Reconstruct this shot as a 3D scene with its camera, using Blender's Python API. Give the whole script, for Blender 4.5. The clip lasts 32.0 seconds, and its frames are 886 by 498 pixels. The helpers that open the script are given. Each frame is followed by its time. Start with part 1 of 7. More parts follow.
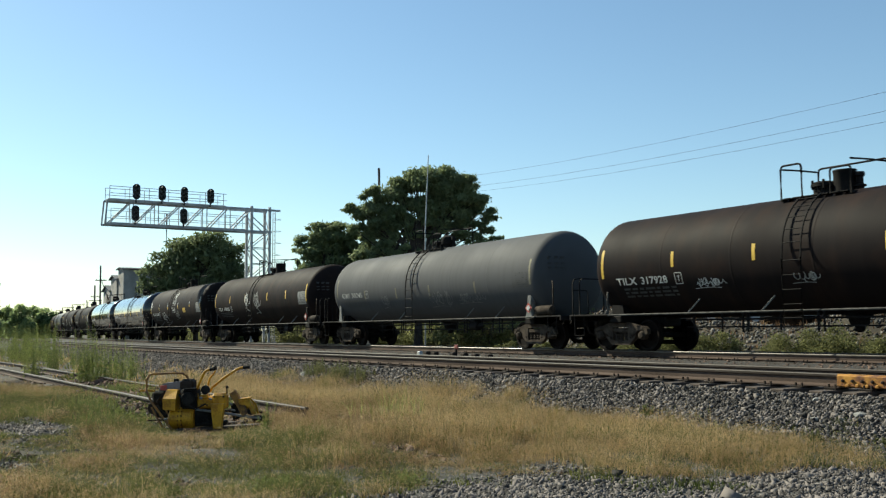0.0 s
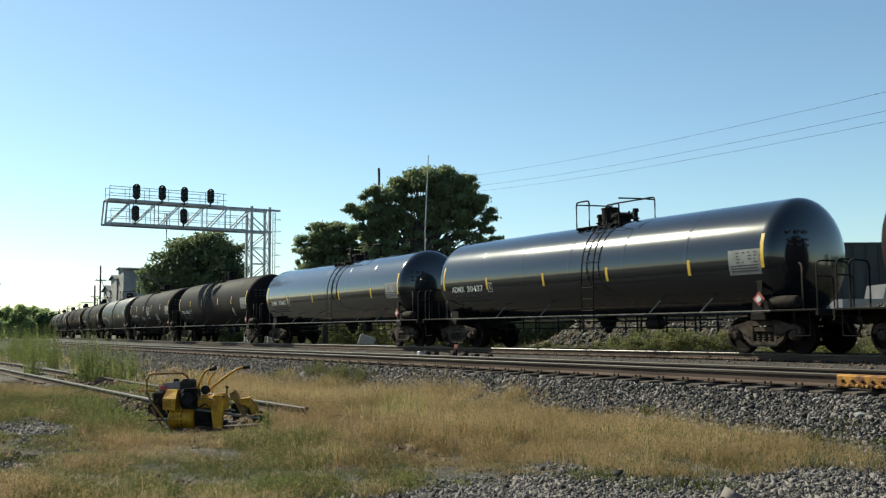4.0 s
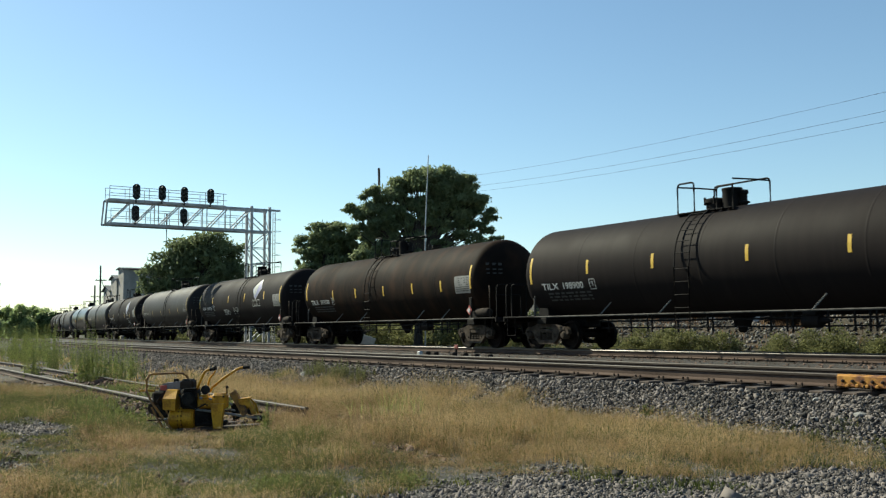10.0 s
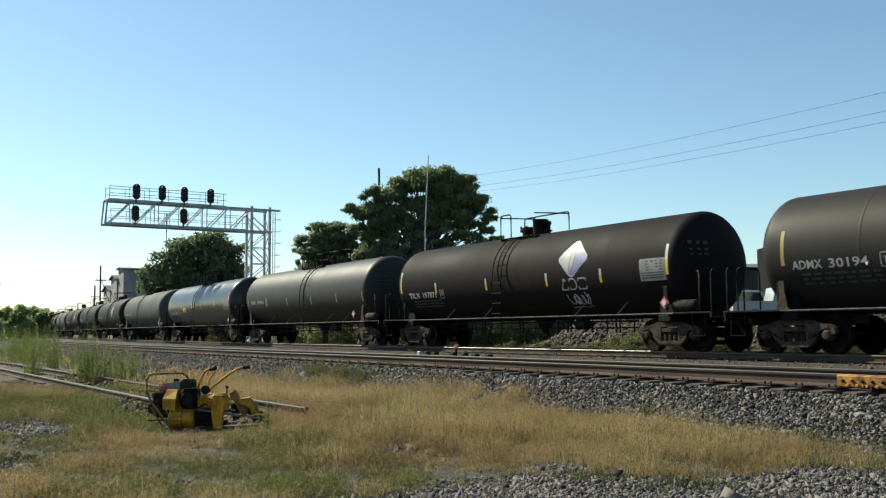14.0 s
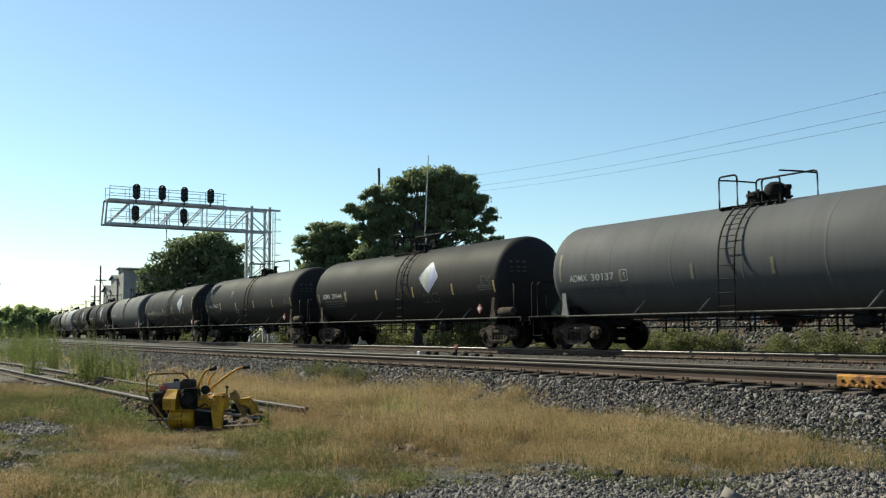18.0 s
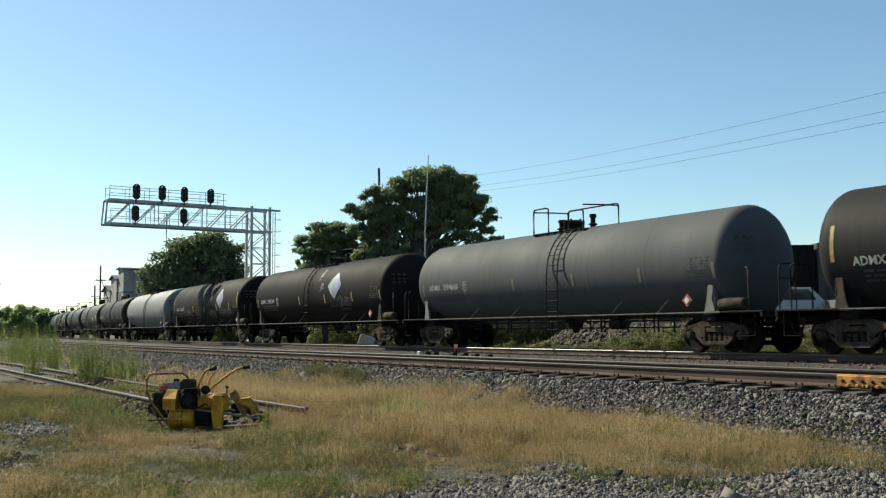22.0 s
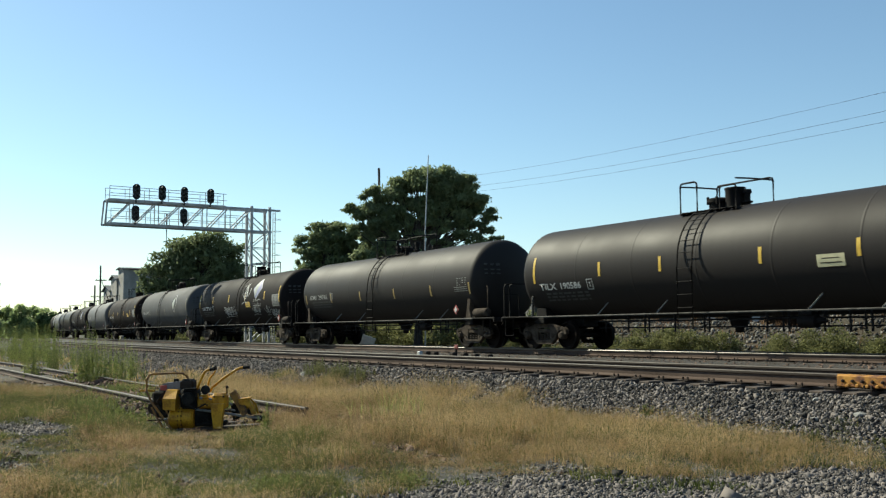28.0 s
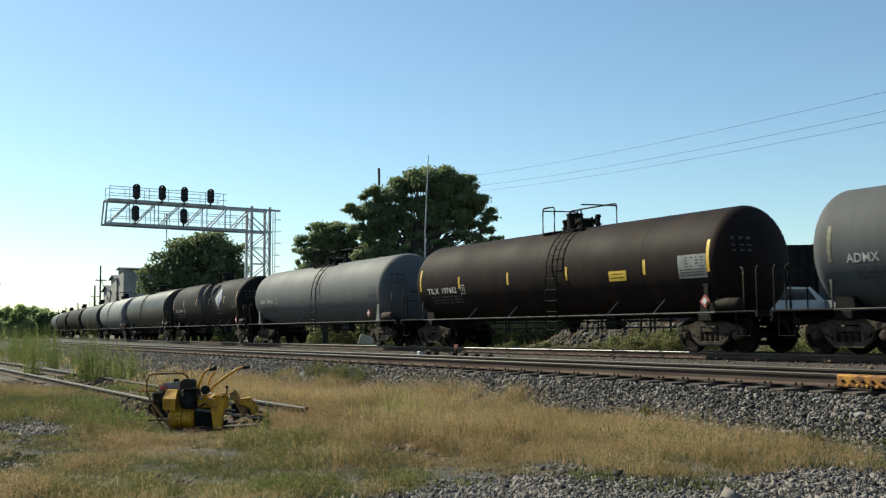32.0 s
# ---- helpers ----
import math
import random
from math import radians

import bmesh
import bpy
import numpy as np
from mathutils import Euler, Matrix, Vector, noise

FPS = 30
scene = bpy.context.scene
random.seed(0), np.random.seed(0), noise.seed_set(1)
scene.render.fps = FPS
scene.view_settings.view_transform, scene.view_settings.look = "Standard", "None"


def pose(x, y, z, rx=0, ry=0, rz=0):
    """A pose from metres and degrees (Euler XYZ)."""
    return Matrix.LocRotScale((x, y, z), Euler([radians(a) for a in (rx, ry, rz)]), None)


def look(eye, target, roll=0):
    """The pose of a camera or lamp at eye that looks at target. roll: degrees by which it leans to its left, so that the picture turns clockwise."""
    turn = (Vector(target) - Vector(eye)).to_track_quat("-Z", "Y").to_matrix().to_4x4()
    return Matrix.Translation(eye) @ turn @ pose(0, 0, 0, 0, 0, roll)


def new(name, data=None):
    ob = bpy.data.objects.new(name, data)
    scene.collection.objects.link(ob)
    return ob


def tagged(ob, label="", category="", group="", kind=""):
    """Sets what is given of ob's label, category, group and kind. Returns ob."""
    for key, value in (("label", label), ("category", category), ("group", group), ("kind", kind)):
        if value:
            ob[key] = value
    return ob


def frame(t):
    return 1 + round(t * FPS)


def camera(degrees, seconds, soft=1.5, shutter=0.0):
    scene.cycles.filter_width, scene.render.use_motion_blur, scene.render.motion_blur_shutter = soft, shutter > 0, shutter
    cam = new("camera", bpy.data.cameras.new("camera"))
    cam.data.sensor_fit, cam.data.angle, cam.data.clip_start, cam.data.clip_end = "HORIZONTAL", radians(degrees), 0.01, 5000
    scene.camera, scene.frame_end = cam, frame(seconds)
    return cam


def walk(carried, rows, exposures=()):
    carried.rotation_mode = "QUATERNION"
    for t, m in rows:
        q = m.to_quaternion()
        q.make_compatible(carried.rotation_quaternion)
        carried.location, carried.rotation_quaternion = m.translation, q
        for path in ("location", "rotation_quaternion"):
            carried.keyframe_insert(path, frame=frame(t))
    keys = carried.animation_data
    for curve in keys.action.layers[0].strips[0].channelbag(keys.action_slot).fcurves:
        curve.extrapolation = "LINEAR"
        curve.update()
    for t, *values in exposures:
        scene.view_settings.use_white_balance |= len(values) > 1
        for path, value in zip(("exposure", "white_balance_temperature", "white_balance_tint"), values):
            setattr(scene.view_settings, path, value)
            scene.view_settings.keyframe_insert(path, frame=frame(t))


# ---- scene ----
cam = camera(49.7, 32.0, soft=1.25, shutter=0.06)
EYE = (0.0, 0.0, 0.613)
VIEW = look(EYE, (-8.3912, 5.3719, 1.4679), roll=-0.37)
walk(cam, [(0.0, VIEW), (32.0, VIEW)], exposures=[(0.0, 1.0, 6350.0, -3.5), (32.0, 1.0, 6350.0, -3.5)])

# ---- sky and sun ----
TO_SUN = Vector((-0.71, -0.27, 0.63)).normalized()
world = bpy.data.worlds.new("sky")
scene.world = world
world.use_nodes = True
wn = world.node_tree
sky = wn.nodes.new("ShaderNodeTexSky")
sky.sky_type = "NISHITA"
sky.sun_disc = False
sky.sun_elevation = math.asin(TO_SUN.z)
sky.sun_rotation = math.atan2(TO_SUN.x, TO_SUN.y)
sky.air_density, sky.dust_density, sky.ozone_density = 1.0, 0.3, 2.0
wn.links.new(sky.outputs[0], wn.nodes["Background"].inputs[0])
wn.nodes["Background"].inputs[1].default_value = 0.0720
sun = new("sun", bpy.data.lights.new("sun", "SUN"))
sun.data.energy, sun.data.angle, sun.data.color = 4.35, radians(0.5), (1.0, 0.89, 0.73)
sun.matrix_world = look((0, 0, 60), Vector((0, 0, 60)) - TO_SUN)

# ---- plan: the main line, by its distance along the train's track ----
TRACK_Y = 20.91          # train track, centre
NEAR_OFF = 8.54          # near track lies this much closer
GROUND = -0.75
BENDS = [(-24.0, -98.0, 700.0), (-140.0, -200.0, 950.0)]


def bend(s):
    return sum(max(0.0, min(a - s, a - b)) / r for a, b, r in BENDS)


_S = np.arange(-700.0, 160.01, 1.0)
_X, _Y, _A = np.zeros(len(_S)), np.zeros(len(_S)), np.array([bend(s) for s in _S])
_i0 = int(700)
_X[_i0:], _Y[:] = _S[_i0:], TRACK_Y
for _i in range(_i0 - 1, -1, -1):
    _m = 0.5 * (_A[_i] + _A[_i + 1])
    _X[_i], _Y[_i] = _X[_i + 1] - math.cos(_m), _Y[_i + 1] + math.sin(_m)


def line(s, off=0.0):
    """Place and turn (radians) on the train's track, off metres towards the near side."""
    x, y, a = (float(np.interp(s, _S, v)) for v in (_X, _Y, _A))
    return x - off * math.sin(a), y - off * math.cos(a), -a


# ---- materials ----
def node_mat(name, rough=0.7, metal=0.0, spec=0.5):
    m = bpy.data.materials.new(name)
    m.use_nodes = True
    b = m.node_tree.nodes["Principled BSDF"]
    b.inputs["Roughness"].default_value = rough
    b.inputs["Metallic"].default_value = metal
    b.inputs["Specular IOR Level"].default_value = spec
    return m, m.node_tree, b


def surface(name, c1, c2, scale=4.0, rough=0.7, metal=0.0, fine=40.0, bump=0.15, spec=0.5, third=None, island=0.0, stretch=None, coat=0.0, rough2=None):
    """Two colours mixed by broad noise, broken by fine noise, with relief."""
    m, t, b = node_mat(name, rough, metal, spec)
    n, l = t.nodes, t.links
    co = n.new("ShaderNodeTexCoord")
    src = co.outputs["Object"]
    if stretch:
        mp = n.new("ShaderNodeMapping")
        mp.inputs["Scale"].default_value = stretch
        l.new(src, mp.inputs["Vector"])
        src = mp.outputs["Vector"]
    big, small = n.new("ShaderNodeTexNoise"), n.new("ShaderNodeTexNoise")
    big.inputs["Scale"].default_value, small.inputs["Scale"].default_value = scale, fine
    big.inputs["Detail"].default_value, small.inputs["Detail"].default_value = 6, 4
    for q in (big, small):
        l.new(src, q.inputs["Vector"])
    ramp = n.new("ShaderNodeValToRGB")
    ramp.color_ramp.elements[0].position, ramp.color_ramp.elements[1].position = 0.35, 0.65
    ramp.color_ramp.elements[0].color, ramp.color_ramp.elements[1].color = (*c1, 1), (*c2, 1)
    if third:
        e = ramp.color_ramp.elements.new(0.5)
        e.color = (*third, 1)
    add = n.new("ShaderNodeMath")
    add.operation = "MULTIPLY_ADD"
    l.new(small.outputs["Fac"], add.inputs[0])
    add.inputs[1].default_value = 0.5
    sub = n.new("ShaderNodeMath")
    sub.operation = "ADD"
    l.new(big.outputs["Fac"], sub.inputs[0])
    sub.inputs[1].default_value = -0.25
    l.new(sub.outputs[0], add.inputs[2])
    fac = add.outputs[0]
    if island:
        g = n.new("ShaderNodeNewGeometry")
        k = n.new("ShaderNodeMath")
        k.operation = "MULTIPLY_ADD"
        l.new(g.outputs["Random Per Island"], k.inputs[0])
        k.inputs[1].default_value = island
        l.new(fac, k.inputs[2])
        k2 = n.new("ShaderNodeMath")
        k2.operation = "SUBTRACT"
        l.new(k.outputs[0], k2.inputs[0])
        k2.inputs[1].default_value = island / 2
        fac = k2.outputs[0]
    l.new(fac, ramp.inputs["Fac"])
    l.new(ramp.outputs["Color"], b.inputs["Base Color"])
    if bump:
        bp = n.new("ShaderNodeBump")
        bp.inputs["Strength"].default_value = bump
        bp.inputs["Distance"].default_value = 0.02
        l.new(small.outputs["Fac"], bp.inputs["Height"])
        l.new(bp.outputs["Normal"], b.inputs["Normal"])
    if rough2 is not None:
        mr = n.new("ShaderNodeMapRange")
        mr.inputs["To Min"].default_value, mr.inputs["To Max"].default_value = rough, rough2
        l.new(big.outputs["Fac"], mr.inputs["Value"])
        l.new(mr.outputs[0], b.inputs["Roughness"])
    if coat:
        b.inputs["Coat Weight"].default_value = coat
        b.inputs["Coat Roughness"].default_value = 0.08
    return m


def leafy(name, c1, c2, scale, through_light=0.35, island=0.55):
    """Leaves and blades: colour by island, some light through them."""
    m = surface(name, c1, c2, scale=scale, rough=0.6, bump=0.0, island=island, fine=6.0, spec=0.12)
    t = m.node_tree
    b = t.nodes["Principled BSDF"]
    tr = t.nodes.new("ShaderNodeBsdfTranslucent")
    mx = t.nodes.new("ShaderNodeMixShader")
    mx.inputs[0].default_value = through_light
    ramp = [q for q in t.nodes if q.type == "VALTORGB"][0]
    t.links.new(ramp.outputs["Color"], tr.inputs["Color"])
    t.links.new(b.outputs[0], mx.inputs[1])
    t.links.new(tr.outputs[0], mx.inputs[2])
    t.links.new(mx.outputs[0], t.nodes["Material Output"].inputs["Surface"])
    return m


def tank_paint(name, base, rough, stain, rust=0.0, coat=0.0, spec=0.5):
    """Tank paint: faded film, vertical run stains, spots of rust."""
    m, t, b = node_mat(name, rough, 0.0, spec)
    n, l = t.nodes, t.links
    co = n.new("ShaderNodeTexCoord")
    inf = n.new("ShaderNodeObjectInfo")
    off = n.new("ShaderNodeVectorMath")
    off.operation = "MULTIPLY_ADD"
    l.new(inf.outputs["Random"], off.inputs[0])
    off.inputs[1].default_value = (40, 0, 0)
    l.new(co.outputs["Object"], off.inputs[2])

    def noise_at(scale, stretch, detail=5):
        mp = n.new("ShaderNodeMapping")
        mp.inputs["Scale"].default_value = stretch
        l.new(off.outputs[0], mp.inputs["Vector"])
        q = n.new("ShaderNodeTexNoise")
        q.inputs["Scale"].default_value, q.inputs["Detail"].default_value = scale, detail
        l.new(mp.outputs[0], q.inputs["Vector"])
        return q.outputs["Fac"]

    def ramp_of(fac, p0, p1):
        r = n.new("ShaderNodeMapRange")
        r.inputs["From Min"].default_value, r.inputs["From Max"].default_value = p0, p1
        l.new(fac, r.inputs["Value"])
        return r.outputs[0]

    def mixc(fac, a, c):
        x = n.new("ShaderNodeMix")
        x.data_type = "RGBA"
        if isinstance(fac, float):
            x.inputs[0].default_value = fac
        else:
            l.new(fac, x.inputs[0])
        for sock, v in ((x.inputs[6], a), (x.inputs[7], c)):
            if isinstance(v, tuple):
                sock.default_value = (*v, 1)
            else:
                l.new(v, sock)
        return x.outputs[2]

    cloud = ramp_of(noise_at(0.5, (1, 1, 1)), 0.3, 0.7)
    runs = ramp_of(noise_at(1.0, (5.0, 0.5, 0.5), 4), 0.45, 0.8)
    col = mixc(cloud, base, tuple(0.72 * v + 0.28 * s for v, s in zip(base, stain)))
    sc = n.new("ShaderNodeMath")
    sc.operation = "MULTIPLY"
    l.new(runs, sc.inputs[0])
    sc.inputs[1].default_value = 0.55
    col = mixc(sc.outputs[0], col, stain)
    if rust:
        rs = n.new("ShaderNodeMath")
        rs.operation = "MULTIPLY"
        l.new(ramp_of(noise_at(1.6, (1.2, 0.6, 0.6), 8), 0.45, 0.85), rs.inputs[0])
        rs.inputs[1].default_value = rust
        col = mixc(rs.outputs[0], col, (0.10, 0.045, 0.022))
    l.new(col, b.inputs["Base Color"])
    mr = n.new("ShaderNodeMapRange")
    mr.inputs["To Min"].default_value, mr.inputs["To Max"].default_value = rough * 0.93, min(1.0, rough * 1.12)
    l.new(cloud, mr.inputs["Value"])
    l.new(mr.outputs[0], b.inputs["Roughness"])
    bp = n.new("ShaderNodeBump")
    bp.inputs["Strength"].default_value, bp.inputs["Distance"].default_value = 0.02, 0.02
    l.new(noise_at(0.9, (1, 1, 1), 2), bp.inputs["Height"])
    l.new(bp.outputs["Normal"], b.inputs["Normal"])
    if coat:
        b.inputs["Coat Weight"].default_value, b.inputs["Coat Roughness"].default_value = coat, 0.06
    return m


BLACK = tank_paint("tank_black", (0.0115, 0.0092, 0.0092), 0.64, (0.0205, 0.0158, 0.0150), spec=0.06)
BROWN = tank_paint("tank_brown_black", (0.0105, 0.0080, 0.0080), 0.64, (0.0175, 0.0130, 0.0125), rust=0.16, spec=0.06)
RUSTY = tank_paint("tank_rusty", (0.0085, 0.0062, 0.0050), 0.7, (0.0165, 0.0112, 0.0080), rust=0.30, spec=0.05)
RED_BROWN = tank_paint("tank_red_brown", (0.0128, 0.0092, 0.0086), 0.66, (0.0205, 0.0142, 0.0128), rust=0.18, spec=0.06)
OLIVE = tank_paint("tank_faded_black", (0.0205, 0.0190, 0.0186), 0.62, (0.031, 0.0285, 0.0276), spec=0.07)
GREY = tank_paint("tank_grey", (0.078, 0.078, 0.0815), 0.7, (0.054, 0.0535, 0.055), spec=0.12)
MID_GREY = tank_paint("tank_mid_grey", (0.108, 0.108, 0.110), 0.65, (0.076, 0.0755, 0.076), spec=0.15)
PALE = tank_paint("tank_pale_grey", (0.158, 0.157, 0.157), 0.6, (0.108, 0.107, 0.107), spec=0.25)
SATIN = tank_paint("tank_satin", (0.0215, 0.0182, 0.0172), 0.56, (0.0175, 0.0148, 0.0140), spec=0.14)
SATIN_GREY = tank_paint("tank_satin_grey", (0.0260, 0.0235, 0.0208), 0.50, (0.0208, 0.0185, 0.0162), spec=0.20)
GLOSS = tank_paint("tank_gloss_black", (0.0096, 0.0112, 0.0136), 0.16, (0.0085, 0.0095, 0.0115), coat=0.75, spec=0.4)
SEMI = tank_paint("tank_semi_gloss_black", (0.0125, 0.0105, 0.0115), 0.30, (0.0155, 0.0130, 0.0138), spec=0.42)
FRAME_BLACK = surface("frame_black", (0.005324, 0.004712, 0.004755), (0.01278, 0.01041, 0.01004), scale=3, rough=0.75, spec=0.12)
DUSTY = surface("dusty_iron", (0.028, 0.0205, 0.0155), (0.072, 0.055, 0.042), scale=5, rough=0.9, spec=0.15)
DARK_IRON = surface("dark_iron", (0.01438, 0.01147, 0.009895), (0.04315, 0.03254, 0.02639), scale=6, rough=0.85, spec=0.12)
WHEEL = surface("wheel_steel", (0.003116, 0.001949, 0.001562), (0.00932, 0.005358, 0.003881), scale=4, rough=0.75, spec=0.1)
YELLOW_TAPE = surface("yellow_tape", (0.496, 0.304, 0.024), (0.6, 0.4, 0.048), scale=6, rough=0.5, bump=0.02)
WHITE_TAPE = surface("white_tape", (0.294, 0.294, 0.28), (0.406, 0.406, 0.385), scale=6, rough=0.5, bump=0.02)
LETTER = surface("white_lettering", (0.4125, 0.4125, 0.3975), (0.54, 0.54, 0.525), scale=9, rough=0.6, bump=0.02)
LETTER_DIM = surface("worn_lettering", (0.024, 0.024, 0.023), (0.046, 0.046, 0.0435), scale=9, rough=0.7, bump=0.02)
PANEL = surface("stencil_panel", (0.1268, 0.1268, 0.1219), (0.195, 0.195, 0.1901), scale=3, rough=0.7, bump=0.02)
PRINT = surface("black_print", (0.02, 0.02, 0.02), (0.05, 0.05, 0.05), scale=6, rough=0.7, bump=0.02)
RED = surface("placard_red", (0.273, 0.042, 0.035), (0.3575, 0.084, 0.063), scale=9, rough=0.5, bump=0.02)
LOGO_BLUE = surface("emblem_violet", (0.12, 0.12, 0.24), (0.27, 0.26, 0.40), scale=1.2, rough=0.5, bump=0.02)
LOGO_LEAF = surface("emblem_leaf", (0.248, 0.2678, 0.1984), (0.3274, 0.3373, 0.2877), scale=1.5, rough=0.5, bump=0.02)
LOGO_EDGE = surface("emblem_edge", (0.264, 0.264, 0.264), (0.3168, 0.3168, 0.3168), scale=2, rough=0.5, bump=0.02)
STEEL = surface("galvanised_steel", (0.30, 0.305, 0.31), (0.44, 0.445, 0.45), scale=3, rough=0.55, metal=0.1, bump=0.05)
SIGNAL_BLACK = surface("signal_black", (0.010, 0.010, 0.011), (0.022, 0.022, 0.024), scale=4, rough=0.5)
RAIL_WEB = surface("rail_rust", (0.046, 0.0315, 0.0250), (0.092, 0.066, 0.053), scale=2.0, rough=0.9, spec=0.12, stretch=(0.3, 3, 3))
RAIL_HEAD = surface("rail_polished", (0.060, 0.050, 0.043), (0.11, 0.094, 0.082), scale=3, rough=0.36, metal=0.3, bump=0.01, stretch=(0.2, 8, 1), spec=0.4)
TIE = surface("tie_wood", (0.024, 0.0165, 0.0125), (0.060, 0.042, 0.032), scale=3, fine=30, rough=0.9, bump=0.5, stretch=(1, 0.2, 1))
STONE = surface("ballast_stone", (0.02239, 0.01945, 0.01817), (0.1495, 0.1297, 0.1191), scale=1.5, rough=0.9, bump=0.25, island=1.0, third=(0.06228, 0.05417, 0.05), fine=20)
BALLAST = surface("ballast_bed", (0.00896, 0.007068, 0.005616), (0.04016, 0.03253, 0.02678), scale=14, fine=60, rough=0.95, bump=0.9)
SOIL = surface("soil", (0.0145, 0.0105, 0.006), (0.044, 0.032, 0.0175), scale=1.2, fine=18, rough=0.95, bump=0.6, third=(0.025, 0.019, 0.009))
STAINED = surface("stained_ballast", (0.034, 0.0205, 0.0145), (0.105, 0.066, 0.048), scale=1.5, rough=0.95, bump=0.2, island=0.9, third=(0.062, 0.038, 0.0272), fine=20)
DULL_HEAD = surface("rail_dull", (0.030, 0.0215, 0.0165), (0.068, 0.054, 0.045), scale=3, rough=0.6, metal=0.0, spec=0.2, bump=0.02, stretch=(0.2, 8, 1))


# ---- mesh helpers ----
class Shape:
    """Collects simple solids into one mesh."""

    def __init__(self):
        self.v, self.f = [], []

    def add(self, verts, faces):
        k = len(self.v)
        self.v += [tuple(p) for p in verts]
        self.f += [tuple(i + k for i in q) for q in faces]
        return self

    def box(self, c, s, b=0.0, turn=None):
        """A box with its edges cut off by b."""
        hx, hy, hz = s[0] / 2, s[1] / 2, s[2] / 2
        b = min(b, 0.45 * min(s))
        if b <= 0:
            vs = [Vector((x, y, z)) for x in (-hx, hx) for y in (-hy, hy) for z in (-hz, hz)]
            fs = [(0, 1, 3, 2), (4, 6, 7, 5), (0, 4, 5, 1), (2, 3, 7, 6), (0, 2, 6, 4), (1, 5, 7, 3)]
        else:
            vs, idx = [], {}
            for i, sx in enumerate((-1, 1)):
                for j, sy in enumerate((-1, 1)):
                    for k, sz in enumerate((-1, 1)):
                        for a in range(3):
                            d = [b, b, b]
                            d[a] = 0.0
                            idx[i, j, k, a] = len(vs)
                            vs.append(Vector((sx * (hx - d[0]), sy * (hy - d[1]), sz * (hz - d[2]))))
            fs = []
            I = lambda *q: idx[q]
            fs += [(I(0, 0, 0, 0), I(0, 0, 1, 0), I(0, 1, 1, 0), I(0, 1, 0, 0)), (I(1, 0, 0, 0), I(1, 1, 0, 0), I(1, 1, 1, 0), I(1, 0, 1, 0))]
            fs += [(I(0, 0, 0, 1), I(1, 0, 0, 1), I(1, 0, 1, 1), I(0, 0, 1, 1)), (I(0, 1, 0, 1), I(0, 1, 1, 1), I(1, 1, 1, 1), I(1, 1, 0, 1))]
            fs += [(I(0, 0, 0, 2), I(0, 1, 0, 2), I(1, 1, 0, 2), I(1, 0, 0, 2)), (I(0, 0, 1, 2), I(1, 0, 1, 2), I(1, 1, 1, 2), I(0, 1, 1, 2))]
            for u in (0, 1):
                for w in (0, 1):
                    fs.append((I(0, u, w, 1), I(1, u, w, 1), I(1, u, w, 2), I(0, u, w, 2)))
                    fs.append((I(u, 0, w, 0), I(u, 1, w, 0), I(u, 1, w, 2), I(u, 0, w, 2)))
                    fs.append((I(u, w, 0, 0), I(u, w, 1, 0), I(u, w, 1, 1), I(u, w, 0, 1)))
            for i in (0, 1):
                for j in (0, 1):
                    for k in (0, 1):
                        fs.append((I(i, j, k, 0), I(i, j, k, 1), I(i, j, k, 2)))
        if turn is not None:
            vs = [turn @ q for q in vs]
        return self.add([q + Vector(c) for q in vs], fs)

    def bar(self, p0, p1, w, h):
        """A square bar from p0 to p1."""
        p0, p1 = Vector(p0), Vector(p1)
        d = p1 - p0
        return self.box((p0 + p1) / 2, (d.length, w, h), 0.0, d.to_track_quat("X", "Z").to_matrix())

    def cyl(self, p0, p1, r, n=12, r2=None, caps=True):
        return self.tube([p0, p1], r, n, r2, caps)

    def tube(self, pts, r, n=8, r2=None, caps=True):
        pts = [Vector(q) for q in pts]
        r2 = r if r2 is None else r2
        vs, fs = [], []
        for i, q in enumerate(pts):
            d = (pts[min(i + 1, len(pts) - 1)] - pts[max(i - 1, 0)]).normalized()
            m = d.to_track_quat("Z", "Y").to_matrix()
            rad = r + (r2 - r) * i / max(1, len(pts) - 1)
            vs += [q + m @ Vector((rad * math.cos(2 * math.pi * k / n), rad * math.sin(2 * math.pi * k / n), 0)) for k in range(n)]
        for i in range(len(pts) - 1):
            fs += [(i * n + k, i * n + (k + 1) % n, (i + 1) * n + (k + 1) % n, (i + 1) * n + k) for k in range(n)]
        if caps:
            fs += [tuple(range(n - 1, -1, -1)), tuple((len(pts) - 1) * n + k for k in range(n))]
        return self.add(vs, fs)

    def lathe(self, profile, n=32, axis="X", at=(0, 0, 0)):
        """Spin (along, radius) pairs about an axis."""
        vs, fs = [], []
        for a, r in profile:
            for k in range(n):
                c, s = r * math.cos(2 * math.pi * k / n), r * math.sin(2 * math.pi * k / n)
                q = {"X": (a, c, s), "Y": (s, a, c), "Z": (c, s, a)}[axis]
                vs.append((q[0] + at[0], q[1] + at[1], q[2] + at[2]))
        for i in range(len(profile) - 1):
            fs += [(i * n + k, i * n + (k + 1) % n, (i + 1) * n + (k + 1) % n, (i + 1) * n + k) for k in range(n)]
        fs += [tuple(range(n - 1, -1, -1)), tuple((len(profile) - 1) * n + k for k in range(n))]
        return self.add(vs, fs)

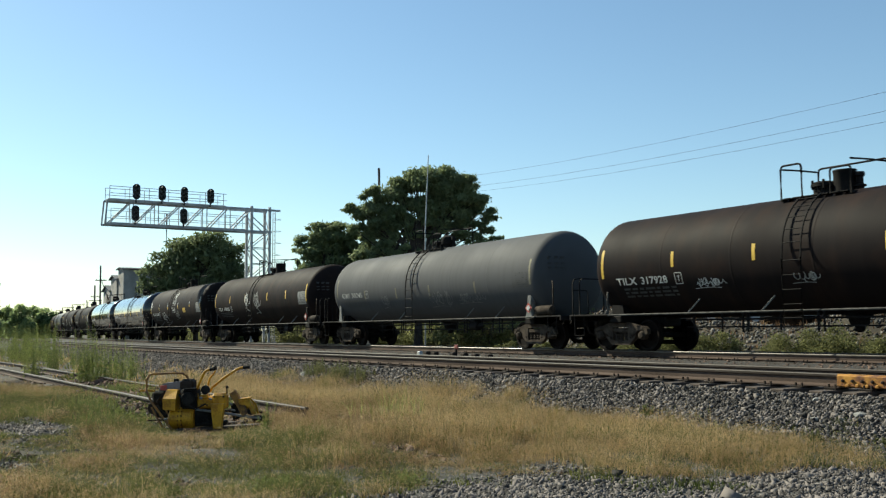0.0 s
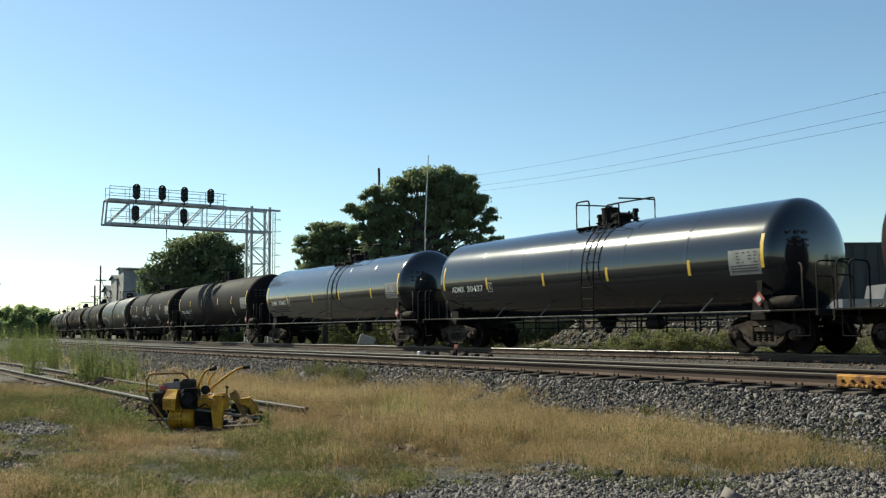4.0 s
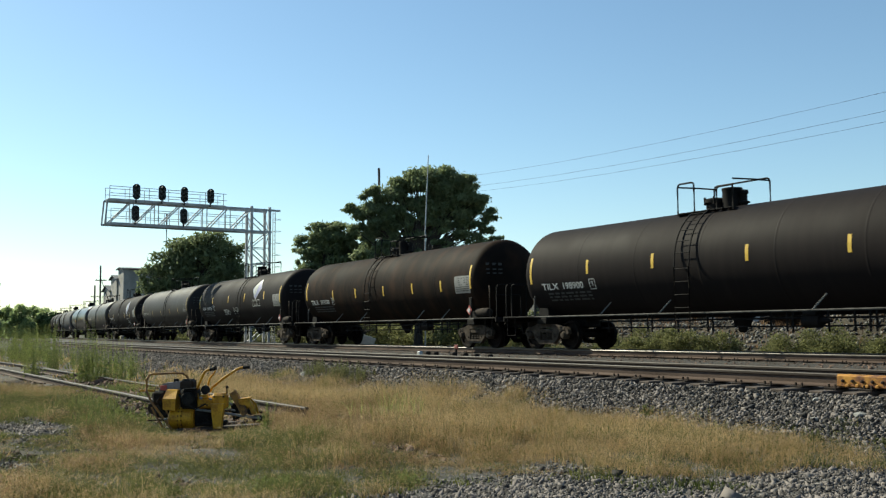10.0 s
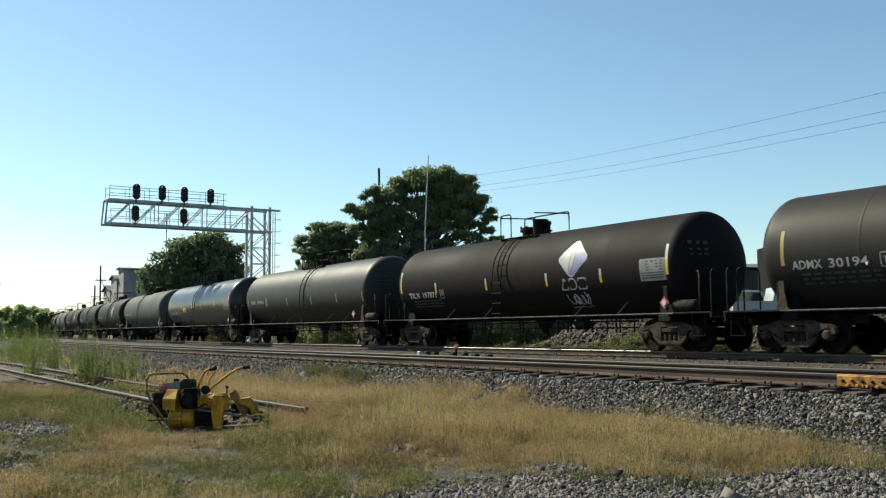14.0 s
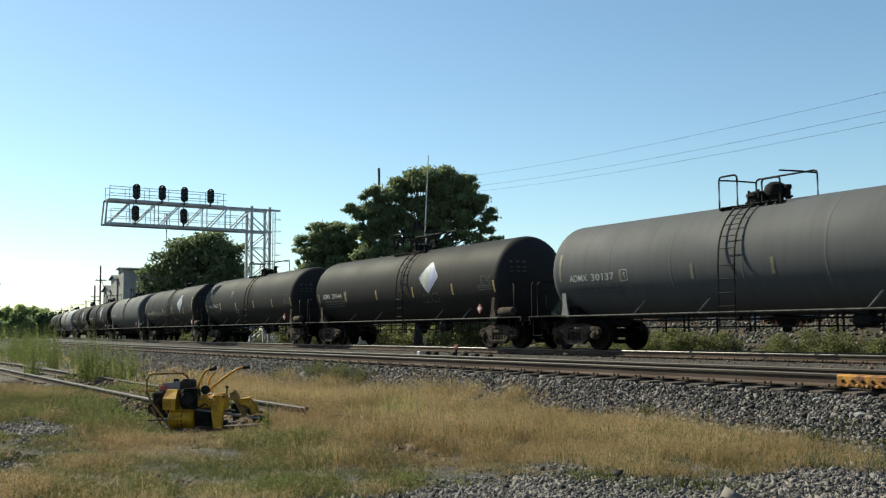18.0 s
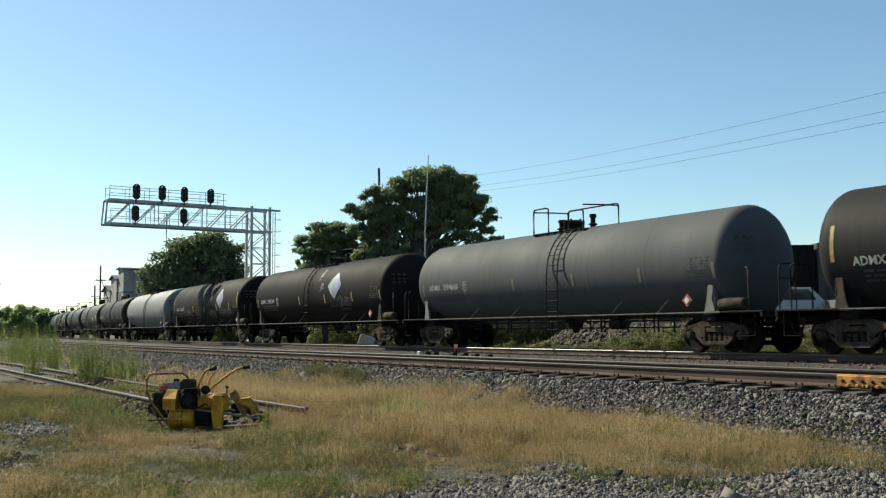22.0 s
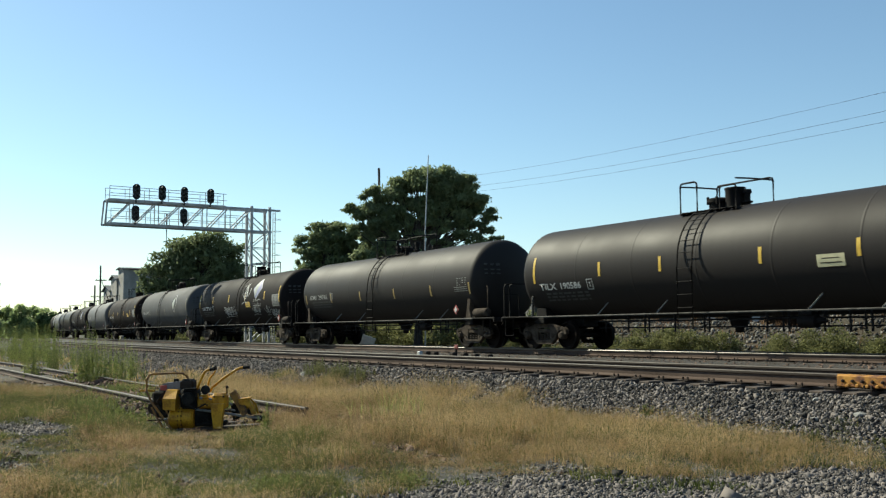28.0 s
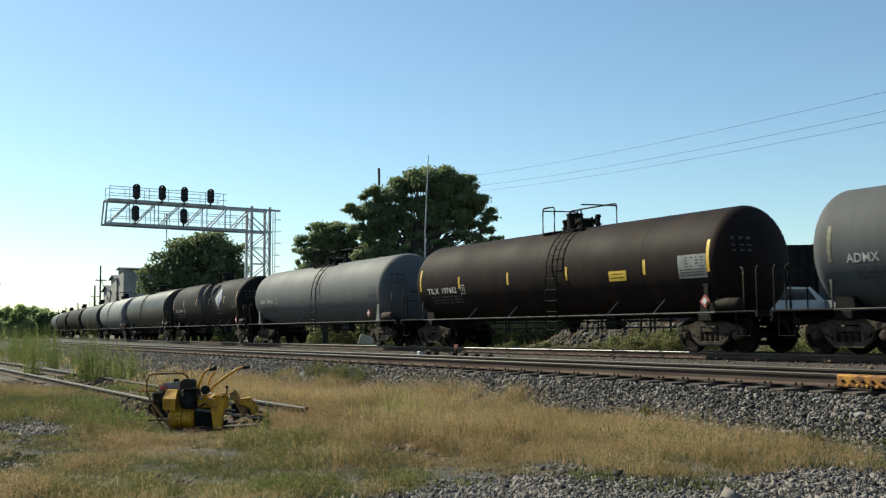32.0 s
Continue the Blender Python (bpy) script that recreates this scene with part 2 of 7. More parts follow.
    def prism(self, outline, y0, y1):
        """An outline of (x, z) drawn out from y0 to y1."""
        n = len(outline)
        vs = [(x, y0, z) for x, z in outline] + [(x, y1, z) for x, z in outline]
        fs = [tuple(range(n)), tuple(range(2 * n - 1, n - 1, -1))] + [(i, i + n, (i + 1) % n + n, (i + 1) % n) for i in range(n)]
        return self.add(vs, fs)

    def mesh(self, name, smooth=True, angle=35):
        me = bpy.data.meshes.new(name)
        me.from_pydata(self.v, [], self.f)
        me.validate()
        if smooth:
            me.shade_smooth()
            me.set_sharp_from_angle(angle=radians(angle))
        bm = bmesh.new()
        bm.from_mesh(me)
        bmesh.ops.recalc_face_normals(bm, faces=bm.faces[:])
        bm.to_mesh(me)
        bm.free()
        return me


CACHE = {}


def made(key, make, smooth=True):
    """A mesh that is built once and shared."""
    if key not in CACHE:
        CACHE[key] = make().mesh(key if isinstance(key, str) else key[0], smooth)
    return CACHE[key]


def part(name, data, material, parent, label="", at=None):
    """One mesh object under a thing or a part."""
    if isinstance(data, Shape):
        data = data.mesh(name)
    if not data.materials:
        data.materials.append(None)
    ob = new(name, data)
    ob.material_slots[0].link = "OBJECT"
    ob.material_slots[0].material = material
    if parent:
        ob.parent = parent
    if at is not None:
        ob.matrix_basis = at if isinstance(at, Matrix) else Matrix.Translation(at)
    if label:
        ob["label"] = label
    return ob


def fast_mesh(name, verts, faces, smooth=False):
    """A large mesh out of arrays; all faces have the same number of corners."""
    me = bpy.data.meshes.new(name)
    n, k = len(faces), faces.shape[1]
    me.vertices.add(len(verts))
    me.vertices.foreach_set("co", np.ascontiguousarray(verts, np.float32).ravel())
    me.loops.add(n * k)
    me.loops.foreach_set("vertex_index", np.ascontiguousarray(faces, np.int32).ravel())
    me.polygons.add(n)
    me.polygons.foreach_set("loop_start", np.arange(0, n * k, k, dtype=np.int32))
    me.update(calc_edges=True)
    if smooth:
        me.shade_smooth()
    return me


def empty(name, m=None):
    ob = new(name)
    ob.empty_display_size = 0.3
    if m is not None:
        ob.matrix_basis = m
    return ob


# ---- ground ----
def hills(x, y):
    return 0.05 * np.sin(0.31 * x + 0.4 * y) + 0.035 * np.sin(0.83 * x - 0.57 * y + 1.0) + 0.02 * np.sin(2.1 * x + 1.7 * y)


def main_y(x):
    return np.interp(x, _X, _Y)


def bed_height(x, y):
    """Height of the ground: flat lot, ballast bank of the main line, spoil bank behind it."""
    d = main_y(x) - y                       # towards the near side
    base = GROUND + hills(x, y)
    near_toe, near_top = NEAR_OFF + 2.7, NEAR_OFF + 1.45
    k = np.clip((near_toe - d) / (near_toe - near_top), 0, 1)
    z = base + (-0.30 - base) * k
    k2 = np.clip((-d - 1.9) / 1.6, 0, 1)
    z = np.where(d < 0, -0.30 + (-0.62 + 0.30) * k2, z)
    z = z - 0.07 * np.exp(-((x + 14.0) / 1.3) ** 2 - ((y - 4.6) / 0.9) ** 2)      # hollow under the track machine
    z = z + 0.07 * np.clip((d + 1.3) / 0.2, 0, 1) * np.clip((NEAR_OFF - 0.95 - d) / 0.3, 0, 1)
    back = np.exp(-(((-d) - 9.2) / 2.6) ** 2) * np.clip((x + 39.0) / 6.0, 0, 1)
    z = z + np.where(d < -3, back * (1.65 + 0.3 * np.sin(0.35 * x + 1.0) + 0.2 * np.sin(0.9 * x)), 0)
    yard = np.clip((-d - 10.0) / 4.0, 0, 1) * np.clip((x + 45.0) / 8.0, 0, 1) * np.clip((200 - y) / 60, 0, 1)
    z = z + np.where(d < -3, 1.3 * yard, 0)
    return z


def make_ground():
    xs = np.concatenate([-np.geomspace(5000, 90, 26), np.arange(-88, 12, 0.5), np.geomspace(13, 5000, 30)])
    ys = np.concatenate([-np.geomspace(5000, 12, 24), np.arange(-11, 46, 0.45), np.geomspace(47, 5000, 44)])
    gx, gy = np.meshgrid(xs, ys, indexing="ij")
    gz = bed_height(gx, gy)
    gz = np.where((np.abs(gx) > 700) | (gy > 400) | (gy < -200), GROUND, gz)
    v = np.stack([gx, gy, gz], -1).reshape(-1, 3)
    i = np.arange(len(xs) * len(ys)).reshape(len(xs), len(ys))
    f = np.stack([i[:-1, :-1], i[1:, :-1], i[1:, 1:], i[:-1, 1:]], -1).reshape(-1, 4)
    me = fast_mesh("ground", v, f, True)
    me.materials.append(SOIL)
    ob = new("ground", me)
    tagged(ob, "dry trackside lot of soil, gravel and grass", "ground", kind="structure")
    return ob


ground = make_ground()


def sheet(name, s0, s1, d0, d1, ds, dd, lift, material, label, category="ground"):
    """A strip that lies just above the ground, along the main line."""
    ss, dv = np.arange(s0, s1 + 1e-6, ds), np.arange(d0, d1 + 1e-6, dd)
    v = np.zeros((len(ss), len(dv), 3))
    for i, s in enumerate(ss):
        for j, d in enumerate(dv):
            x, y, _ = line(s, d)
            v[i, j] = (x, y, float(bed_height(np.array(x), np.array(y))) + lift)
    i = np.arange(len(ss) * len(dv)).reshape(len(ss), len(dv))
    f = np.stack([i[:-1, :-1], i[1:, :-1], i[1:, 1:], i[:-1, 1:]], -1).reshape(-1, 4)
    me = fast_mesh(name, v.reshape(-1, 3), f, True)
    me.materials.append(material)
    return tagged(new(name, me), label, category, kind="structure")


sheet("ballast_bed", -320, 30, -3.4, NEAR_OFF + 2.75, 1.0, 0.35, 0.02, BALLAST, "brown-stained crushed-stone ballast under the main line", "ballast")


# ---- tracks ----
RAIL_H = 0.18


def rail_section(kind):
    if kind == "head":
        return [(-0.036, -0.040), (-0.038, -0.012), (-0.028, 0.0), (0.028, 0.0), (0.038, -0.012), (0.036, -0.040)]
    return [(-0.075, -RAIL_H), (-0.075, -RAIL_H + 0.014), (-0.018, -RAIL_H + 0.045), (-0.014, -0.056), (-0.034, -0.0395), (0.034, -0.0395), (0.014, -0.056), (0.018, -RAIL_H + 0.045), (0.075, -RAIL_H + 0.014), (0.075, -RAIL_H)]


def swept(name, section, place, stations):
    """Draw a section of (across, up) along the stations; place(s, across) gives x, y, z."""
    n = len(section)
    vs, fs = [], []
    for s in stations:
        for a, u in section:
            x, y, z = place(s, a)
            vs.append((x, y, z + u))
    for i in range(len(stations) - 1):
        fs += [(i * n + k, i * n + (k + 1) % n, (i + 1) * n + (k + 1) % n, (i + 1) * n + k) for k in range(n)]
    fs += [tuple(range(n)), tuple(range((len(stations) - 1) * n + n - 1, (len(stations) - 1) * n - 1, -1))]
    sh = Shape()
    sh.v, sh.f = vs, fs
    return sh.mesh(name)


STATIONS = list(np.arange(-420.0, 60.1, 6.0))


def main_track(name, off, label):
    tr = tagged(empty(name), label, "railway track", kind="structure")
    for side in (-1, 1):
        def place(s, a, side=side):
            x, y, _ = line(s, off - side * (0.7525) - a)
            return x, y, 0.0
        r = part("rail", swept("rail", rail_section("web"), place, STATIONS), RAIL_WEB, tr, "rust-brown steel rail")
        part("rail_head", swept("rail_head", rail_section("head"), place, STATIONS), RAIL_HEAD if off < 1 else DULL_HEAD, r, "wheel-polished running surface")
    tie = made("tie", lambda: Shape().box((0, 0, 0), (0.23, 2.6, 0.18), 0.015))
    plate = made("tie_plate", lambda: Shape().box((0, 0, 0), (0.19, 0.38, 0.02), 0.004).box((0.05, -0.13, 0.03), (0.022, 0.022, 0.05)).box((-0.05, -0.13, 0.03), (0.022, 0.022, 0.05)).box((0.05, 0.13, 0.03), (0.022, 0.022, 0.05)))
    rnd = random.Random(5)
    near = off > 1
    for s in np.arange(-58.0, 1.5, 0.53) if near else np.arange(-42.0, 3.0, 0.53):
        x, y, a = line(s, off + rnd.uniform(-0.06, 0.06))
        t = part("crosstie", tie, TIE, tr, at=Matrix.Translation((x, y, -RAIL_H - 0.115 + rnd.uniform(-0.008, 0.0))) @ Matrix.Rotation(a + rnd.uniform(-0.015, 0.015), 4, "Z"))
        if near or s > -30:
            for q in (-0.7525, 0.7525):
                px, py, _ = line(s, off + q)
                part("tie_plate", plate, DARK_IRON, tr, at=Matrix.Translation((px, py, -RAIL_H - 0.0125)) @ Matrix.Rotation(a, 4, "Z"))
    far = Shape()
    for s in np.arange(-200.0, -58.5, 0.53):
        x, y, a = line(s, off)
        far.box((x, y, -RAIL_H - 0.12), (0.23, 2.6, 0.18), 0.0, Matrix.Rotation(a, 3, "Z"))
    o = part("far_ties", far.mesh("far_ties", False), TIE, tr)
    o["kind"] = "stuff"
    return tr


main_track("track_1", NEAR_OFF, "rusty main-line track on wooden ties in ballast")
main_track("track_2", 0.0, "main-line track that carries the tank train")


# ---- tank cars ----
TANK_R, TANK_Z = 1.51, 2.46
TANK_A, TANK_B, HEAD = 7.38, 7.48, 0.61        # body from -A to B, with a domed head at each end
BOGIE = 7.03


def tank_profile():
    back = []
    for k in range(13):
        a = math.pi / 2 * k / 12
        back.append((HEAD * math.cos(a), max(0.02, TANK_R * math.sin(a) ** 0.9)))
    prof = [(-TANK_A - d, r) for d, r in back] + [(-TANK_A + 0.1, TANK_R)]
    for x in (-4.9, -2.45, 0.0, 2.45, 4.9):
        prof += [(x - 0.05, TANK_R), (x - 0.025, TANK_R), (x - 0.012, TANK_R + 0.004), (x + 0.012, TANK_R + 0.004), (x + 0.025, TANK_R), (x + 0.05, TANK_R)]
    prof += [(TANK_B - 0.1, TANK_R)]
    return prof + [(TANK_B + d, r) for d, r in reversed(back)]


def shell():
    return Shape().lathe(tank_profile(), 56, "X", (0, 0, TANK_Z))


def wrapped(x, arc, lift=0.006):
    """A point of the tank's near side: arc metres above its mid-height."""
    r = TANK_R + lift
    return (x, -r * math.cos(arc / TANK_R), TANK_Z + r * math.sin(arc / TANK_R))


def decal(x0, x1, a0, a1, lift=0.006, steps=6):
    """A thin curved patch on the tank's side."""
    vs, fs = [], []
    for i in range(steps + 1):
        a = a0 + (a1 - a0) * i / steps
        vs += [wrapped(x0, a, lift), wrapped(x1, a, lift)]
        if i:
            k = 2 * i
            fs.append((k - 2, k - 1, k + 1, k))
    return Shape().add(vs, fs)


def outline_decal(points, lift=0.008, step=0.12):
    """A flat outline of (x, arc) laid on the tank, filled in rings so that it follows the curve."""
    pts = []
    for (x0, a0), (x1, a1) in zip(points, points[1:] + points[:1]):
        k = max(1, int(math.hypot(x1 - x0, a1 - a0) / step))
        pts += [(x0 + (x1 - x0) * q / k, a0 + (a1 - a0) * q / k) for q in range(k)]
    cx, ca = sum(p[0] for p in pts) / len(pts), sum(p[1] for p in pts) / len(pts)
    rings = max(2, int(max(abs(p[1] - ca) for p in pts) / step) + 1)
    vs, n = [wrapped(cx, ca, lift)], len(pts)
    for k in range(1, rings + 1):
        vs += [wrapped(cx + (x - cx) * k / rings, ca + (a - ca) * k / rings, lift) for x, a in pts]
    fs = [(0, 1 + i, 1 + (i + 1) % n) for i in range(n)]
    for k in range(rings - 1):
        o = 1 + k * n
        fs += [(o + i, o + n + i, o + n + (i + 1) % n, o + (i + 1) % n) for i in range(n)]
    return Shape().add(vs, fs)


def lettered(text, size, x, arc, width=0.0, lift=0.007):
    """Built-in lettering bent round the tank's side, from x on."""
    cu = bpy.data.curves.new("lettering", "FONT")
    cu.body, cu.size, cu.resolution_u = text, size, 2
    cu.offset = 0.004
    ob = new("lettering", cu)
    dg = bpy.context.evaluated_depsgraph_get()
    me = bpy.data.meshes.new_from_object(ob.evaluated_get(dg))
    bpy.data.objects.remove(ob)
    w = max((v.co.x for v in me.vertices), default=1.0)
    k = width / w if width else 1.0
    for v in me.vertices:
        v.co = wrapped(x + v.co.x * k, arc + v.co.y, lift)
    me.materials.clear()
    return me


def scribble(seed, x, arc, w, h):
    """Spray-can tags: loose, rounded strokes without words, as thin ribbons on the side."""
    rnd = random.Random(seed)
    sh = Shape()

    def ribbon(pts, wd):
        fine = []
        for i in range(len(pts) - 1):
            p0, p1, p2, p3 = (pts[max(0, min(len(pts) - 1, i + k))] for k in (-1, 0, 1, 2))
            for q in range(5):
                u = q / 5
                fine.append(tuple(0.5 * (2 * p1[k] + (p2[k] - p0[k]) * u + (2 * p0[k] - 5 * p1[k] + 4 * p2[k] - p3[k]) * u * u + (3 * p1[k] - p0[k] - 3 * p2[k] + p3[k]) * u ** 3) for k in (0, 1)))
        pts = fine + [pts[-1]]
        vs, fs = [], []
        for i, (px, pa) in enumerate(pts):
            q, p = pts[min(i + 1, len(pts) - 1)], pts[max(i - 1, 0)]
            d = Vector((q[0] - p[0], q[1] - p[1]))
            d = d.normalized() if d.length > 1e-6 else Vector((1, 0))
            vs += [wrapped(px - d.y * wd, pa + d.x * wd, 0.009), wrapped(px + d.y * wd, pa - d.x * wd, 0.009)]
            if i:
                fs.append((2 * i - 2, 2 * i - 1, 2 * i + 1, 2 * i))
        sh.add(vs, fs)

    wd = 0.008 + 0.010 * h
    # a running line of uneven loops
    n = max(3, int(w / (0.26 * h + 0.07)))
    ph, pts = rnd.uniform(0, 6), []
    for k in range(n * 5 + 1):
        u = k / 5
        r = 0.36 * h * (0.75 + 0.35 * math.sin(2.1 * int(u) + ph))
        pts.append((x + w * u / n + 0.55 * r * math.cos(1.2566 * k + ph), arc + 0.10 * h * math.sin(1.3 * u + ph) + r * math.sin(1.2566 * k + ph)))
    ribbon(pts, wd)
    # plump closed blobs laid over it, and long tails
    for k in range(max(1, n // 2)):
        cx, rx, ry = x + w * rnd.uniform(0.1, 0.9), h * rnd.uniform(0.16, 0.30), h * rnd.uniform(0.3, 0.52)
        rr = [rnd.uniform(0.7, 1.15) for _ in range(8)]
        ribbon([(cx + rx * rr[q % 8] * math.cos(0.785 * q), arc + ry * rr[q % 8] * math.sin(0.785 * q)) for q in range(9)], wd)
    for k in range(max(1, n // 3)):
        cx = x + w * rnd.uniform(0.1, 0.9)
        ribbon([(cx, arc + 0.5 * h), (cx + 0.12 * h, arc + 0.1 * h), (cx - 0.10 * h, arc - 0.3 * h), (cx + 0.16 * h, arc - 0.62 * h)], wd)
    ribbon([(x - 0.1, arc - 0.66 * h), (x + 0.4 * w, arc - 0.58 * h), (x + 0.8 * w, arc - 0.66 * h)], wd * 0.7)
    return sh


LADDER_X = (0.58, 1.11)


def ladder_side(x):
    a = [math.radians(q) for q in range(62, 3, -8)]
    pts = [(x, -(TANK_R + 0.10) * math.cos(q), TANK_Z + (TANK_R + 0.10) * math.sin(q)) for q in a]
    return Shape().tube(pts + [(x, -TANK_R - 0.12, 2.3), (x, -TANK_R - 0.12, 0.62)], 0.023, 6)


RUNGS = [(-(TANK_R + 0.10) * math.cos(math.radians(q)), TANK_Z + (TANK_R + 0.10) * math.sin(math.radians(q))) for q in range(56, 6, -12)]
RUNGS += [(-TANK_R - 0.12, z) for z in (2.25, 1.9, 1.55, 1.2, 0.88, 0.64)]


def top_deck():
    """Crossover grating round the manway."""
    sh = Shape()
    z = TANK_Z + TANK_R - 0.10
    for y in (-0.60, 0.60):
        for k in range(7):
            sh.box((-0.42 + 0.29 * k, y, z), (0.22, 0.36, 0.03), 0.004)
        sh.bar((-0.62, y - 0.18 * (1 if y > 0 else -1), z - 0.03), (1.57, y - 0.18 * (1 if y > 0 else -1), z - 0.03), 0.04, 0.06)
    for x in (-0.58, 1.52):
        sh.bar((x, -0.78, z - 0.03), (x, 0.78, z - 0.03), 0.05, 0.07)
    return sh


DECK_Z = TANK_Z + TANK_R - 0.12


def guard_rail(a, b, y, h):
    """One bent pipe of the railing, from a to b."""
    return Shape().tube([(a, y, DECK_Z), (a, y, DECK_Z + h * 0.88), (a + 0.03, y, DECK_Z + h * 0.97), (a + 0.1, y, DECK_Z + h), (b - 0.1, y, DECK_Z + h), (b - 0.03, y, DECK_Z + h * 0.97), (b, y, DECK_Z + h * 0.88), (b, y, DECK_Z)], 0.027, 6)


RAILS = ((-0.60, 0.06, -0.76, 0.86), (0.92, 1.52, -0.76, 0.62), (-0.60, 1.52, 0.76, 0.92))


def cross_rail(x):
    return Shape().tube([(x, -0.76, DECK_Z + 0.78), (x, 0, DECK_Z + 0.82), (x, 0.76, DECK_Z + 0.84)], 0.024, 6)


def manway(x):
    """Low hinged manway cover with its ring of eyebolts."""
    z = TANK_Z + TANK_R - 0.03
    sh = Shape().lathe([(z, 0.28), (z + 0.20, 0.28), (z + 0.21, 0.34), (z + 0.29, 0.34), (z + 0.34, 0.24), (z + 0.36, 0.02)], 20, "Z", (x, 0.0, 0))
    return sh


def eyebolt():
    z = TANK_Z + TANK_R - 0.03
    return Shape().cyl((0, 0, z + 0.15), (0, 0, z + 0.37), 0.035, 6)


def valve(x, y, h, r):
    z = TANK_Z + TANK_R - 0.05
    return Shape().lathe([(z, r * 0.8), (z + h * 0.25, r * 0.8), (z + h * 0.28, r * 1.25), (z + h * 0.36, r * 1.25), (z + h * 0.4, r * 0.7), (z + h * 0.75, r * 0.72), (z + h * 0.8, r * 1.05), (z + h, r * 0.9)], 12, "Z", (x, y, 0))


def bonnet(x):
    """Tall protective drum over the fittings."""
    z = TANK_Z + TANK_R - 0.06
    return Shape().lathe([(z, 0.27), (z + 0.52, 0.27), (z + 0.57, 0.29), (z + 0.60, 0.28), (z + 0.62, 0.02)], 20, "Z", (x, 0.05, 0))


def dome(x):
    """Round cover over the fittings."""
    z = TANK_Z + TANK_R - 0.05
    return Shape().lathe([(z, 0.20), (z + 0.16, 0.20), (z + 0.20, 0.27), (z + 0.34, 0.30), (z + 0.48, 0.26), (z + 0.56, 0.15), (z + 0.585, 0.02)], 20, "Z", (x, 0.05, 0))


# manway, drum or dome, valves (x, y, height, radius); then the deck's start, its length against the usual, the ladder's middle
FITTINGS = {"T": (-0.65, -0.12, ((0.25, 0.1, 0.50, 0.12),)), "C": (-0.55, -0.10, ((-1.0, 0.1, 0.36, 0.10), (0.25, 0.1, 0.46, 0.10))),
            "A": (0.88, 0.28, ((-0.15, 0.0, 0.42, 0.11), (1.38, 0.1, 0.46, 0.10))), "O": (0.15, None, ((-0.60, 0.1, 0.46, 0.14), (0.98, 0.1, 0.50, 0.12), (0.22, -0.42, 0.34, 0.09)))}
DECKS = {"T": (-1.38, 0.93, -0.50), "C": (-1.30, 0.93, -0.39), "A": (-0.42, 0.93, 1.03), "O": (-1.07, 1.21, 0.92)}


def side_pipe():
    return Shape().tube([(-7.1, -1.46, 1.05), (7.6, -1.46, 1.05)], 0.030, 6)


def strut(x):
    return Shape().bar((x, -1.47, 1.03), (x + 0.24, -1.20, 1.44), 0.035, 0.035)


def hanger():
    return Shape().box((0, 0, 0), (0.06, 0.03, 0.56), 0.006)


def outlet():
    return Shape().lathe([(0.52, 0.06), (0.56, 0.12), (0.66, 0.13), (0.70, 0.22), (0.86, 0.26), (1.0, 0.40)], 14, "Z", (0.15, 0, 0))


def brake_cylinder():
    sh = Shape().lathe([(2.5, 0.05), (2.52, 0.17), (3.0, 0.17), (3.04, 0.10), (3.3, 0.03)], 12, "X", (0, -0.55, 0.80))
    return sh.box((2.75, -0.55, 1.0), (0.4, 0.3, 0.12), 0.02)


def reservoir(x):
    return Shape().lathe([(x - 0.42, 0.03), (x - 0.40, 0.14), (x - 0.36, 0.16), (x + 0.36, 0.16), (x + 0.40, 0.14), (x + 0.42, 0.03)], 14, "X", (0, -1.18, 1.27))


def stub_sill(d):
    """Centre sill with bolster and saddle under one end."""
    sh = Shape()
    sh.box((7.4 * d, 0, 0.90), (3.0, 0.62, 0.36), 0.02)
    sh.box((BOGIE * d, 0, 0.93), (0.5, 2.5, 0.22), 0.03)
    sh.prism([((BOGIE - 0.27) * d, 0.95), ((BOGIE + 0.28) * d, 0.95), ((BOGIE + 0.23) * d, 1.35), ((BOGIE - 0.22) * d, 1.35)], -1.15, 1.15)
    return sh


def saddle_plate(d, y, top):
    """Upright plate between bolster and tank, wide at its foot, with a folded edge."""
    x = 7.13
    o = [(x - 0.19, 1.02), (x + 0.19, 1.02), (x + 0.17, 1.18), (x + 0.10, 1.40), (x + 0.15, top - 0.05), (x + 0.11, top), (x - 0.02, top), (x - 0.06, 1.5), (x - 0.13, 1.18)]
    sh = Shape().prism([(q * d, z) for q, z in o], y - 0.03, y + 0.03)
    return sh.box(((x + 0.16) * d, y + 0.06, 0.5 * (1.1 + top)), (0.03, 0.14, top - 1.2), 0.006)


def bent_post(d):
    """Bent pipe that carries the end of the long handrail."""
    x = 7.16 * d
    return Shape().tube([(x, -1.42, 1.03), (x, -1.42, 1.58), (x + 0.02 * d, -1.40, 1.68), (x + 0.12 * d, -1.30, 1.74)], 0.030, 6)


def placard_bracket():
    return Shape().box((7.22, -1.36, 1.42), (0.16, 0.05, 0.78), 0.012).box((7.20, -1.25, 1.80), (0.24, 0.24, 0.10), 0.02)


def end_deck(d):
    sh = Shape().box((8.02 * d, 0, 1.06), (1.75, 2.86, 0.05), 0.01)
    sh.box((8.88 * d, 0, 1.0), (0.08, 2.86, 0.16), 0.01)
    return sh


def side_step(d):
    sh = Shape()
    x = 8.45 * d
    sh.tube([(x - 0.22, -1.42, 1.02), (x - 0.22, -1.42, 0.45), (x + 0.22, -1.42, 0.45), (x + 0.22, -1.42, 1.02)], 0.018, 5)
    return sh


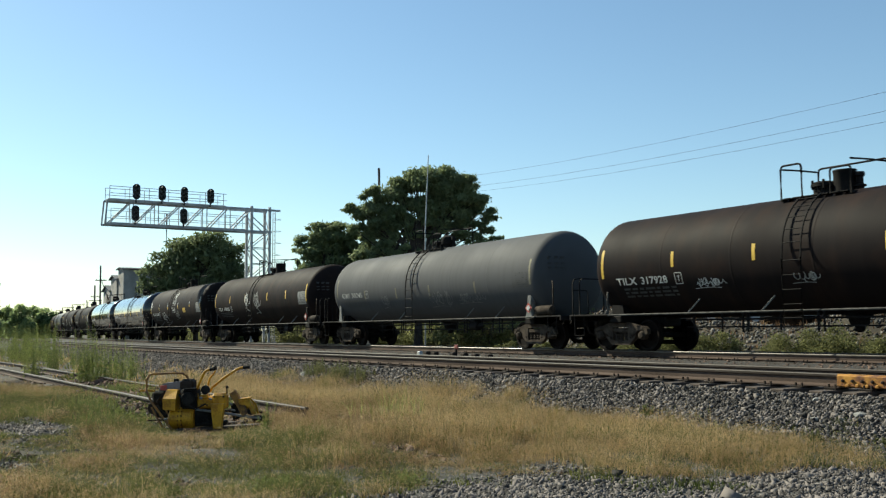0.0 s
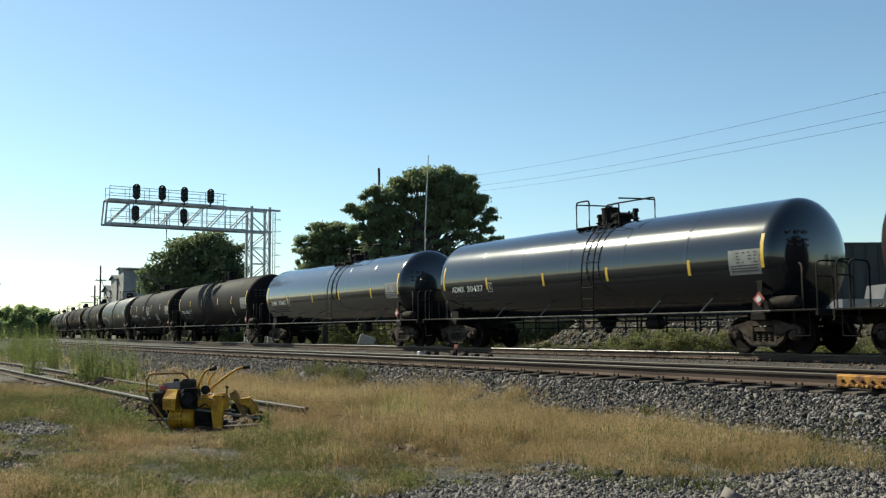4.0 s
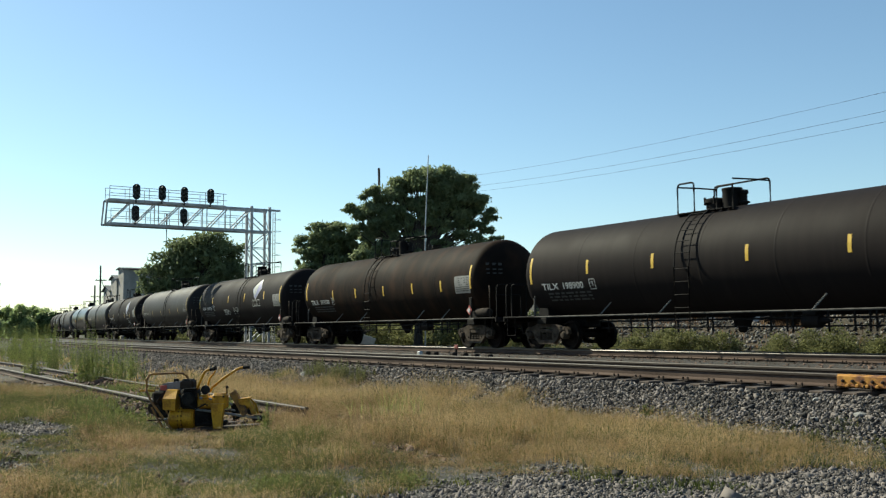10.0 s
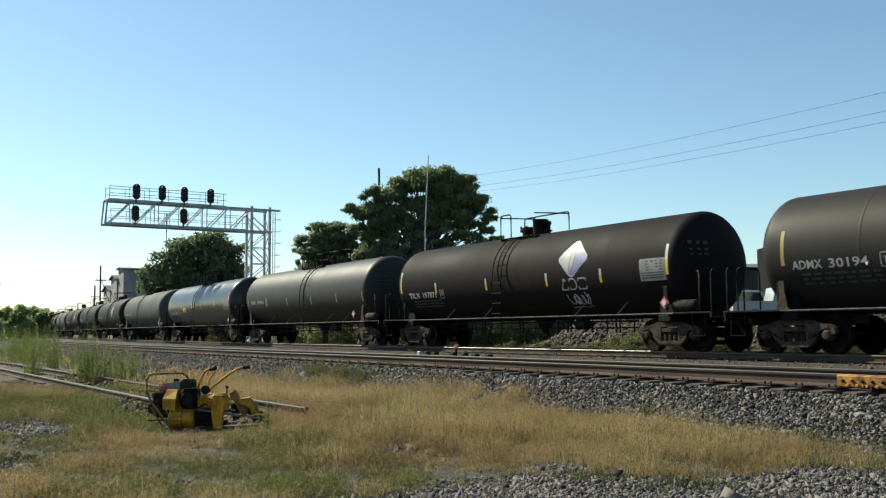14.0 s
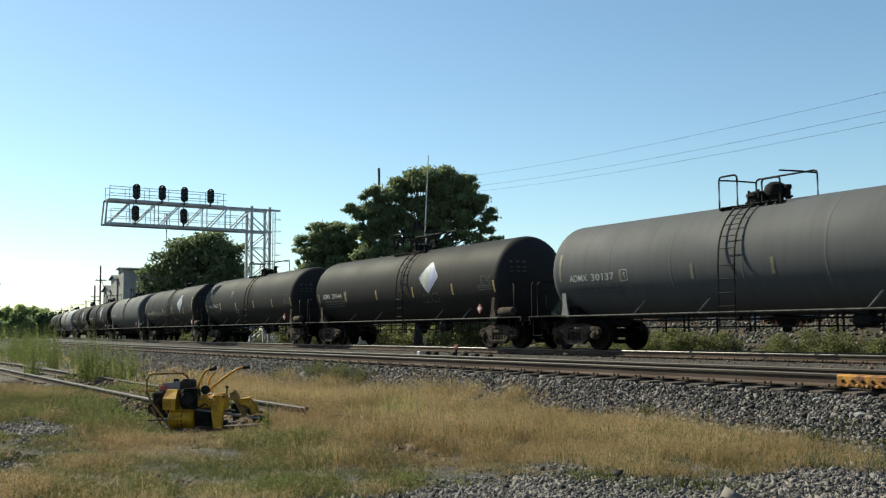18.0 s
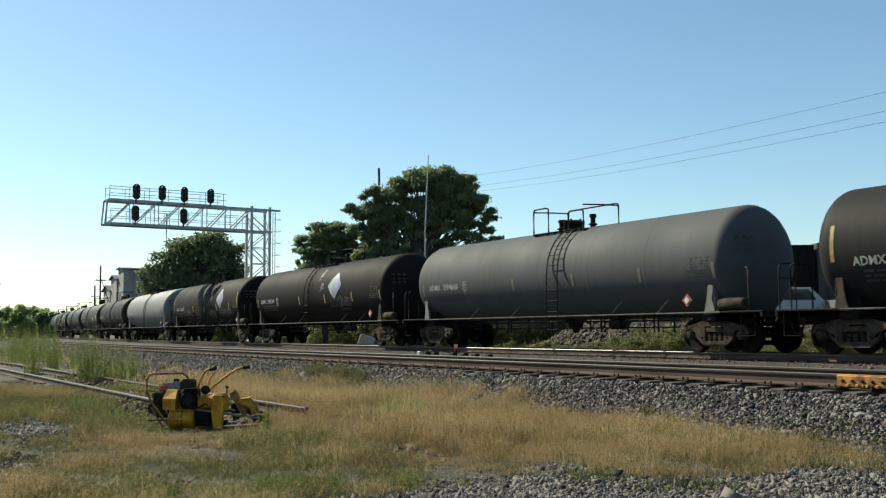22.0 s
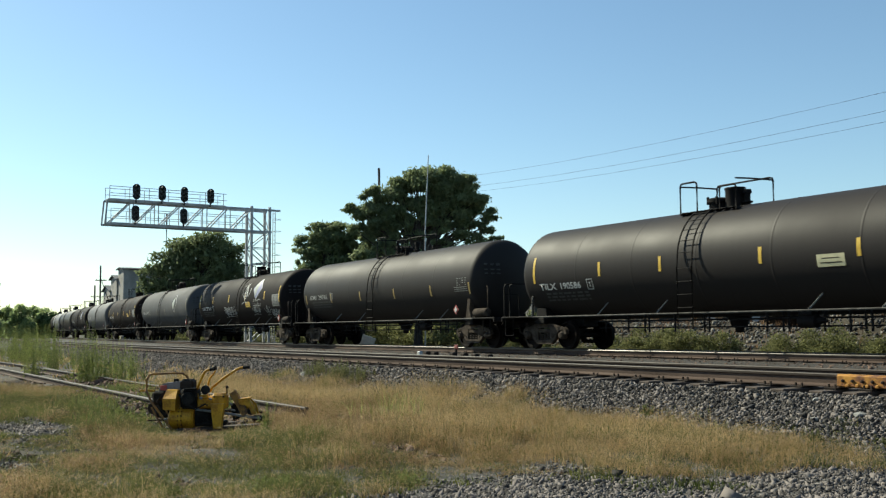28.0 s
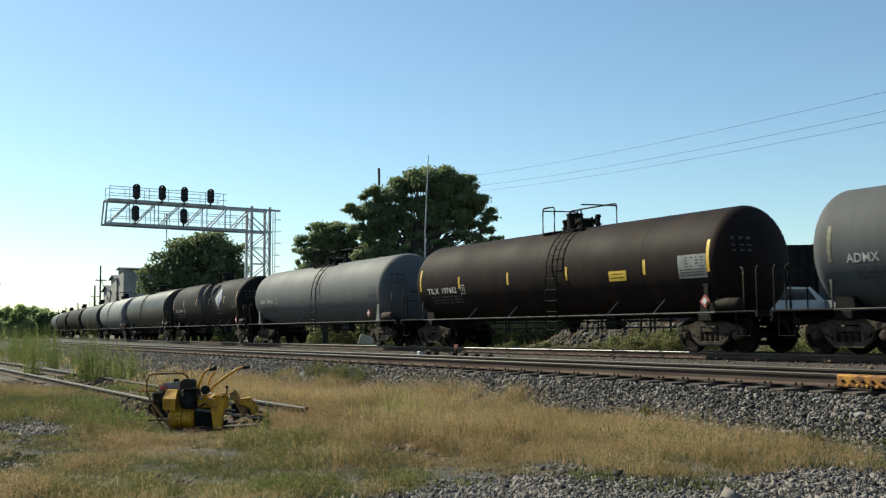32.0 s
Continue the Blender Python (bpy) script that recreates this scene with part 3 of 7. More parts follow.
def hook_rail(d):
    x = 8.47 * d
    return Shape().tube([(x, -1.38, 1.06), (x, -1.38, 2.08), (x - 0.03 * d, -1.37, 2.16), (x - 0.10 * d, -1.34, 2.19)], 0.024, 6)


def end_rail(d):
    x = 8.84 * d
    return Shape().tube([(x, -1.34, 1.08), (x, -1.34, 2.10), (x, -1.28, 2.20), (x, -1.1, 2.23), (x, -0.3, 2.23), (x, -0.12, 2.20), (x, -0.06, 2.10), (x, -0.06, 1.08)], 0.022, 6)


def end_ladder_rail(d):
    x = 8.84 * d
    return Shape().tube([(x, -1.34, 1.86), (x, -0.80, 1.86), (x, -0.72, 1.80), (x, -0.70, 1.08)], 0.018, 6)


def coupler(d):
    sh = Shape().box((8.98 * d, 0, 0.86), (0.5, 0.16, 0.20), 0.03)
    sh.box((9.04 * d, 0.06 * d, 0.86), (0.20, 0.34, 0.30), 0.05)
    sh.tube([(8.86 * d, -0.35, 0.82), (9.0 * d, -0.33, 0.52), (9.10 * d, -0.1, 0.42)], 0.035, 6)
    sh.tube([(8.93 * d, -0.2, 0.9), (8.93 * d, -1.3, 0.95), (8.93 * d, -1.38, 0.8)], 0.016, 5)
    return sh


def side_frame(y):
    """Cast truck side frame with its arches and window."""
    o = -1 if y < 0 else 1
    sh = Shape()
    ya, yb = y - 0.07, y + 0.07
    for d in (-1, 1):
        sh.prism([(1.13 * d, 0.50), (1.10 * d, 0.64), (0.98 * d, 0.72), (0.74 * d, 0.74), (0.44 * d, 0.83), (0.0, 0.84), (0.0, 0.70), (0.36 * d, 0.69), (0.40 * d, 0.42), (0.56 * d, 0.40), (0.70 * d, 0.56), (0.78 * d, 0.60), (1.0 * d, 0.60), (1.02 * d, 0.48)], ya, yb)
        sh.prism([(0.0, 0.17), (0.36 * d, 0.17), (0.60 * d, 0.36), (0.66 * d, 0.50), (0.56 * d, 0.50), (0.44 * d, 0.36), (0.30 * d, 0.30), (0.0, 0.30)], ya, yb)
        sh.box((0.36 * d, y, 0.48), (0.10, 0.15, 0.44), 0.015)
        sh.box((0.88 * d, y + 0.03 * o, 0.66), (0.16, 0.10, 0.10), 0.02)
    sh.box((0, y, 0.60), (0.62, 0.12, 0.13), 0.02)
    return sh


def spring(y):
    return Shape().lathe([(0.30, 0.07), (0.33, 0.055), (0.36, 0.075), (0.39, 0.055), (0.42, 0.075), (0.45, 0.055), (0.50, 0.075)], 10, "Z", (0, y, 0))


def bearing(x, y):
    o = -1 if y < 0 else 1
    return Shape().lathe([(y - 0.10 * o, 0.13), (y + 0.06 * o, 0.13), (y + 0.09 * o, 0.10), (y + 0.13 * o, 0.09), (y + 0.14 * o, 0.02)], 14, "Y", (x, 0, 0.457))


def wheelset():
    """Two wheels on an axle, about the axle's middle."""
    sh = Shape()
    for o in (-1, 1):
        y = 0.7525 * o
        sh.lathe([(y - 0.075 * o, 0.02), (y - 0.07 * o, 0.14), (y - 0.01 * o, 0.17), (y - 0.015 * o, 0.36), (y - 0.07 * o, 0.39), (y - 0.07 * o, 0.485), (y - 0.035 * o, 0.482), (y - 0.022 * o, 0.459), (y + 0.07 * o, 0.455), (y + 0.07 * o, 0.385), (y + 0.02 * o, 0.36), (y + 0.015 * o, 0.17), (y + 0.09 * o, 0.14), (y + 0.09 * o, 0.02)], 28, "Y")
    return sh.cyl((0, -1.05, 0), (0, 1.05, 0), 0.075, 10)


def bolster():
    return Shape().box((0, 0, 0.55), (0.34, 1.9, 0.24), 0.03).box((0, 0, 0.72), (0.3, 0.6, 0.14), 0.02).box((0.55, 0, 0.45), (0.08, 1.5, 0.12), 0.02).box((-0.55, 0, 0.45), (0.08, 1.5, 0.12), 0.02)


def truck(car, d, detail):
    t = part("truck", made("bolster", bolster), DARK_IRON, car, "cast steel truck with roller bearings", at=(BOGIE * d, 0, 0))
    for y in (-1.0, 1.0):
        part("side_frame", made(("side_frame", y), lambda: side_frame(y)), DUSTY if y < 0 else DARK_IRON, t)
        if detail and y < 0:
            for x in (-0.18, 0.0, 0.18):
                part("spring", made(("spring", y), lambda: spring(y)), DUSTY, t, at=(x, 0, 0))
            for x in (-0.89, 0.89):
                part("bearing_cap", made(("bearing", x, y), lambda: bearing(x, y)), DUSTY, t)
    for x in (-0.89, 0.89):
        w = part("wheelset", made("wheelset", wheelset), WHEEL, t, at=(x, 0, 0.457))
        WHEELS.append((car, w))
    return t


WHEELS = []
STRIPES = {"T": (-7.27, -4.45, -1.70, 1.92, 4.67, 7.42), "A": (-7.22, -4.45, -1.28, 1.75, 5.0, 7.42), "C": (-7.15, -4.45, -1.69, 0.93, 4.1, 7.40), "O": (-7.15, -4.32, -1.35, 1.75, 4.7, 7.42)}


def emblem(car, x, a, letters=True, grey=False):
    """Leaf emblem in a tilted square, with the worn bars below it."""
    sq = [(x - 0.63, a - 0.02), (x - 0.58, a + 0.07), (x - 0.10, a + 0.53), (x, a + 0.57), (x + 0.10, a + 0.52), (x + 0.60, a + 0.06), (x + 0.64, a - 0.04), (x + 0.58, a - 0.12), (x + 0.06, a - 0.54), (x - 0.04, a - 0.57), (x - 0.14, a - 0.52), (x - 0.58, a - 0.10)]
    big = [(x + (px - x) * 1.09, a + (pa - a) * 1.09) for px, pa in sq]
    e = part("emblem", outline_decal(big, 0.006), LOGO_EDGE, car, "tilted square emblem with a pale leaf")
    part("emblem_field", outline_decal(sq, 0.012), LETTER_DIM if grey else LOGO_BLUE, e)
    leaf = [(x - 0.12, a - 0.50), (x - 0.34, a - 0.30), (x - 0.54, a - 0.04), (x - 0.36, a + 0.18), (x - 0.08, a + 0.45), (x - 0.01, a + 0.47), (x + 0.06, a + 0.20), (x + 0.07, a - 0.04), (x + 0.02, a - 0.28)]
    lf = part("leaf", outline_decal(leaf, 0.018), LOGO_LEAF, e)
    vein = [(x - 0.16, a - 0.46), (x - 0.12, a - 0.46), (x - 0.10, a - 0.10), (x - 0.02, a + 0.26), (x - 0.05, a + 0.26), (x - 0.15, a - 0.10)]
    part("leaf_vein", outline_decal(vein, 0.023), LOGO_BLUE, lf)
    if letters:
        # three plain outlined shapes under the emblem
        for k, o in enumerate(([(0.0, 0.0), (0.13, 0.34), (0.19, 0.34), (0.32, 0.0)], [(0.0, 0.0), (0.0, 0.34), (0.2, 0.34), (0.31, 0.24), (0.31, 0.1), (0.2, 0.0)], [(0.0, 0.0), (0.0, 0.34), (0.36, 0.34), (0.36, 0.0)])):
            q = x - 0.58 + 0.41 * k
            bars = Shape()
            for (x0, a0), (x1, a1) in zip(o, o[1:] + o[:1]):
                n = Vector((x1 - x0, a1 - a0)).normalized() * 0.022
                bars.add([wrapped(q + x0 - n.y, a - 1.0 + a0 + n.x, 0.007), wrapped(q + x0 + n.y, a - 1.0 + a0 - n.x, 0.007), wrapped(q + x1 + n.y, a - 1.0 + a1 - n.x, 0.007), wrapped(q + x1 - n.y, a - 1.0 + a1 + n.x, 0.007)], [(0, 1, 2, 3)])
            part("letter_bar", bars, PRINT if grey else LETTER_DIM if car.get("worn") else DIM_LETTER, e)



def tank_car(i, paint, mark="", logo=None, tape="yellow", panel=True, spray=(), notice=False, tank_label="", plate=False, detail=2, strips=None, arc=None, fit="", slide=0.0, lad=None, at_logo=None, words=((-6.72, 0.82), (-5.74, 1.03)), lift=0.0, box=True):
    car = empty("tank_car")
    car["worn"] = tape == "dull"
    tagged(car, tank_label or "black railway tank car with dirty sides", "tank car", group="tank cars of the train")
    sh = part("tank", made("tank", shell), paint, car)
    part("stub_sill", made(("sill", 1), lambda: stub_sill(1)), FRAME_BLACK, car)
    part("stub_sill", made(("sill", -1), lambda: stub_sill(-1)), FRAME_BLACK, car)
    truck(car, 1, detail > 1)
    truck(car, -1, detail > 1)
    kind = fit or ("O" if plate else "T" if mark.startswith("T") or not mark else "A")
    mw, bn, vals = FITTINGS[kind]
    deck_x, deck_k, lx = DECKS[kind]
    dk = Matrix.Translation((deck_x + slide + 0.60 * deck_k, 0, 0)) @ Matrix.Diagonal((deck_k, 1, 1, 1))
    lx = (lx + slide if lad is None else lad) - 0.845
    cover = part("manway", made(("manway", mw), lambda: manway(mw)), FRAME_BLACK, car, at=(slide, 0, 0))
    for k in range(6 if detail else 0):
        part("eyebolt", made("eyebolt", eyebolt), FRAME_BLACK, cover, at=(mw + 0.32 * math.cos(math.pi / 3 * k), 0.32 * math.sin(math.pi / 3 * k), 0))
    if bn is not None:
        part("bonnet", made(("bonnet", kind, bn), lambda: (dome if kind == "C" else bonnet)(bn)), FRAME_BLACK, car, at=(slide, 0, 0))
    for q in vals:
        part("valve", made(("valve",) + q, lambda: valve(*q)), FRAME_BLACK, car, at=(slide, 0, 0))
    part("top_platform", made("deck", top_deck), FRAME_BLACK, car, at=dk)
    for q in RAILS:
        part("guard_rail", made(("guard_rail",) + q, lambda: guard_rail(*q)), FRAME_BLACK, car, at=dk)
    part("side_pipe", made("side_pipe", side_pipe), PIPE_GREY, car, "long handrail pipe along the side")
    for d in (-1, 1):
        part("end_platform", made(("end_deck", d), lambda: end_deck(d)), FRAME_BLACK, car)
        part("coupler", made(("coupler", d), lambda: coupler(d)), DARK_IRON, car)
        if d < 0 or not plate:
            part("end_rail", made(("end_rail", d), lambda: end_rail(d)), FRAME_BLACK, car)
        if plate:
            top = 1.80 if kind == "O" else 2.13
            part("saddle_plate", made(("saddle_plate", d, top), lambda: saddle_plate(d, -1.32, top)), PLATE_GREY if paint in (GREY, MID_GREY, PALE) else DUSTY, car)
        elif d < 0:
            part("bent_post", made(("bent_post", d), lambda: bent_post(d)), PIPE_GREY, car)
        else:
            part("placard_bracket", made("placard_bracket", placard_bracket), FRAME_BLACK, car)
    if detail < 1:
        return car
    for x in LADDER_X:
        part("ladder_rail", made(("ladder_rail", x), lambda: ladder_side(x)), FRAME_BLACK, car, at=(lx, 0, 0))
    for y, z in RUNGS:
        part("rung", made("rung", lambda: Shape().cyl((LADDER_X[0], 0, 0), (LADDER_X[1], 0, 0), 0.013, 6)), FRAME_BLACK, car, at=(lx, y, z))
    for d in (-1, 1):
        part("grab_rail", made(("hook_rail", d), lambda: hook_rail(d)), DUSTY if d > 0 else FRAME_BLACK, car)
    for x in (-0.60, 1.52):
        part("cross_rail", made(("cross_rail", x), lambda: cross_rail(x)), FRAME_BLACK, car, at=dk)
    for x in (-4.0, -1.57, 3.4, 5.3):
        part("strut", made(("strut", x), lambda: strut(x)), PLATE_GREY, car)
    part("brake_rod", made("rod_a", lambda: Shape().tube([(-4.9, -0.55, 0.88), (5.3, -0.55, 0.88)], 0.028, 5)), FRAME_BLACK, car)
    part("brake_rod", made("rod_b", lambda: Shape().tube([(-4.9, -0.52, 0.68), (5.3, -0.52, 0.68)], 0.022, 5)), FRAME_BLACK, car)
    for x in (-4.6, -3.6, -2.9, -2.73, -1.7, -0.6, -0.43, 1.5, 2.0, 2.17, 3.2, 3.9, 4.3, 4.47, 5.1):
        part("hanger", made("hanger", hanger), FRAME_BLACK, car, at=(x, -0.54, 0.82))
    part("bottom_outlet", made("outlet", outlet), FRAME_BLACK, car)
    part("brake_cylinder", made("brake_cylinder", brake_cylinder), FRAME_BLACK, car)
    for d in (-1, 1):
        part("step", made(("side_step", d), lambda: side_step(d)), FRAME_BLACK, car)
        if d < 0 or not plate:
            part("end_grab", made(("end_grab", d), lambda: end_ladder_rail(d)), FRAME_BLACK, car)
    part("air_reservoir", made("reservoir", lambda: reservoir(7.78)), DUSTY if plate else DARK_IRON, car)
    tp = {"yellow": YELLOW_TAPE, "white": WHITE_TAPE, "dull": DULL_TAPE}[tape]
    marks = strips or STRIPES[kind]
    if tape == "dull" and paint in (GREY, MID_GREY, PALE):
        tp = FADED_TAPE
    mid = arc if arc is not None else {"O": -0.30, "T": 0.08, "A": 0.15, "C": -0.29}[kind]
    for k, x in enumerate(marks):
        h = 0.43 if k in (0, len(marks) - 1) and kind != "O" else 0.21
        m = max(mid, 0.1) if h > 0.4 else mid
        if tape == "white" and k < len(marks):
            lo = part("reflective_strip", made(("strip_low", x, m, h), lambda: decal(x - 0.05, x + 0.05, m - h, m)), YELLOW_TAPE, car, "half yellow, half white reflective strip")
            part("strip_top", made(("strip_top", x, m, h), lambda: decal(x - 0.05, x + 0.05, m, m + h)), tp, lo)
        else:
            part("reflective_strip", made(("strip", x, m, h), lambda: decal(x - 0.05, x + 0.05, m - h, m + h)), tp, car, "vertical reflective strip")
    px, pz = (6.44, 1.40) if kind == "O" else (7.22, 1.36)
    pl = part("placard", made(("placard", px), lambda: diamond(px, -1.42, pz, 0.18)), RED, car, "red diamond hazard placard")
    part("placard_field", made(("placard_field", px), lambda: diamond(px, -1.437, pz, 0.10)), LETTER, pl)
    if panel:
        if tape == "dull":
            part("stencil", made("panel_lines", panel_lines), LETTER_DIM if paint in (BLACK, OLIVE) else WORN_SPRAY if paint is SATIN else PRINT, car, "worn stencilled test data")
        else:
            pn = part("stencil_panel", made("panel", lambda: decal(6.36, 7.36, -0.48, 0.16)), PANEL, car, "grey stencilled test-data panel")
            part("stencil", made("panel_lines", panel_lines), PRINT, pn)
    if mark:
        da = {"T": -0.20, "A": -0.08, "C": 0.0, "O": 0.04}[kind] + lift
        for word, (x0, wide_) in zip(mark.split(" "), words):
            part("lettering", lettered(word, 0.30, x0, -0.36 + da, wide_), LETTER if tape != "dull" else DIM_LETTER, car)
        if box:
            part("stencil_box", made(("stencil_box", da), lambda: stencil_box(da)), LETTER if tape != "dull" else DIM_LETTER, car)
        part("stencil", made(("stencil_rows", da), lambda: stencil_rows(da)), LETTER_DIM, car)
    if notice:
        part("notice", made(("notice", notice), lambda: decal(notice - 0.37, notice + 0.37, -0.42, -0.12)), PALE_NOTICE if paint in (SATIN, SATIN_GREY) else YELLOW_TAPE, car, "notice sticker with two dark print lines")
        for a0, a1, w in ((-0.225, -0.205, 0.24), (-0.335, -0.31, 0.29)):
            part("print_bar", decal(notice - w, notice + w, a0, a1, 0.009, 1), DARK_IRON, car)
    if logo is not None:
        emblem(car, *(at_logo or (3.8, 0.3)), grey=(logo == "grey"))
    for k, (x, a, w, h) in enumerate(spray):
        part("spray_paint", scribble(100 * i + k, x, a, w, h), (LETTER if k % 2 == 0 else DIM_LETTER) if tape != "dull" else WORN_SPRAY, car, "pale spray-painted loops")
    end = made("end_rows", end_rows)
    part("end_stencil", end, LETTER_DIM, car)
    for o in car.children_recursive:
        if "stencil" in o.name and "panel" not in o.name and "box" not in o.name:
            o["kind"] = "stuff"
    return car


def diamond(x, y, z, r):
    return Shape().prism([(x, z - r), (x + r, z), (x, z + r), (x - r, z)], y - 0.008, y + 0.008)


def panel_lines():
    sh, rnd = Shape(), random.Random(3)
    for k in range(4):
        for m in range(4):
            if rnd.random() < 0.8:
                d = decal(6.62 + 0.18 * m, 6.62 + 0.18 * m + rnd.uniform(0.06, 0.13), 0.06 - 0.08 * k, 0.095 - 0.08 * k, 0.009, 1)
                sh.add(d.v, d.f)
    for k in range(3):
        d = decal(6.42, 7.30, -0.26 - 0.07 * k, -0.23 - 0.07 * k, 0.009, 1)
        sh.add(d.v, d.f)
    return sh


def stencil_box(da):
    sh = Shape()
    for q in ((-4.42, -4.16, -0.11, -0.09), (-4.42, -4.16, -0.42, -0.40), (-4.42, -4.40, -0.42, -0.09), (-4.18, -4.16, -0.42, -0.09), (-4.34, -4.24, -0.2, -0.18), (-4.30, -4.27, -0.33, -0.18)):
        d = decal(q[0], q[1], q[2] + da, q[3] + da, 0.007, 2)
        sh.add(d.v, d.f)
    return sh


def stencil_rows(da):
    sh, rnd = Shape(), random.Random(9)
    for k in range(3):
        x = -6.5
        while x < -4.5:
            w = rnd.uniform(0.12, 0.4)
            d = decal(x, min(x + w, -4.45), da - 0.53 - 0.12 * k, da - 0.465 - 0.12 * k, 0.007, 1)
            sh.add(d.v, d.f)
            x += w + 0.08
    return sh


def end_rows():
    """Small rows of stencilling on the head that faces forward."""
    sh = Shape()
    for k, (z, w) in enumerate(((0.55, 0.62), (0.36, 0.5), (0.22, 0.42))):
        y = -0.75
        for m in range(3):
            yy = y + 0.22 * m - 0.3
            rr = math.hypot(z, yy)
            xx = TANK_B + HEAD * math.sqrt(max(0.0, 1 - (rr / TANK_R) ** (2 / 0.9))) + 0.012
            sh.box((xx, yy, TANK_Z + z), (0.012, 0.17, 0.09 if k == 0 else 0.05))
    return sh


PLATE_GREY = surface("grey_plate_paint", (0.10, 0.10, 0.10), (0.15, 0.148, 0.14), scale=5, rough=0.7, bump=0.05)
PIPE_GREY = surface("dusty_grey_pipe", (0.045, 0.042, 0.039), (0.098, 0.092, 0.085), scale=5, rough=0.85, bump=0.05, spec=0.15)
FADED_TAPE = surface("faded_tape", (0.10, 0.092, 0.062), (0.17, 0.15, 0.09), scale=6, rough=0.7, bump=0.02)
PALE_NOTICE = surface("pale_notice", (0.42, 0.40, 0.26), (0.52, 0.48, 0.30), scale=6, rough=0.6, bump=0.02)
DULL_TAPE = surface("worn_tape", (0.22, 0.15, 0.04), (0.34, 0.24, 0.07), scale=6, rough=0.6, bump=0.02)
DIM_LETTER = surface("faded_lettering", (0.24, 0.24, 0.23), (0.36, 0.36, 0.34), scale=9, rough=0.7, bump=0.02)
WORN_SPRAY = surface("worn_spray_paint", (0.07, 0.07, 0.066), (0.17, 0.17, 0.16), scale=3, rough=0.7, bump=0.02)
BLK = "dirty black railway tank car with yellow reflective strips"
GRY = "faded grey railway tank car with a ladder at its middle"
SAT = "satin dark grey railway tank car with a soft sheen"
GLS = "glossy black railway tank car with mirror-like paint"
LGO = "dirty black railway tank car with a white leaf emblem"
GLG = "grey railway tank car with a white leaf emblem"
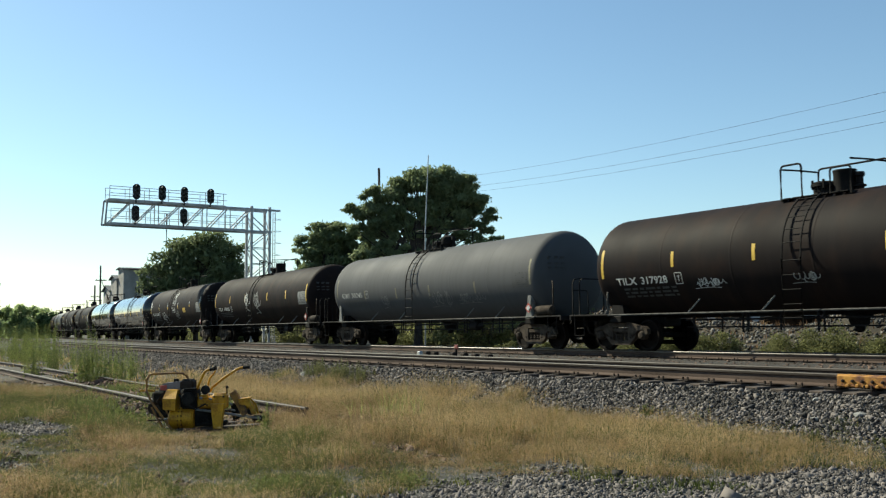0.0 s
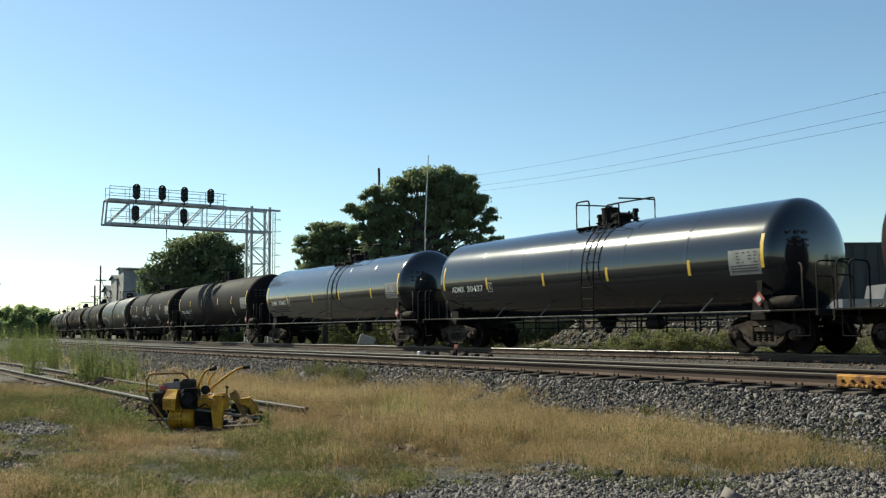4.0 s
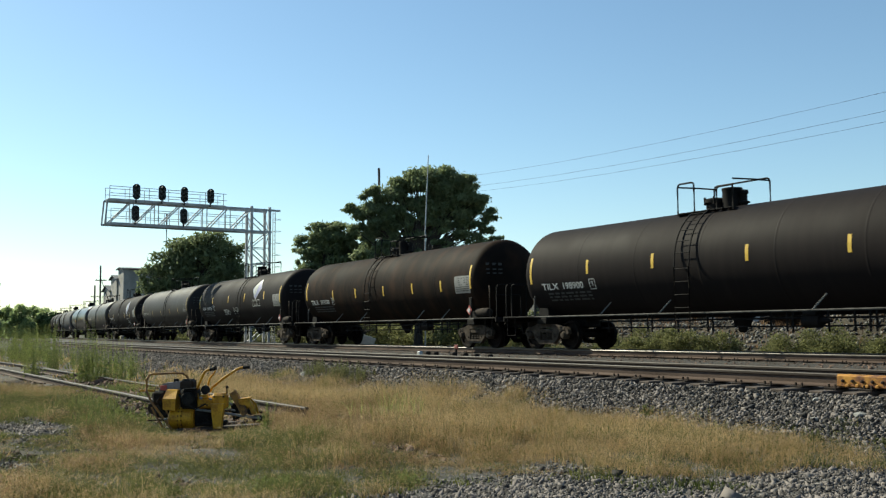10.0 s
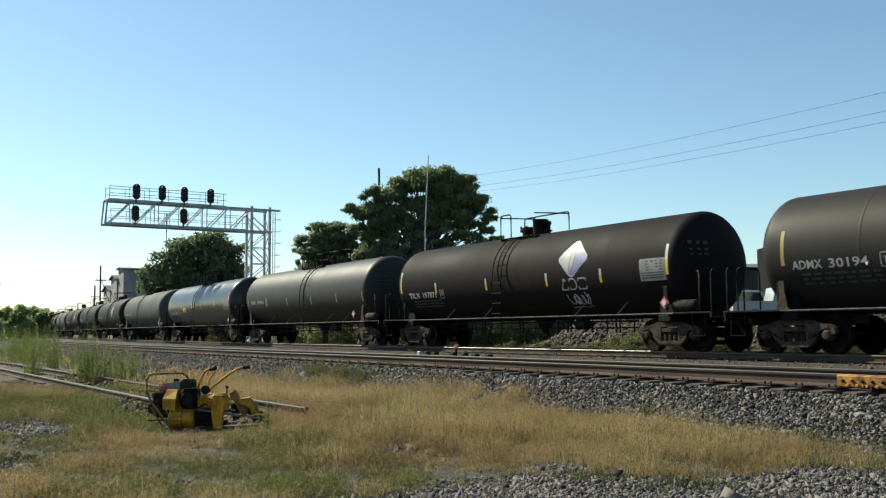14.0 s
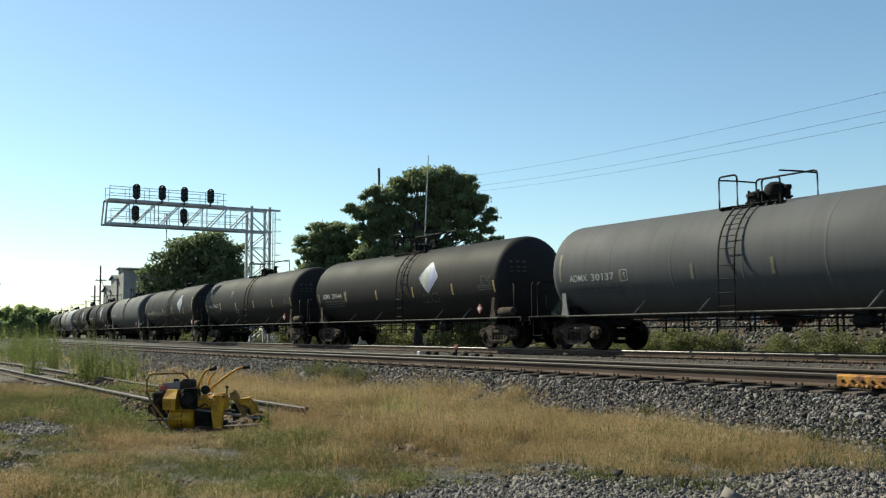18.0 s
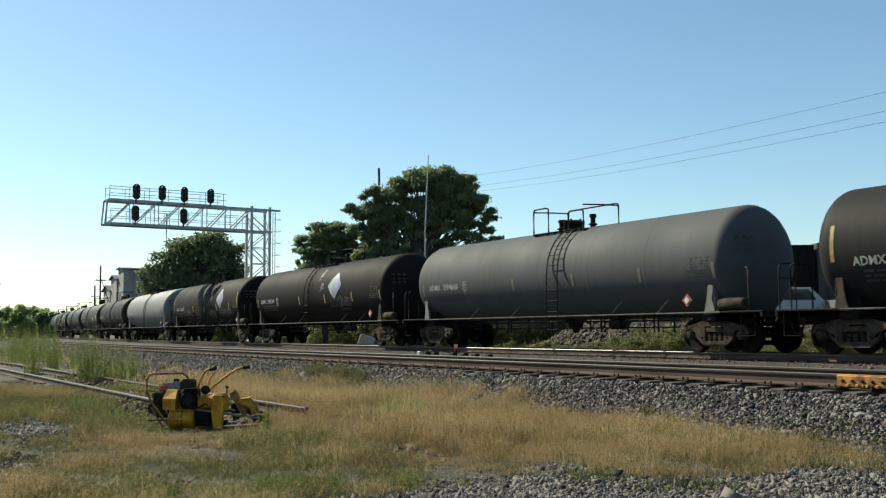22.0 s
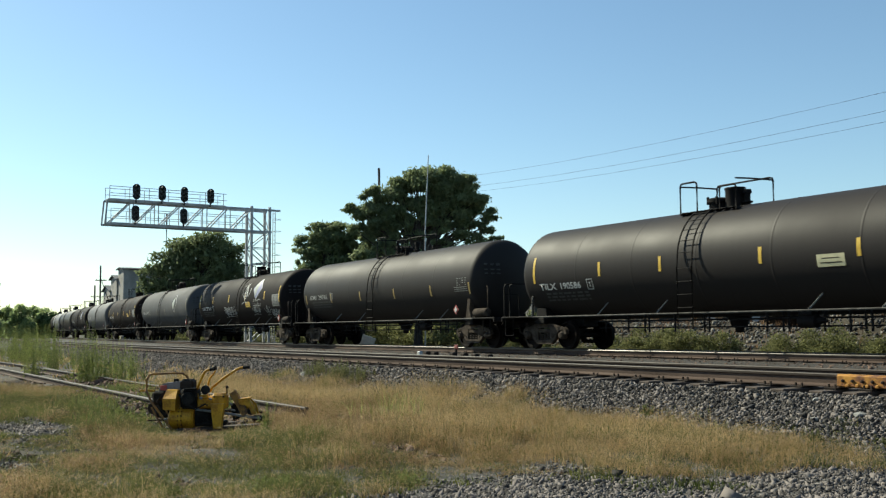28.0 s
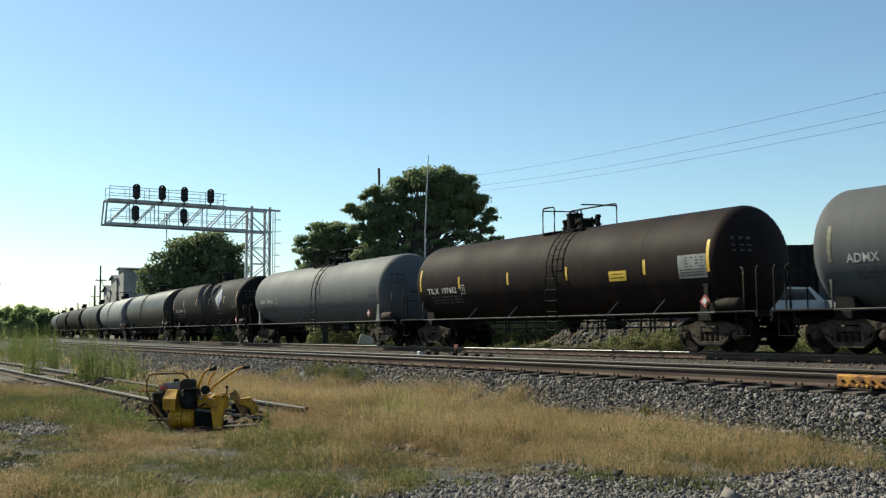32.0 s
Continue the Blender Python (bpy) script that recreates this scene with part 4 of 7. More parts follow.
TRAIN = [
    (BROWN, dict(mark="TILX 317928", spray=[(-3.7, -0.62, 1.0, 0.25), (-0.6, -0.62, 0.7, 0.25)], tank_label=BLK)),
    (GREY, dict(mark="ADMX 30245", fit="C", tape="dull", plate=True, spray=[(0.9, -0.62, 1.5, 0.55), (2.9, -0.66, 1.8, 0.35), (-2.95, -0.6, 0.5, 0.5)], tank_label=GRY)),
    (BROWN, dict(mark="TILX 195984", spray=[(-1.7, -0.06, 0.7, 0.9), (-0.15, -0.14, 0.9, 1.1)], tank_label=BLK)),
    (BROWN, dict(mark="TILX 317943", tape="white", notice=3.1, strips=(-7.3, -4.41, -1.68, 1.38, 4.67, 7.42), spray=[(-3.6, -0.67, 1.5, 0.8), (-0.25, 0.88, 1.0, 0.45), (-7.3, 0.24, 0.5, 0.6), (-0.35, 0.36, 1.2, 0.4), (-0.3, -0.17, 0.9, 0.35), (0.5, -0.59, 1.0, 0.5)], tank_label=BLK)),
    (GLOSS, dict(mark="ADMX 30437", arc=-0.2, tank_label=GLS)),
    (GLOSS, dict(mark="ADMX 30447", arc=-0.2, tank_label=GLS)),
    (BLACK, dict(mark="TILX 195955", spray=[(4.6, -0.6, 0.6, 0.4)], tank_label=BLK)),
    (BLACK, dict(mark="TILX 199891", strips=(-7.24, -4.49, -1.72, 1.34, 4.66, 7.42), arc=0.13, spray=[(-0.4, -0.14, 1.0, 0.9), (-2.9, -0.68, 1.6, 0.3), (2.5, -0.68, 1.2, 0.6)], tank_label=BLK)),
    (SATIN_GREY, dict(mark="TILX 190620", notice=4.07, fit="A", arc=-0.35, strips=(-6.9, -4.02, -1.66, 0.69, 2.79, 5.12, 7.4), spray=[(-4.1, -0.63, 1.6, 0.6), (-1.9, -0.7, 1.4, 0.6)], tank_label=SAT)),
    (BLACK, dict(mark="TILX 198900", strips=(-7.24, -4.45, -1.70, 1.6, 4.5, 7.42), tank_label=BLK)),
    (RUSTY, dict(mark="TILX 191030", arc=-0.16, strips=(-7.2, -4.21, -1.88, 0.74, 3.18, 5.36, 7.4), tank_label="rusty brown-black railway tank car with yellow strips")),
    (BLACK, dict(mark="ADMX 30975", logo="full", at_logo=(3.67, 0.61), strips=(-7.28, -4.47, -1.3, 1.69, 4.95, 7.42), spray=[(-2.4, -0.6, 1.2, 0.3), (-0.5, -0.5, 0.9, 0.4)], tank_label=LGO)),
    (SATIN, dict(mark="ADMX 30194", fit="A", lad=1.30, slide=0.28, arc=-0.30, strips=(-6.97, -3.45, -0.58, 2.38, 4.9, 7.42), plate=True, tape="dull", tank_label=SAT)),
    (BLACK, dict(mark="TILX 197871", logo="full", at_logo=(3.39, 0.41), arc=-0.22, tape="white", strips=(-7.28, -4.66, -1.31, 2.09, 4.69, 7.42), spray=[(3.0, -0.95, 0.9, 0.5)], tank_label=LGO)),
    (SATIN_GREY, dict(mark="ADMX 29410", tape="dull", plate=True, spray=[(1.2, 0.1, 0.5, 0.5)], tank_label=SAT)),
    (SEMI, dict(mark="TILX 198847", notice=-2.86, slide=0.42, lad=-0.05, arc=-0.12, strips=(-6.9, -3.5, -0.9, 1.4, 4.35, 7.42), tank_label=GLS)),
    (GREY, dict(mark="ADMX 30137", fit="C", tape="dull", plate=True, tank_label=GRY)),
    (OLIVE, dict(mark="ADMX 29944", logo="full", at_logo=(3.0, 0.25), tape="dull", plate=True, tank_label=LGO)),
    (OLIVE, dict(mark="ADMX 29623", tape="dull", plate=True, spray=[(-2.2, 0.5, 0.3, 0.4), (-1.6, -0.6, 1.0, 0.5)], tank_label="faded black railway tank car with white scuffs")),
    (OLIVE, dict(mark="ADMX 30373", logo="full", at_logo=(4.02, 0.24), fit="A", arc=-0.3, tape="dull", plate=True, spray=[(-4.2, -0.38, 2.5, 0.4), (-0.9, -0.34, 0.9, 0.35), (1.2, -0.04, 0.9, 0.5), (1.4, -0.87, 1.2, 0.4)], tank_label=LGO)),
    (GREY, dict(mark="ADMX 29468", tape="dull", plate=True, tank_label=GRY)),
    (BLACK, dict(mark="ADMX 29539", logo="full", at_logo=(2.87, 0.31), lad=-0.16, tape="dull", plate=True, spray=[(0.9, 1.0, 0.3, 0.6), (1.3, 0.31, 0.3, 0.35), (3.4, -0.48, 1.1, 0.6)], tank_label=LGO)),
    (BLACK, dict(mark="ADMX 30088", words=((-6.52, 0.70), (-5.66, 0.98)), lift=0.09, box=False, logo="full", at_logo=(3.93, 0.27), fit="A", arc=-0.28, strips=(-7.2, -4.6, -2.24, 0.37, 3.19, 5.79, 7.42), tape="dull", plate=True, spray=[(-4.3, -0.51, 1.7, 0.6), (-2.0, -0.62, 1.2, 0.5), (1.3, 0.25, 0.9, 0.5), (1.2, -0.61, 1.7, 0.5), (3.6, -0.57, 2.6, 0.45)], tank_label=LGO)),
    (PALE, dict(mark="ADMX 29684", tape="dull", plate=True, spray=[(-0.5, -0.3, 0.8, 0.7)], tank_label="pale grey railway tank car with worn strips")),
    (OLIVE, dict(mark="ADMX 29312", tape="dull", plate=True, spray=[(1.2, 0.3, 0.4, 1.2), (1.9, -0.7, 1.2, 0.3)], tank_label="faded black railway tank car with spilled white paint")),
    (SATIN, dict(mark="TILX 190586", notice=4.1, slide=0.22, lad=-0.28, arc=-0.02, strips=(-6.95, -3.8, -1.3, 2.12, 4.84, 7.42), tank_label=SAT)),
    (SATIN, dict(mark="ADMX 29765", lad=-0.12, tape="dull", plate=True, tank_label=SAT)),
    (BLACK, dict(mark="ADMX 31043", logo="full", at_logo=(3.86, 0.63), arc=0.17, strips=(-7.13, -4.29, -1.07, 1.91, 5.15, 7.42), notice=2.36, spray=[(-2.2, -0.6, 2.3, 0.6), (3.0, -0.58, 1.3, 0.5), (1.5, 0.46, 1.1, 1.0), (5.1, -0.64, 0.7, 0.5), (5.8, -0.85, 1.2, 0.45)], tank_label=LGO)),
    (GREY, dict(mark="ADMX 30498", fit="C", logo="grey", at_logo=(3.94, 0.28), tape="dull", tank_label=GLG)),
    (RED_BROWN, dict(mark="TILX 197432", fit="A", notice=3.95, arc=-0.08, strips=(-7.2, -4.48, -1.47, 1.64, 5.07, 7.42), tank_label="dirty red-brown railway tank car with yellow reflective strips")),
    (MID_GREY, dict(mark="ADMX 29460", tape="dull", plate=True, tank_label=GRY)),
    (BLACK, dict(mark="ADMX 30066", logo="full", tape="dull", tank_label=LGO)),
    (SATIN_GREY, dict(tape="dull", detail=1, tank_label=GRY)),
    (PALE, dict(tape="dull", detail=1, tank_label=GRY)),
    (SATIN, dict(detail=0, tank_label=SAT)),
    (BROWN, dict(detail=0, tank_label=BLK)),
    (BLACK, dict(detail=0, tank_label=BLK)),
    (GREY, dict(detail=0, tank_label=GRY)),
]
FAR = [BROWN, OLIVE, BLACK, SATIN, PALE, BLACK, RUSTY, GREY, BROWN, BLACK]
for _k in range(14):
    TRAIN.append((FAR[_k % len(FAR)], dict(detail=0, tank_label="tank car far back in the long train")))
CAR_LEN, FIRST, SPEED, GAIN = 18.2, 233.47, 16.138, 0.0121
# how far the train lies ahead of an even run, by the second
LEAD_T = (0, 2, 3, 5.5, 7, 8, 9, 10.5, 12, 13, 14, 16.5, 17, 18, 18.5, 19, 20, 21, 22, 23, 24, 25, 28, 29, 30, 31, 32)
LEAD = (-0.12, -0.14, -0.09, 0.0, -0.02, 0.05, 0.11, 0.13, 0.07, 0.0, 0.0, 0.17, 0.14, 0.04, -0.03, -0.48, -0.46, -0.36, -0.28, -0.20, -0.06, -0.07, 0.07, 0.18, 0.24, 0.56, 0.66)


def run(t):
    return SPEED * (t - 16.0) + 0.5 * GAIN * (t - 16.0) ** 2


CARS = []
for _i, (_paint, _opt) in enumerate(TRAIN):
    CARS.append(tank_car(_i, _paint, **_opt))


def motions():
    """The train rolls along its track."""
    for i, car in enumerate(CARS):
        s0 = FIRST - CAR_LEN * (i - 0.5)
        rows = []
        for k in sorted([*range(0, 33), 18.5]):
            s = s0 + run(k) + float(np.interp(k, LEAD_T, LEAD))
            x0, y0, _ = line(max(-690.0, s - BOGIE))
            x1, y1, _ = line(s + BOGIE)
            if s > 140:
                x0, y0, x1, y1 = s - BOGIE, TRACK_Y, s + BOGIE, TRACK_Y
            m = Matrix.Translation(((x0 + x1) / 2, (y0 + y1) / 2, 0)) @ Matrix.Rotation(math.atan2(y1 - y0, x1 - x0), 4, "Z")
            rows.append((float(k), m))
        walk(car, rows)
    # wheels turn while their car is close
    for i, car in enumerate(CARS):
        s0 = FIRST - CAR_LEN * (i - 0.5)
        near = [k for k in range(0, 961) if -45.0 < s0 + run(k / 30.0) < 6.0]
        if len(near) < 10:
            continue
        for owner, w in WHEELS:
            if owner is car:
                base = w.matrix_basis.copy()
                turn = lambda k: base @ Matrix.Rotation(run(k / 30.0) / 0.457, 4, "Y")
                rows = [(k / 30.0, turn(k)) for k in near]
                if near[0] > 0:
                    rows.insert(0, (0.0, turn(near[0])))
                if near[-1] < 960:
                    rows.append((32.0, turn(near[-1])))
                walk(w, rows)


# ---- siding with its rails half sunk in the lot ----
SIDE_Y, SIDE_TOP = 5.67, -0.57
OLD_RAIL = surface("weathered_rail", (0.036, 0.0285, 0.023), (0.135, 0.117, 0.10), scale=5, fine=30, rough=0.65, metal=0.0, bump=0.1, stretch=(0.3, 3, 3), spec=0.25)
side = tagged(empty("siding_track"), "old weathered siding rails sunk in grass", "railway track", kind="structure")
for _y, _end in ((-0.72, -14.25), (0.72, -14.0)):
    def _place(s, a, y=_y):
        return s, SIDE_Y + y + a + (0.012 * (-s - 14) if s < -14 else 0) * (0.5 if y < 0 else -0.4), SIDE_TOP
    _st = list(np.arange(-70.0, _end + 0.01, 1.0)) + [_end]
    _r = part("rail", swept("rail", rail_section("web"), _place, _st), RAIL_WEB, side)
    part("rail_head", swept("rail_head", rail_section("head"), _place, _st), OLD_RAIL if _y < 0 else DULL_HEAD, _r, "dull worn rail head")
_sw = [(-60.0, 8.3), (-48.0, 7.3), (-40.0, 6.75), (-34.0, 6.5)]
part("rail", swept("rail", rail_section("web"), lambda s, a: (s, float(np.interp(s, [p[0] for p in _sw], [p[1] for p in _sw])) + a, SIDE_TOP), [p[0] for p in _sw]), OLD_RAIL, side)
_tie = made("old_tie", lambda: Shape().box((0, 0, 0), (0.22, 2.5, 0.16), 0.02))
_rnd = random.Random(8)
for _x in np.arange(-40.0, -14.0, 0.6):
    part("crosstie", _tie, TIE, side, at=Matrix.Translation((_x, SIDE_Y, SIDE_TOP - RAIL_H - 0.13)) @ Matrix.Rotation(_rnd.uniform(-0.04, 0.04), 4, "Z"))


# ---- loose stone ----
def stones(name, xs, ys, zs, size, label, material=None, seed=1):
    """Angular stones, all in one mesh."""
    rg = np.random.default_rng(seed)
    n = len(xs)
    base = np.array([(1, 0, 0), (0, 1, 0), (-1, 0, 0), (0, -1, 0), (0, 0, 1), (0, 0, -1)]) + rg.normal(0, 0.05, (6, 3))
    tri = np.array([(0, 1, 4), (1, 2, 4), (2, 3, 4), (3, 0, 4), (1, 0, 5), (2, 1, 5), (3, 2, 5), (0, 3, 5)])
    v = base[None] * rg.uniform(0.7, 1.15, (n, 6, 1)) + rg.normal(0, 0.24, (n, 6, 3))
    v = v * rg.uniform(0.42, 1.5, (n, 1, 3)) * (1.12 * size * rg.lognormal(0, 0.28, n))[:, None, None]
    q = rg.normal(size=(n, 4))
    q /= np.linalg.norm(q, axis=1)[:, None]
    w, x, y, z = q.T
    R = np.stack([1 - 2 * (y * y + z * z), 2 * (x * y - z * w), 2 * (x * z + y * w), 2 * (x * y + z * w), 1 - 2 * (x * x + z * z), 2 * (y * z - x * w), 2 * (x * z - y * w), 2 * (y * z + x * w), 1 - 2 * (x * x + y * y)], -1).reshape(n, 3, 3)
    v = np.einsum("nij,nkj->nki", R, v) + np.stack([xs, ys, zs], -1)[:, None]
    f = (tri[None] + (6 * np.arange(n))[:, None, None]).reshape(-1, 3)
    me = fast_mesh(name, v.reshape(-1, 3), f)
    me.materials.append(material or STONE)
    return tagged(new(name, me), label, "stones", kind="stuff")


def along(s, d):
    """Many places beside the main line."""
    a = np.interp(s, _S, _A)
    return np.interp(s, _S, _X) - d * np.sin(a), np.interp(s, _S, _Y) - d * np.cos(a)


_rg = np.random.default_rng(4)
_n = 98000
_s = -3.0 - 57.0 * _rg.random(_n) ** 1.35
_d = NEAR_OFF + 1.27 + 1.65 * _rg.random(_n)
_x, _y = along(_s, _d)
stones("ballast_stones", _x, _y, bed_height(_x, _y) + 0.010 + 0.045 * _rg.random(_n) ** 1.5, 0.0205, "grey angular ballast stones on the track shoulder")
_n = 16000
_s = -4.0 - 60.0 * _rg.random(_n) ** 1.2
_d = -2.0 + (NEAR_OFF + 3.2) * _rg.random(_n)
_x, _y = along(_s, _d)
stones("ballast_stones_between", _x, _y, bed_height(_x, _y) + 0.004, 0.030, "brown-stained ballast stones between the main tracks", STAINED, seed=2)


sheet("stained_bed", -70.0, 20.0, -1.2, NEAR_OFF - 0.9, 0.5, 0.4, 0.012, surface("rust_stained_bed", (0.036, 0.0215, 0.0152), (0.095, 0.059, 0.043), scale=6, fine=50, rough=0.95, bump=0.6), "rust-brown ballast between the main tracks")
# ---- the lot: where stone shows, where grass grows ----
def wave(x, y, k, seed):
    r = np.random.default_rng(seed)
    out = 0
    for m in range(5):
        a, p = r.uniform(0, 6.28), r.uniform(0, 6.28)
        out = out + np.sin(k * (1 + 0.45 * m) * (x * np.cos(a) + y * np.sin(a)) + p) / (1 + 0.4 * m)
    return out / 2.2


EDGE_Y = np.array([-5.0, 2.5, 4.0, 5.4, 6.0, 6.6, 7.4, 8.4, 9.1, 12.0])
EDGE_X = np.array([-8.0, -7.75, -7.25, -7.55, -7.2, -6.6, -5.7, -5.3, -5.4, -7.0])


TOP_X = np.array([-30.0, -13.0, -10.8, -8.85, -7.6, -5.7])
TOP_Y = np.array([30.0, 10.2, 9.6, 9.1, 9.1, 8.55])          # the grass ends here towards the ballast


GRAVEL_SPOTS = ((-14.6, 2.55, 0.95), (-13.6, 2.45, 0.45), (-11.2, 1.65, 0.40), (-8.3, 2.6, 0.28), (-7.4, 3.8, 0.30), (-17.4, 6.9, 0.35))
GREEN_SPOTS = ((-15.9, 3.9, 2.0, 0.7, 0.75), (-14.3, 3.4, 1.0, 0.7, 0.7), (-9.0, 2.4, 1.0, 0.7, 0.7), (-13.5, 2.0, 1.0, 0.4, 0.7), (-8.3, 3.5, 1.2, 0.8, 0.6), (-10.2, 4.2, 0.9, 0.5, 0.5), (-8.0, 4.7, 0.6, 0.5, 0.6), (-17.8, 5.0, 1.6, 0.8, 0.6), (-19.0, 3.2, 2.0, 0.7, 0.5))
TAN_SPOTS = ((-11.7, 3.1, 1.1, 0.6), (-10.4, 2.2, 0.9, 0.5), (-12.0, 3.9, 0.7, 0.35), (-9.2, 1.4, 0.8, 0.4), (-12.3, 5.6, 1.1, 0.5), (-10.2, 5.8, 1.2, 0.7), (-22.4, 3.8, 2.5, 0.8), (-32.0, 6.3, 5.0, 1.2))
RUSSET_SPOTS = ((-13.6, 3.4, 0.6, 0.35), (-14.3, 6.6, 1.6, 0.7), (-12.1, 6.3, 1.5, 0.8), (-12.3, 4.9, 0.9, 0.4), (-18.7, 3.6, 1.6, 0.4), (-9.1, 2.8, 0.4, 0.3), (-24.8, 4.1, 2.0, 0.5), (-15.4, 7.9, 1.2, 0.5))
BARE_SPOTS = ((-9.4, 5.5, 0.6, 0.3), (-9.0, 2.8, 0.5, 0.25), (-12.6, 4.1, 0.9, 0.35), (-16.7, 3.3, 0.8, 0.3), (-13.6, 7.15, 1.2, 0.3), (-14.3, 4.7, 1.2, 0.6), (-18.5, 5.4, 4.0, 0.55), (-26.0, 5.5, 4.0, 0.55), (-13.1, 4.1, 0.8, 0.3))


def stone_share(x, y):
    """1 where the lot is bare stone, 0 where it is overgrown."""
    e = (x - np.interp(y, EDGE_Y, EDGE_X)) + 0.5 * wave(x, y, 1.6, 3)
    a = np.clip(e / 0.5 + 0.5, 0, 1)
    for cx, cy, r in GRAVEL_SPOTS:
        a = np.maximum(a, np.clip((r - np.hypot(x - cx, (y - cy) * 1.4) + 0.25 * wave(x, y, 2.5, 6)) / 0.35 + 0.4, 0, 0.92))
    return a


def wedge(n, r0, r1, power, seed, a0=29.0, a1=84.0):
    """Places on the lot before the eye, thinner with distance."""
    g = np.random.default_rng(seed)
    r = r0 + (r1 - r0) * g.random(n) ** power
    a = np.radians(g.uniform(a0, a1, n))
    return -r * np.sin(a), r * np.cos(a), g


_x, _y, _g = wedge(150000, 5.0, 21.0, 0.9, 21)
_keep = (_g.random(len(_x)) < np.maximum(stone_share(_x, _y), np.clip((_y - np.interp(_x, TOP_X, TOP_Y)) * 2 + 0.3, 0, 0.9)) * 0.9 + 0.02) & (main_y(_x) - _y > NEAR_OFF + 2.6)
_x, _y = _x[_keep], _y[_keep]
stones("lot_gravel", _x, _y, bed_height(_x, _y) + 0.024, 0.0175, "loose grey gravel on the lot", seed=5)
sheet("gravel_patch", -11.0, 60.0, NEAR_OFF + 2.6, 45.0, 0.5, 0.45, 0.024, surface("lot_stone", (0.026, 0.0237, 0.021), (0.095, 0.0875, 0.0775), scale=5, fine=70, rough=0.95, bump=0.9, third=(0.0589, 0.0544, 0.0483)), "grey crushed-stone service track")


def patch(name, spots, size, material, label, seed):
    """Loose stones strewn over a few bare places: (x, y, half length, half width, count)."""
    g = np.random.default_rng(seed)
    x = np.concatenate([cx + g.normal(0, 0.6 * rx, k) for cx, cy, rx, ry, k in spots])
    y = np.concatenate([cy + g.normal(0, 0.6 * ry, k) for cx, cy, rx, ry, k in spots])
    return stones(name, x, y, bed_height(x, y) + 0.2 * size, size, label, material, seed)


patch("bare_gravel", ((-14.5, 2.5, 1.4, 0.55, 9000), (-11.2, 1.65, 0.5, 0.3, 1500), (-12.6, 4.1, 0.9, 0.35, 2500), (-14.3, 4.6, 1.2, 0.5, 2500), (-8.3, 2.6, 0.5, 0.3, 1500)), 0.016, None, "grey gravel in bare places of the lot", 24)
patch("dark_clods", ((-16.5, 3.4, 1.0, 0.3, 160), (-13.2, 7.2, 1.3, 0.25, 330), (-17.5, 4.6, 2.0, 0.3, 300), (-18.5, 5.7, 3.5, 0.7, 900), (-26.0, 5.7, 4.0, 0.8, 500), (-12.6, 4.2, 0.8, 0.3, 60), (-9.4, 5.5, 0.5, 0.25, 160), (-9.0, 2.8, 0.4, 0.2, 90), (-11.6, 1.75, 0.5, 0.15, 40)), 0.042, STAINED, "dark clods and broken tie wood on the lot", 25)


def blades(name, xs, ys, zs, height, width, material, label, seed, lean=0.45, way=None):
    """Bent grass blades, all in one mesh."""
    g = np.random.default_rng(seed)
    n = len(xs)
    h = height * g.uniform(0.55, 1.25, n)
    w = width * g.uniform(0.7, 1.3, n)
    az, tilt = g.uniform(0, 2 * np.pi, n), np.abs(g.normal(0, lean, n))
    if way is not None:
        az = way + g.normal(0, 0.7, n)
    face = az + g.normal(0, 0.9, n) + np.pi / 2
    px, py = np.cos(face) * w / 2, np.sin(face) * w / 2
    dx, dy = np.cos(az) * tilt * h, np.sin(az) * tilt * h
    P0 = np.stack([xs, ys, zs - 0.02], -1)
    side_ = np.stack([px, py, np.zeros(n)], -1)
    mid = P0 + np.stack([dx * 0.3, dy * 0.3, h * 0.58], -1)
    tip = P0 + np.stack([dx, dy, h * np.clip(1 - 0.3 * tilt, 0.3, 1)], -1)
    v = np.stack([P0 - side_, P0 + side_, mid - 0.8 * side_, mid + 0.8 * side_, tip], 1)
    f = (np.array([(0, 1, 2), (1, 3, 2), (2, 3, 4)])[None] + (5 * np.arange(n))[:, None, None]).reshape(-1, 3)
    me = fast_mesh(name, v.reshape(-1, 3), f)
    me.materials.append(material)
    return tagged(new(name, me), label, "grass", kind="stuff")


STRAW = leafy("straw_grass", (0.30, 0.203, 0.098), (0.475, 0.348, 0.19), 0.6, 0.45, 0.3)
GREEN = leafy("green_grass", (0.050, 0.066, 0.0165), (0.138, 0.140, 0.046), 0.6, 0.45)
RUSSET = leafy("russet_weeds", (0.145, 0.083, 0.048), (0.275, 0.168, 0.092), 0.8, 0.4)
WEED = leafy("tall_weeds", (0.100, 0.130, 0.036), (0.24, 0.265, 0.088), 0.8, 0.5)


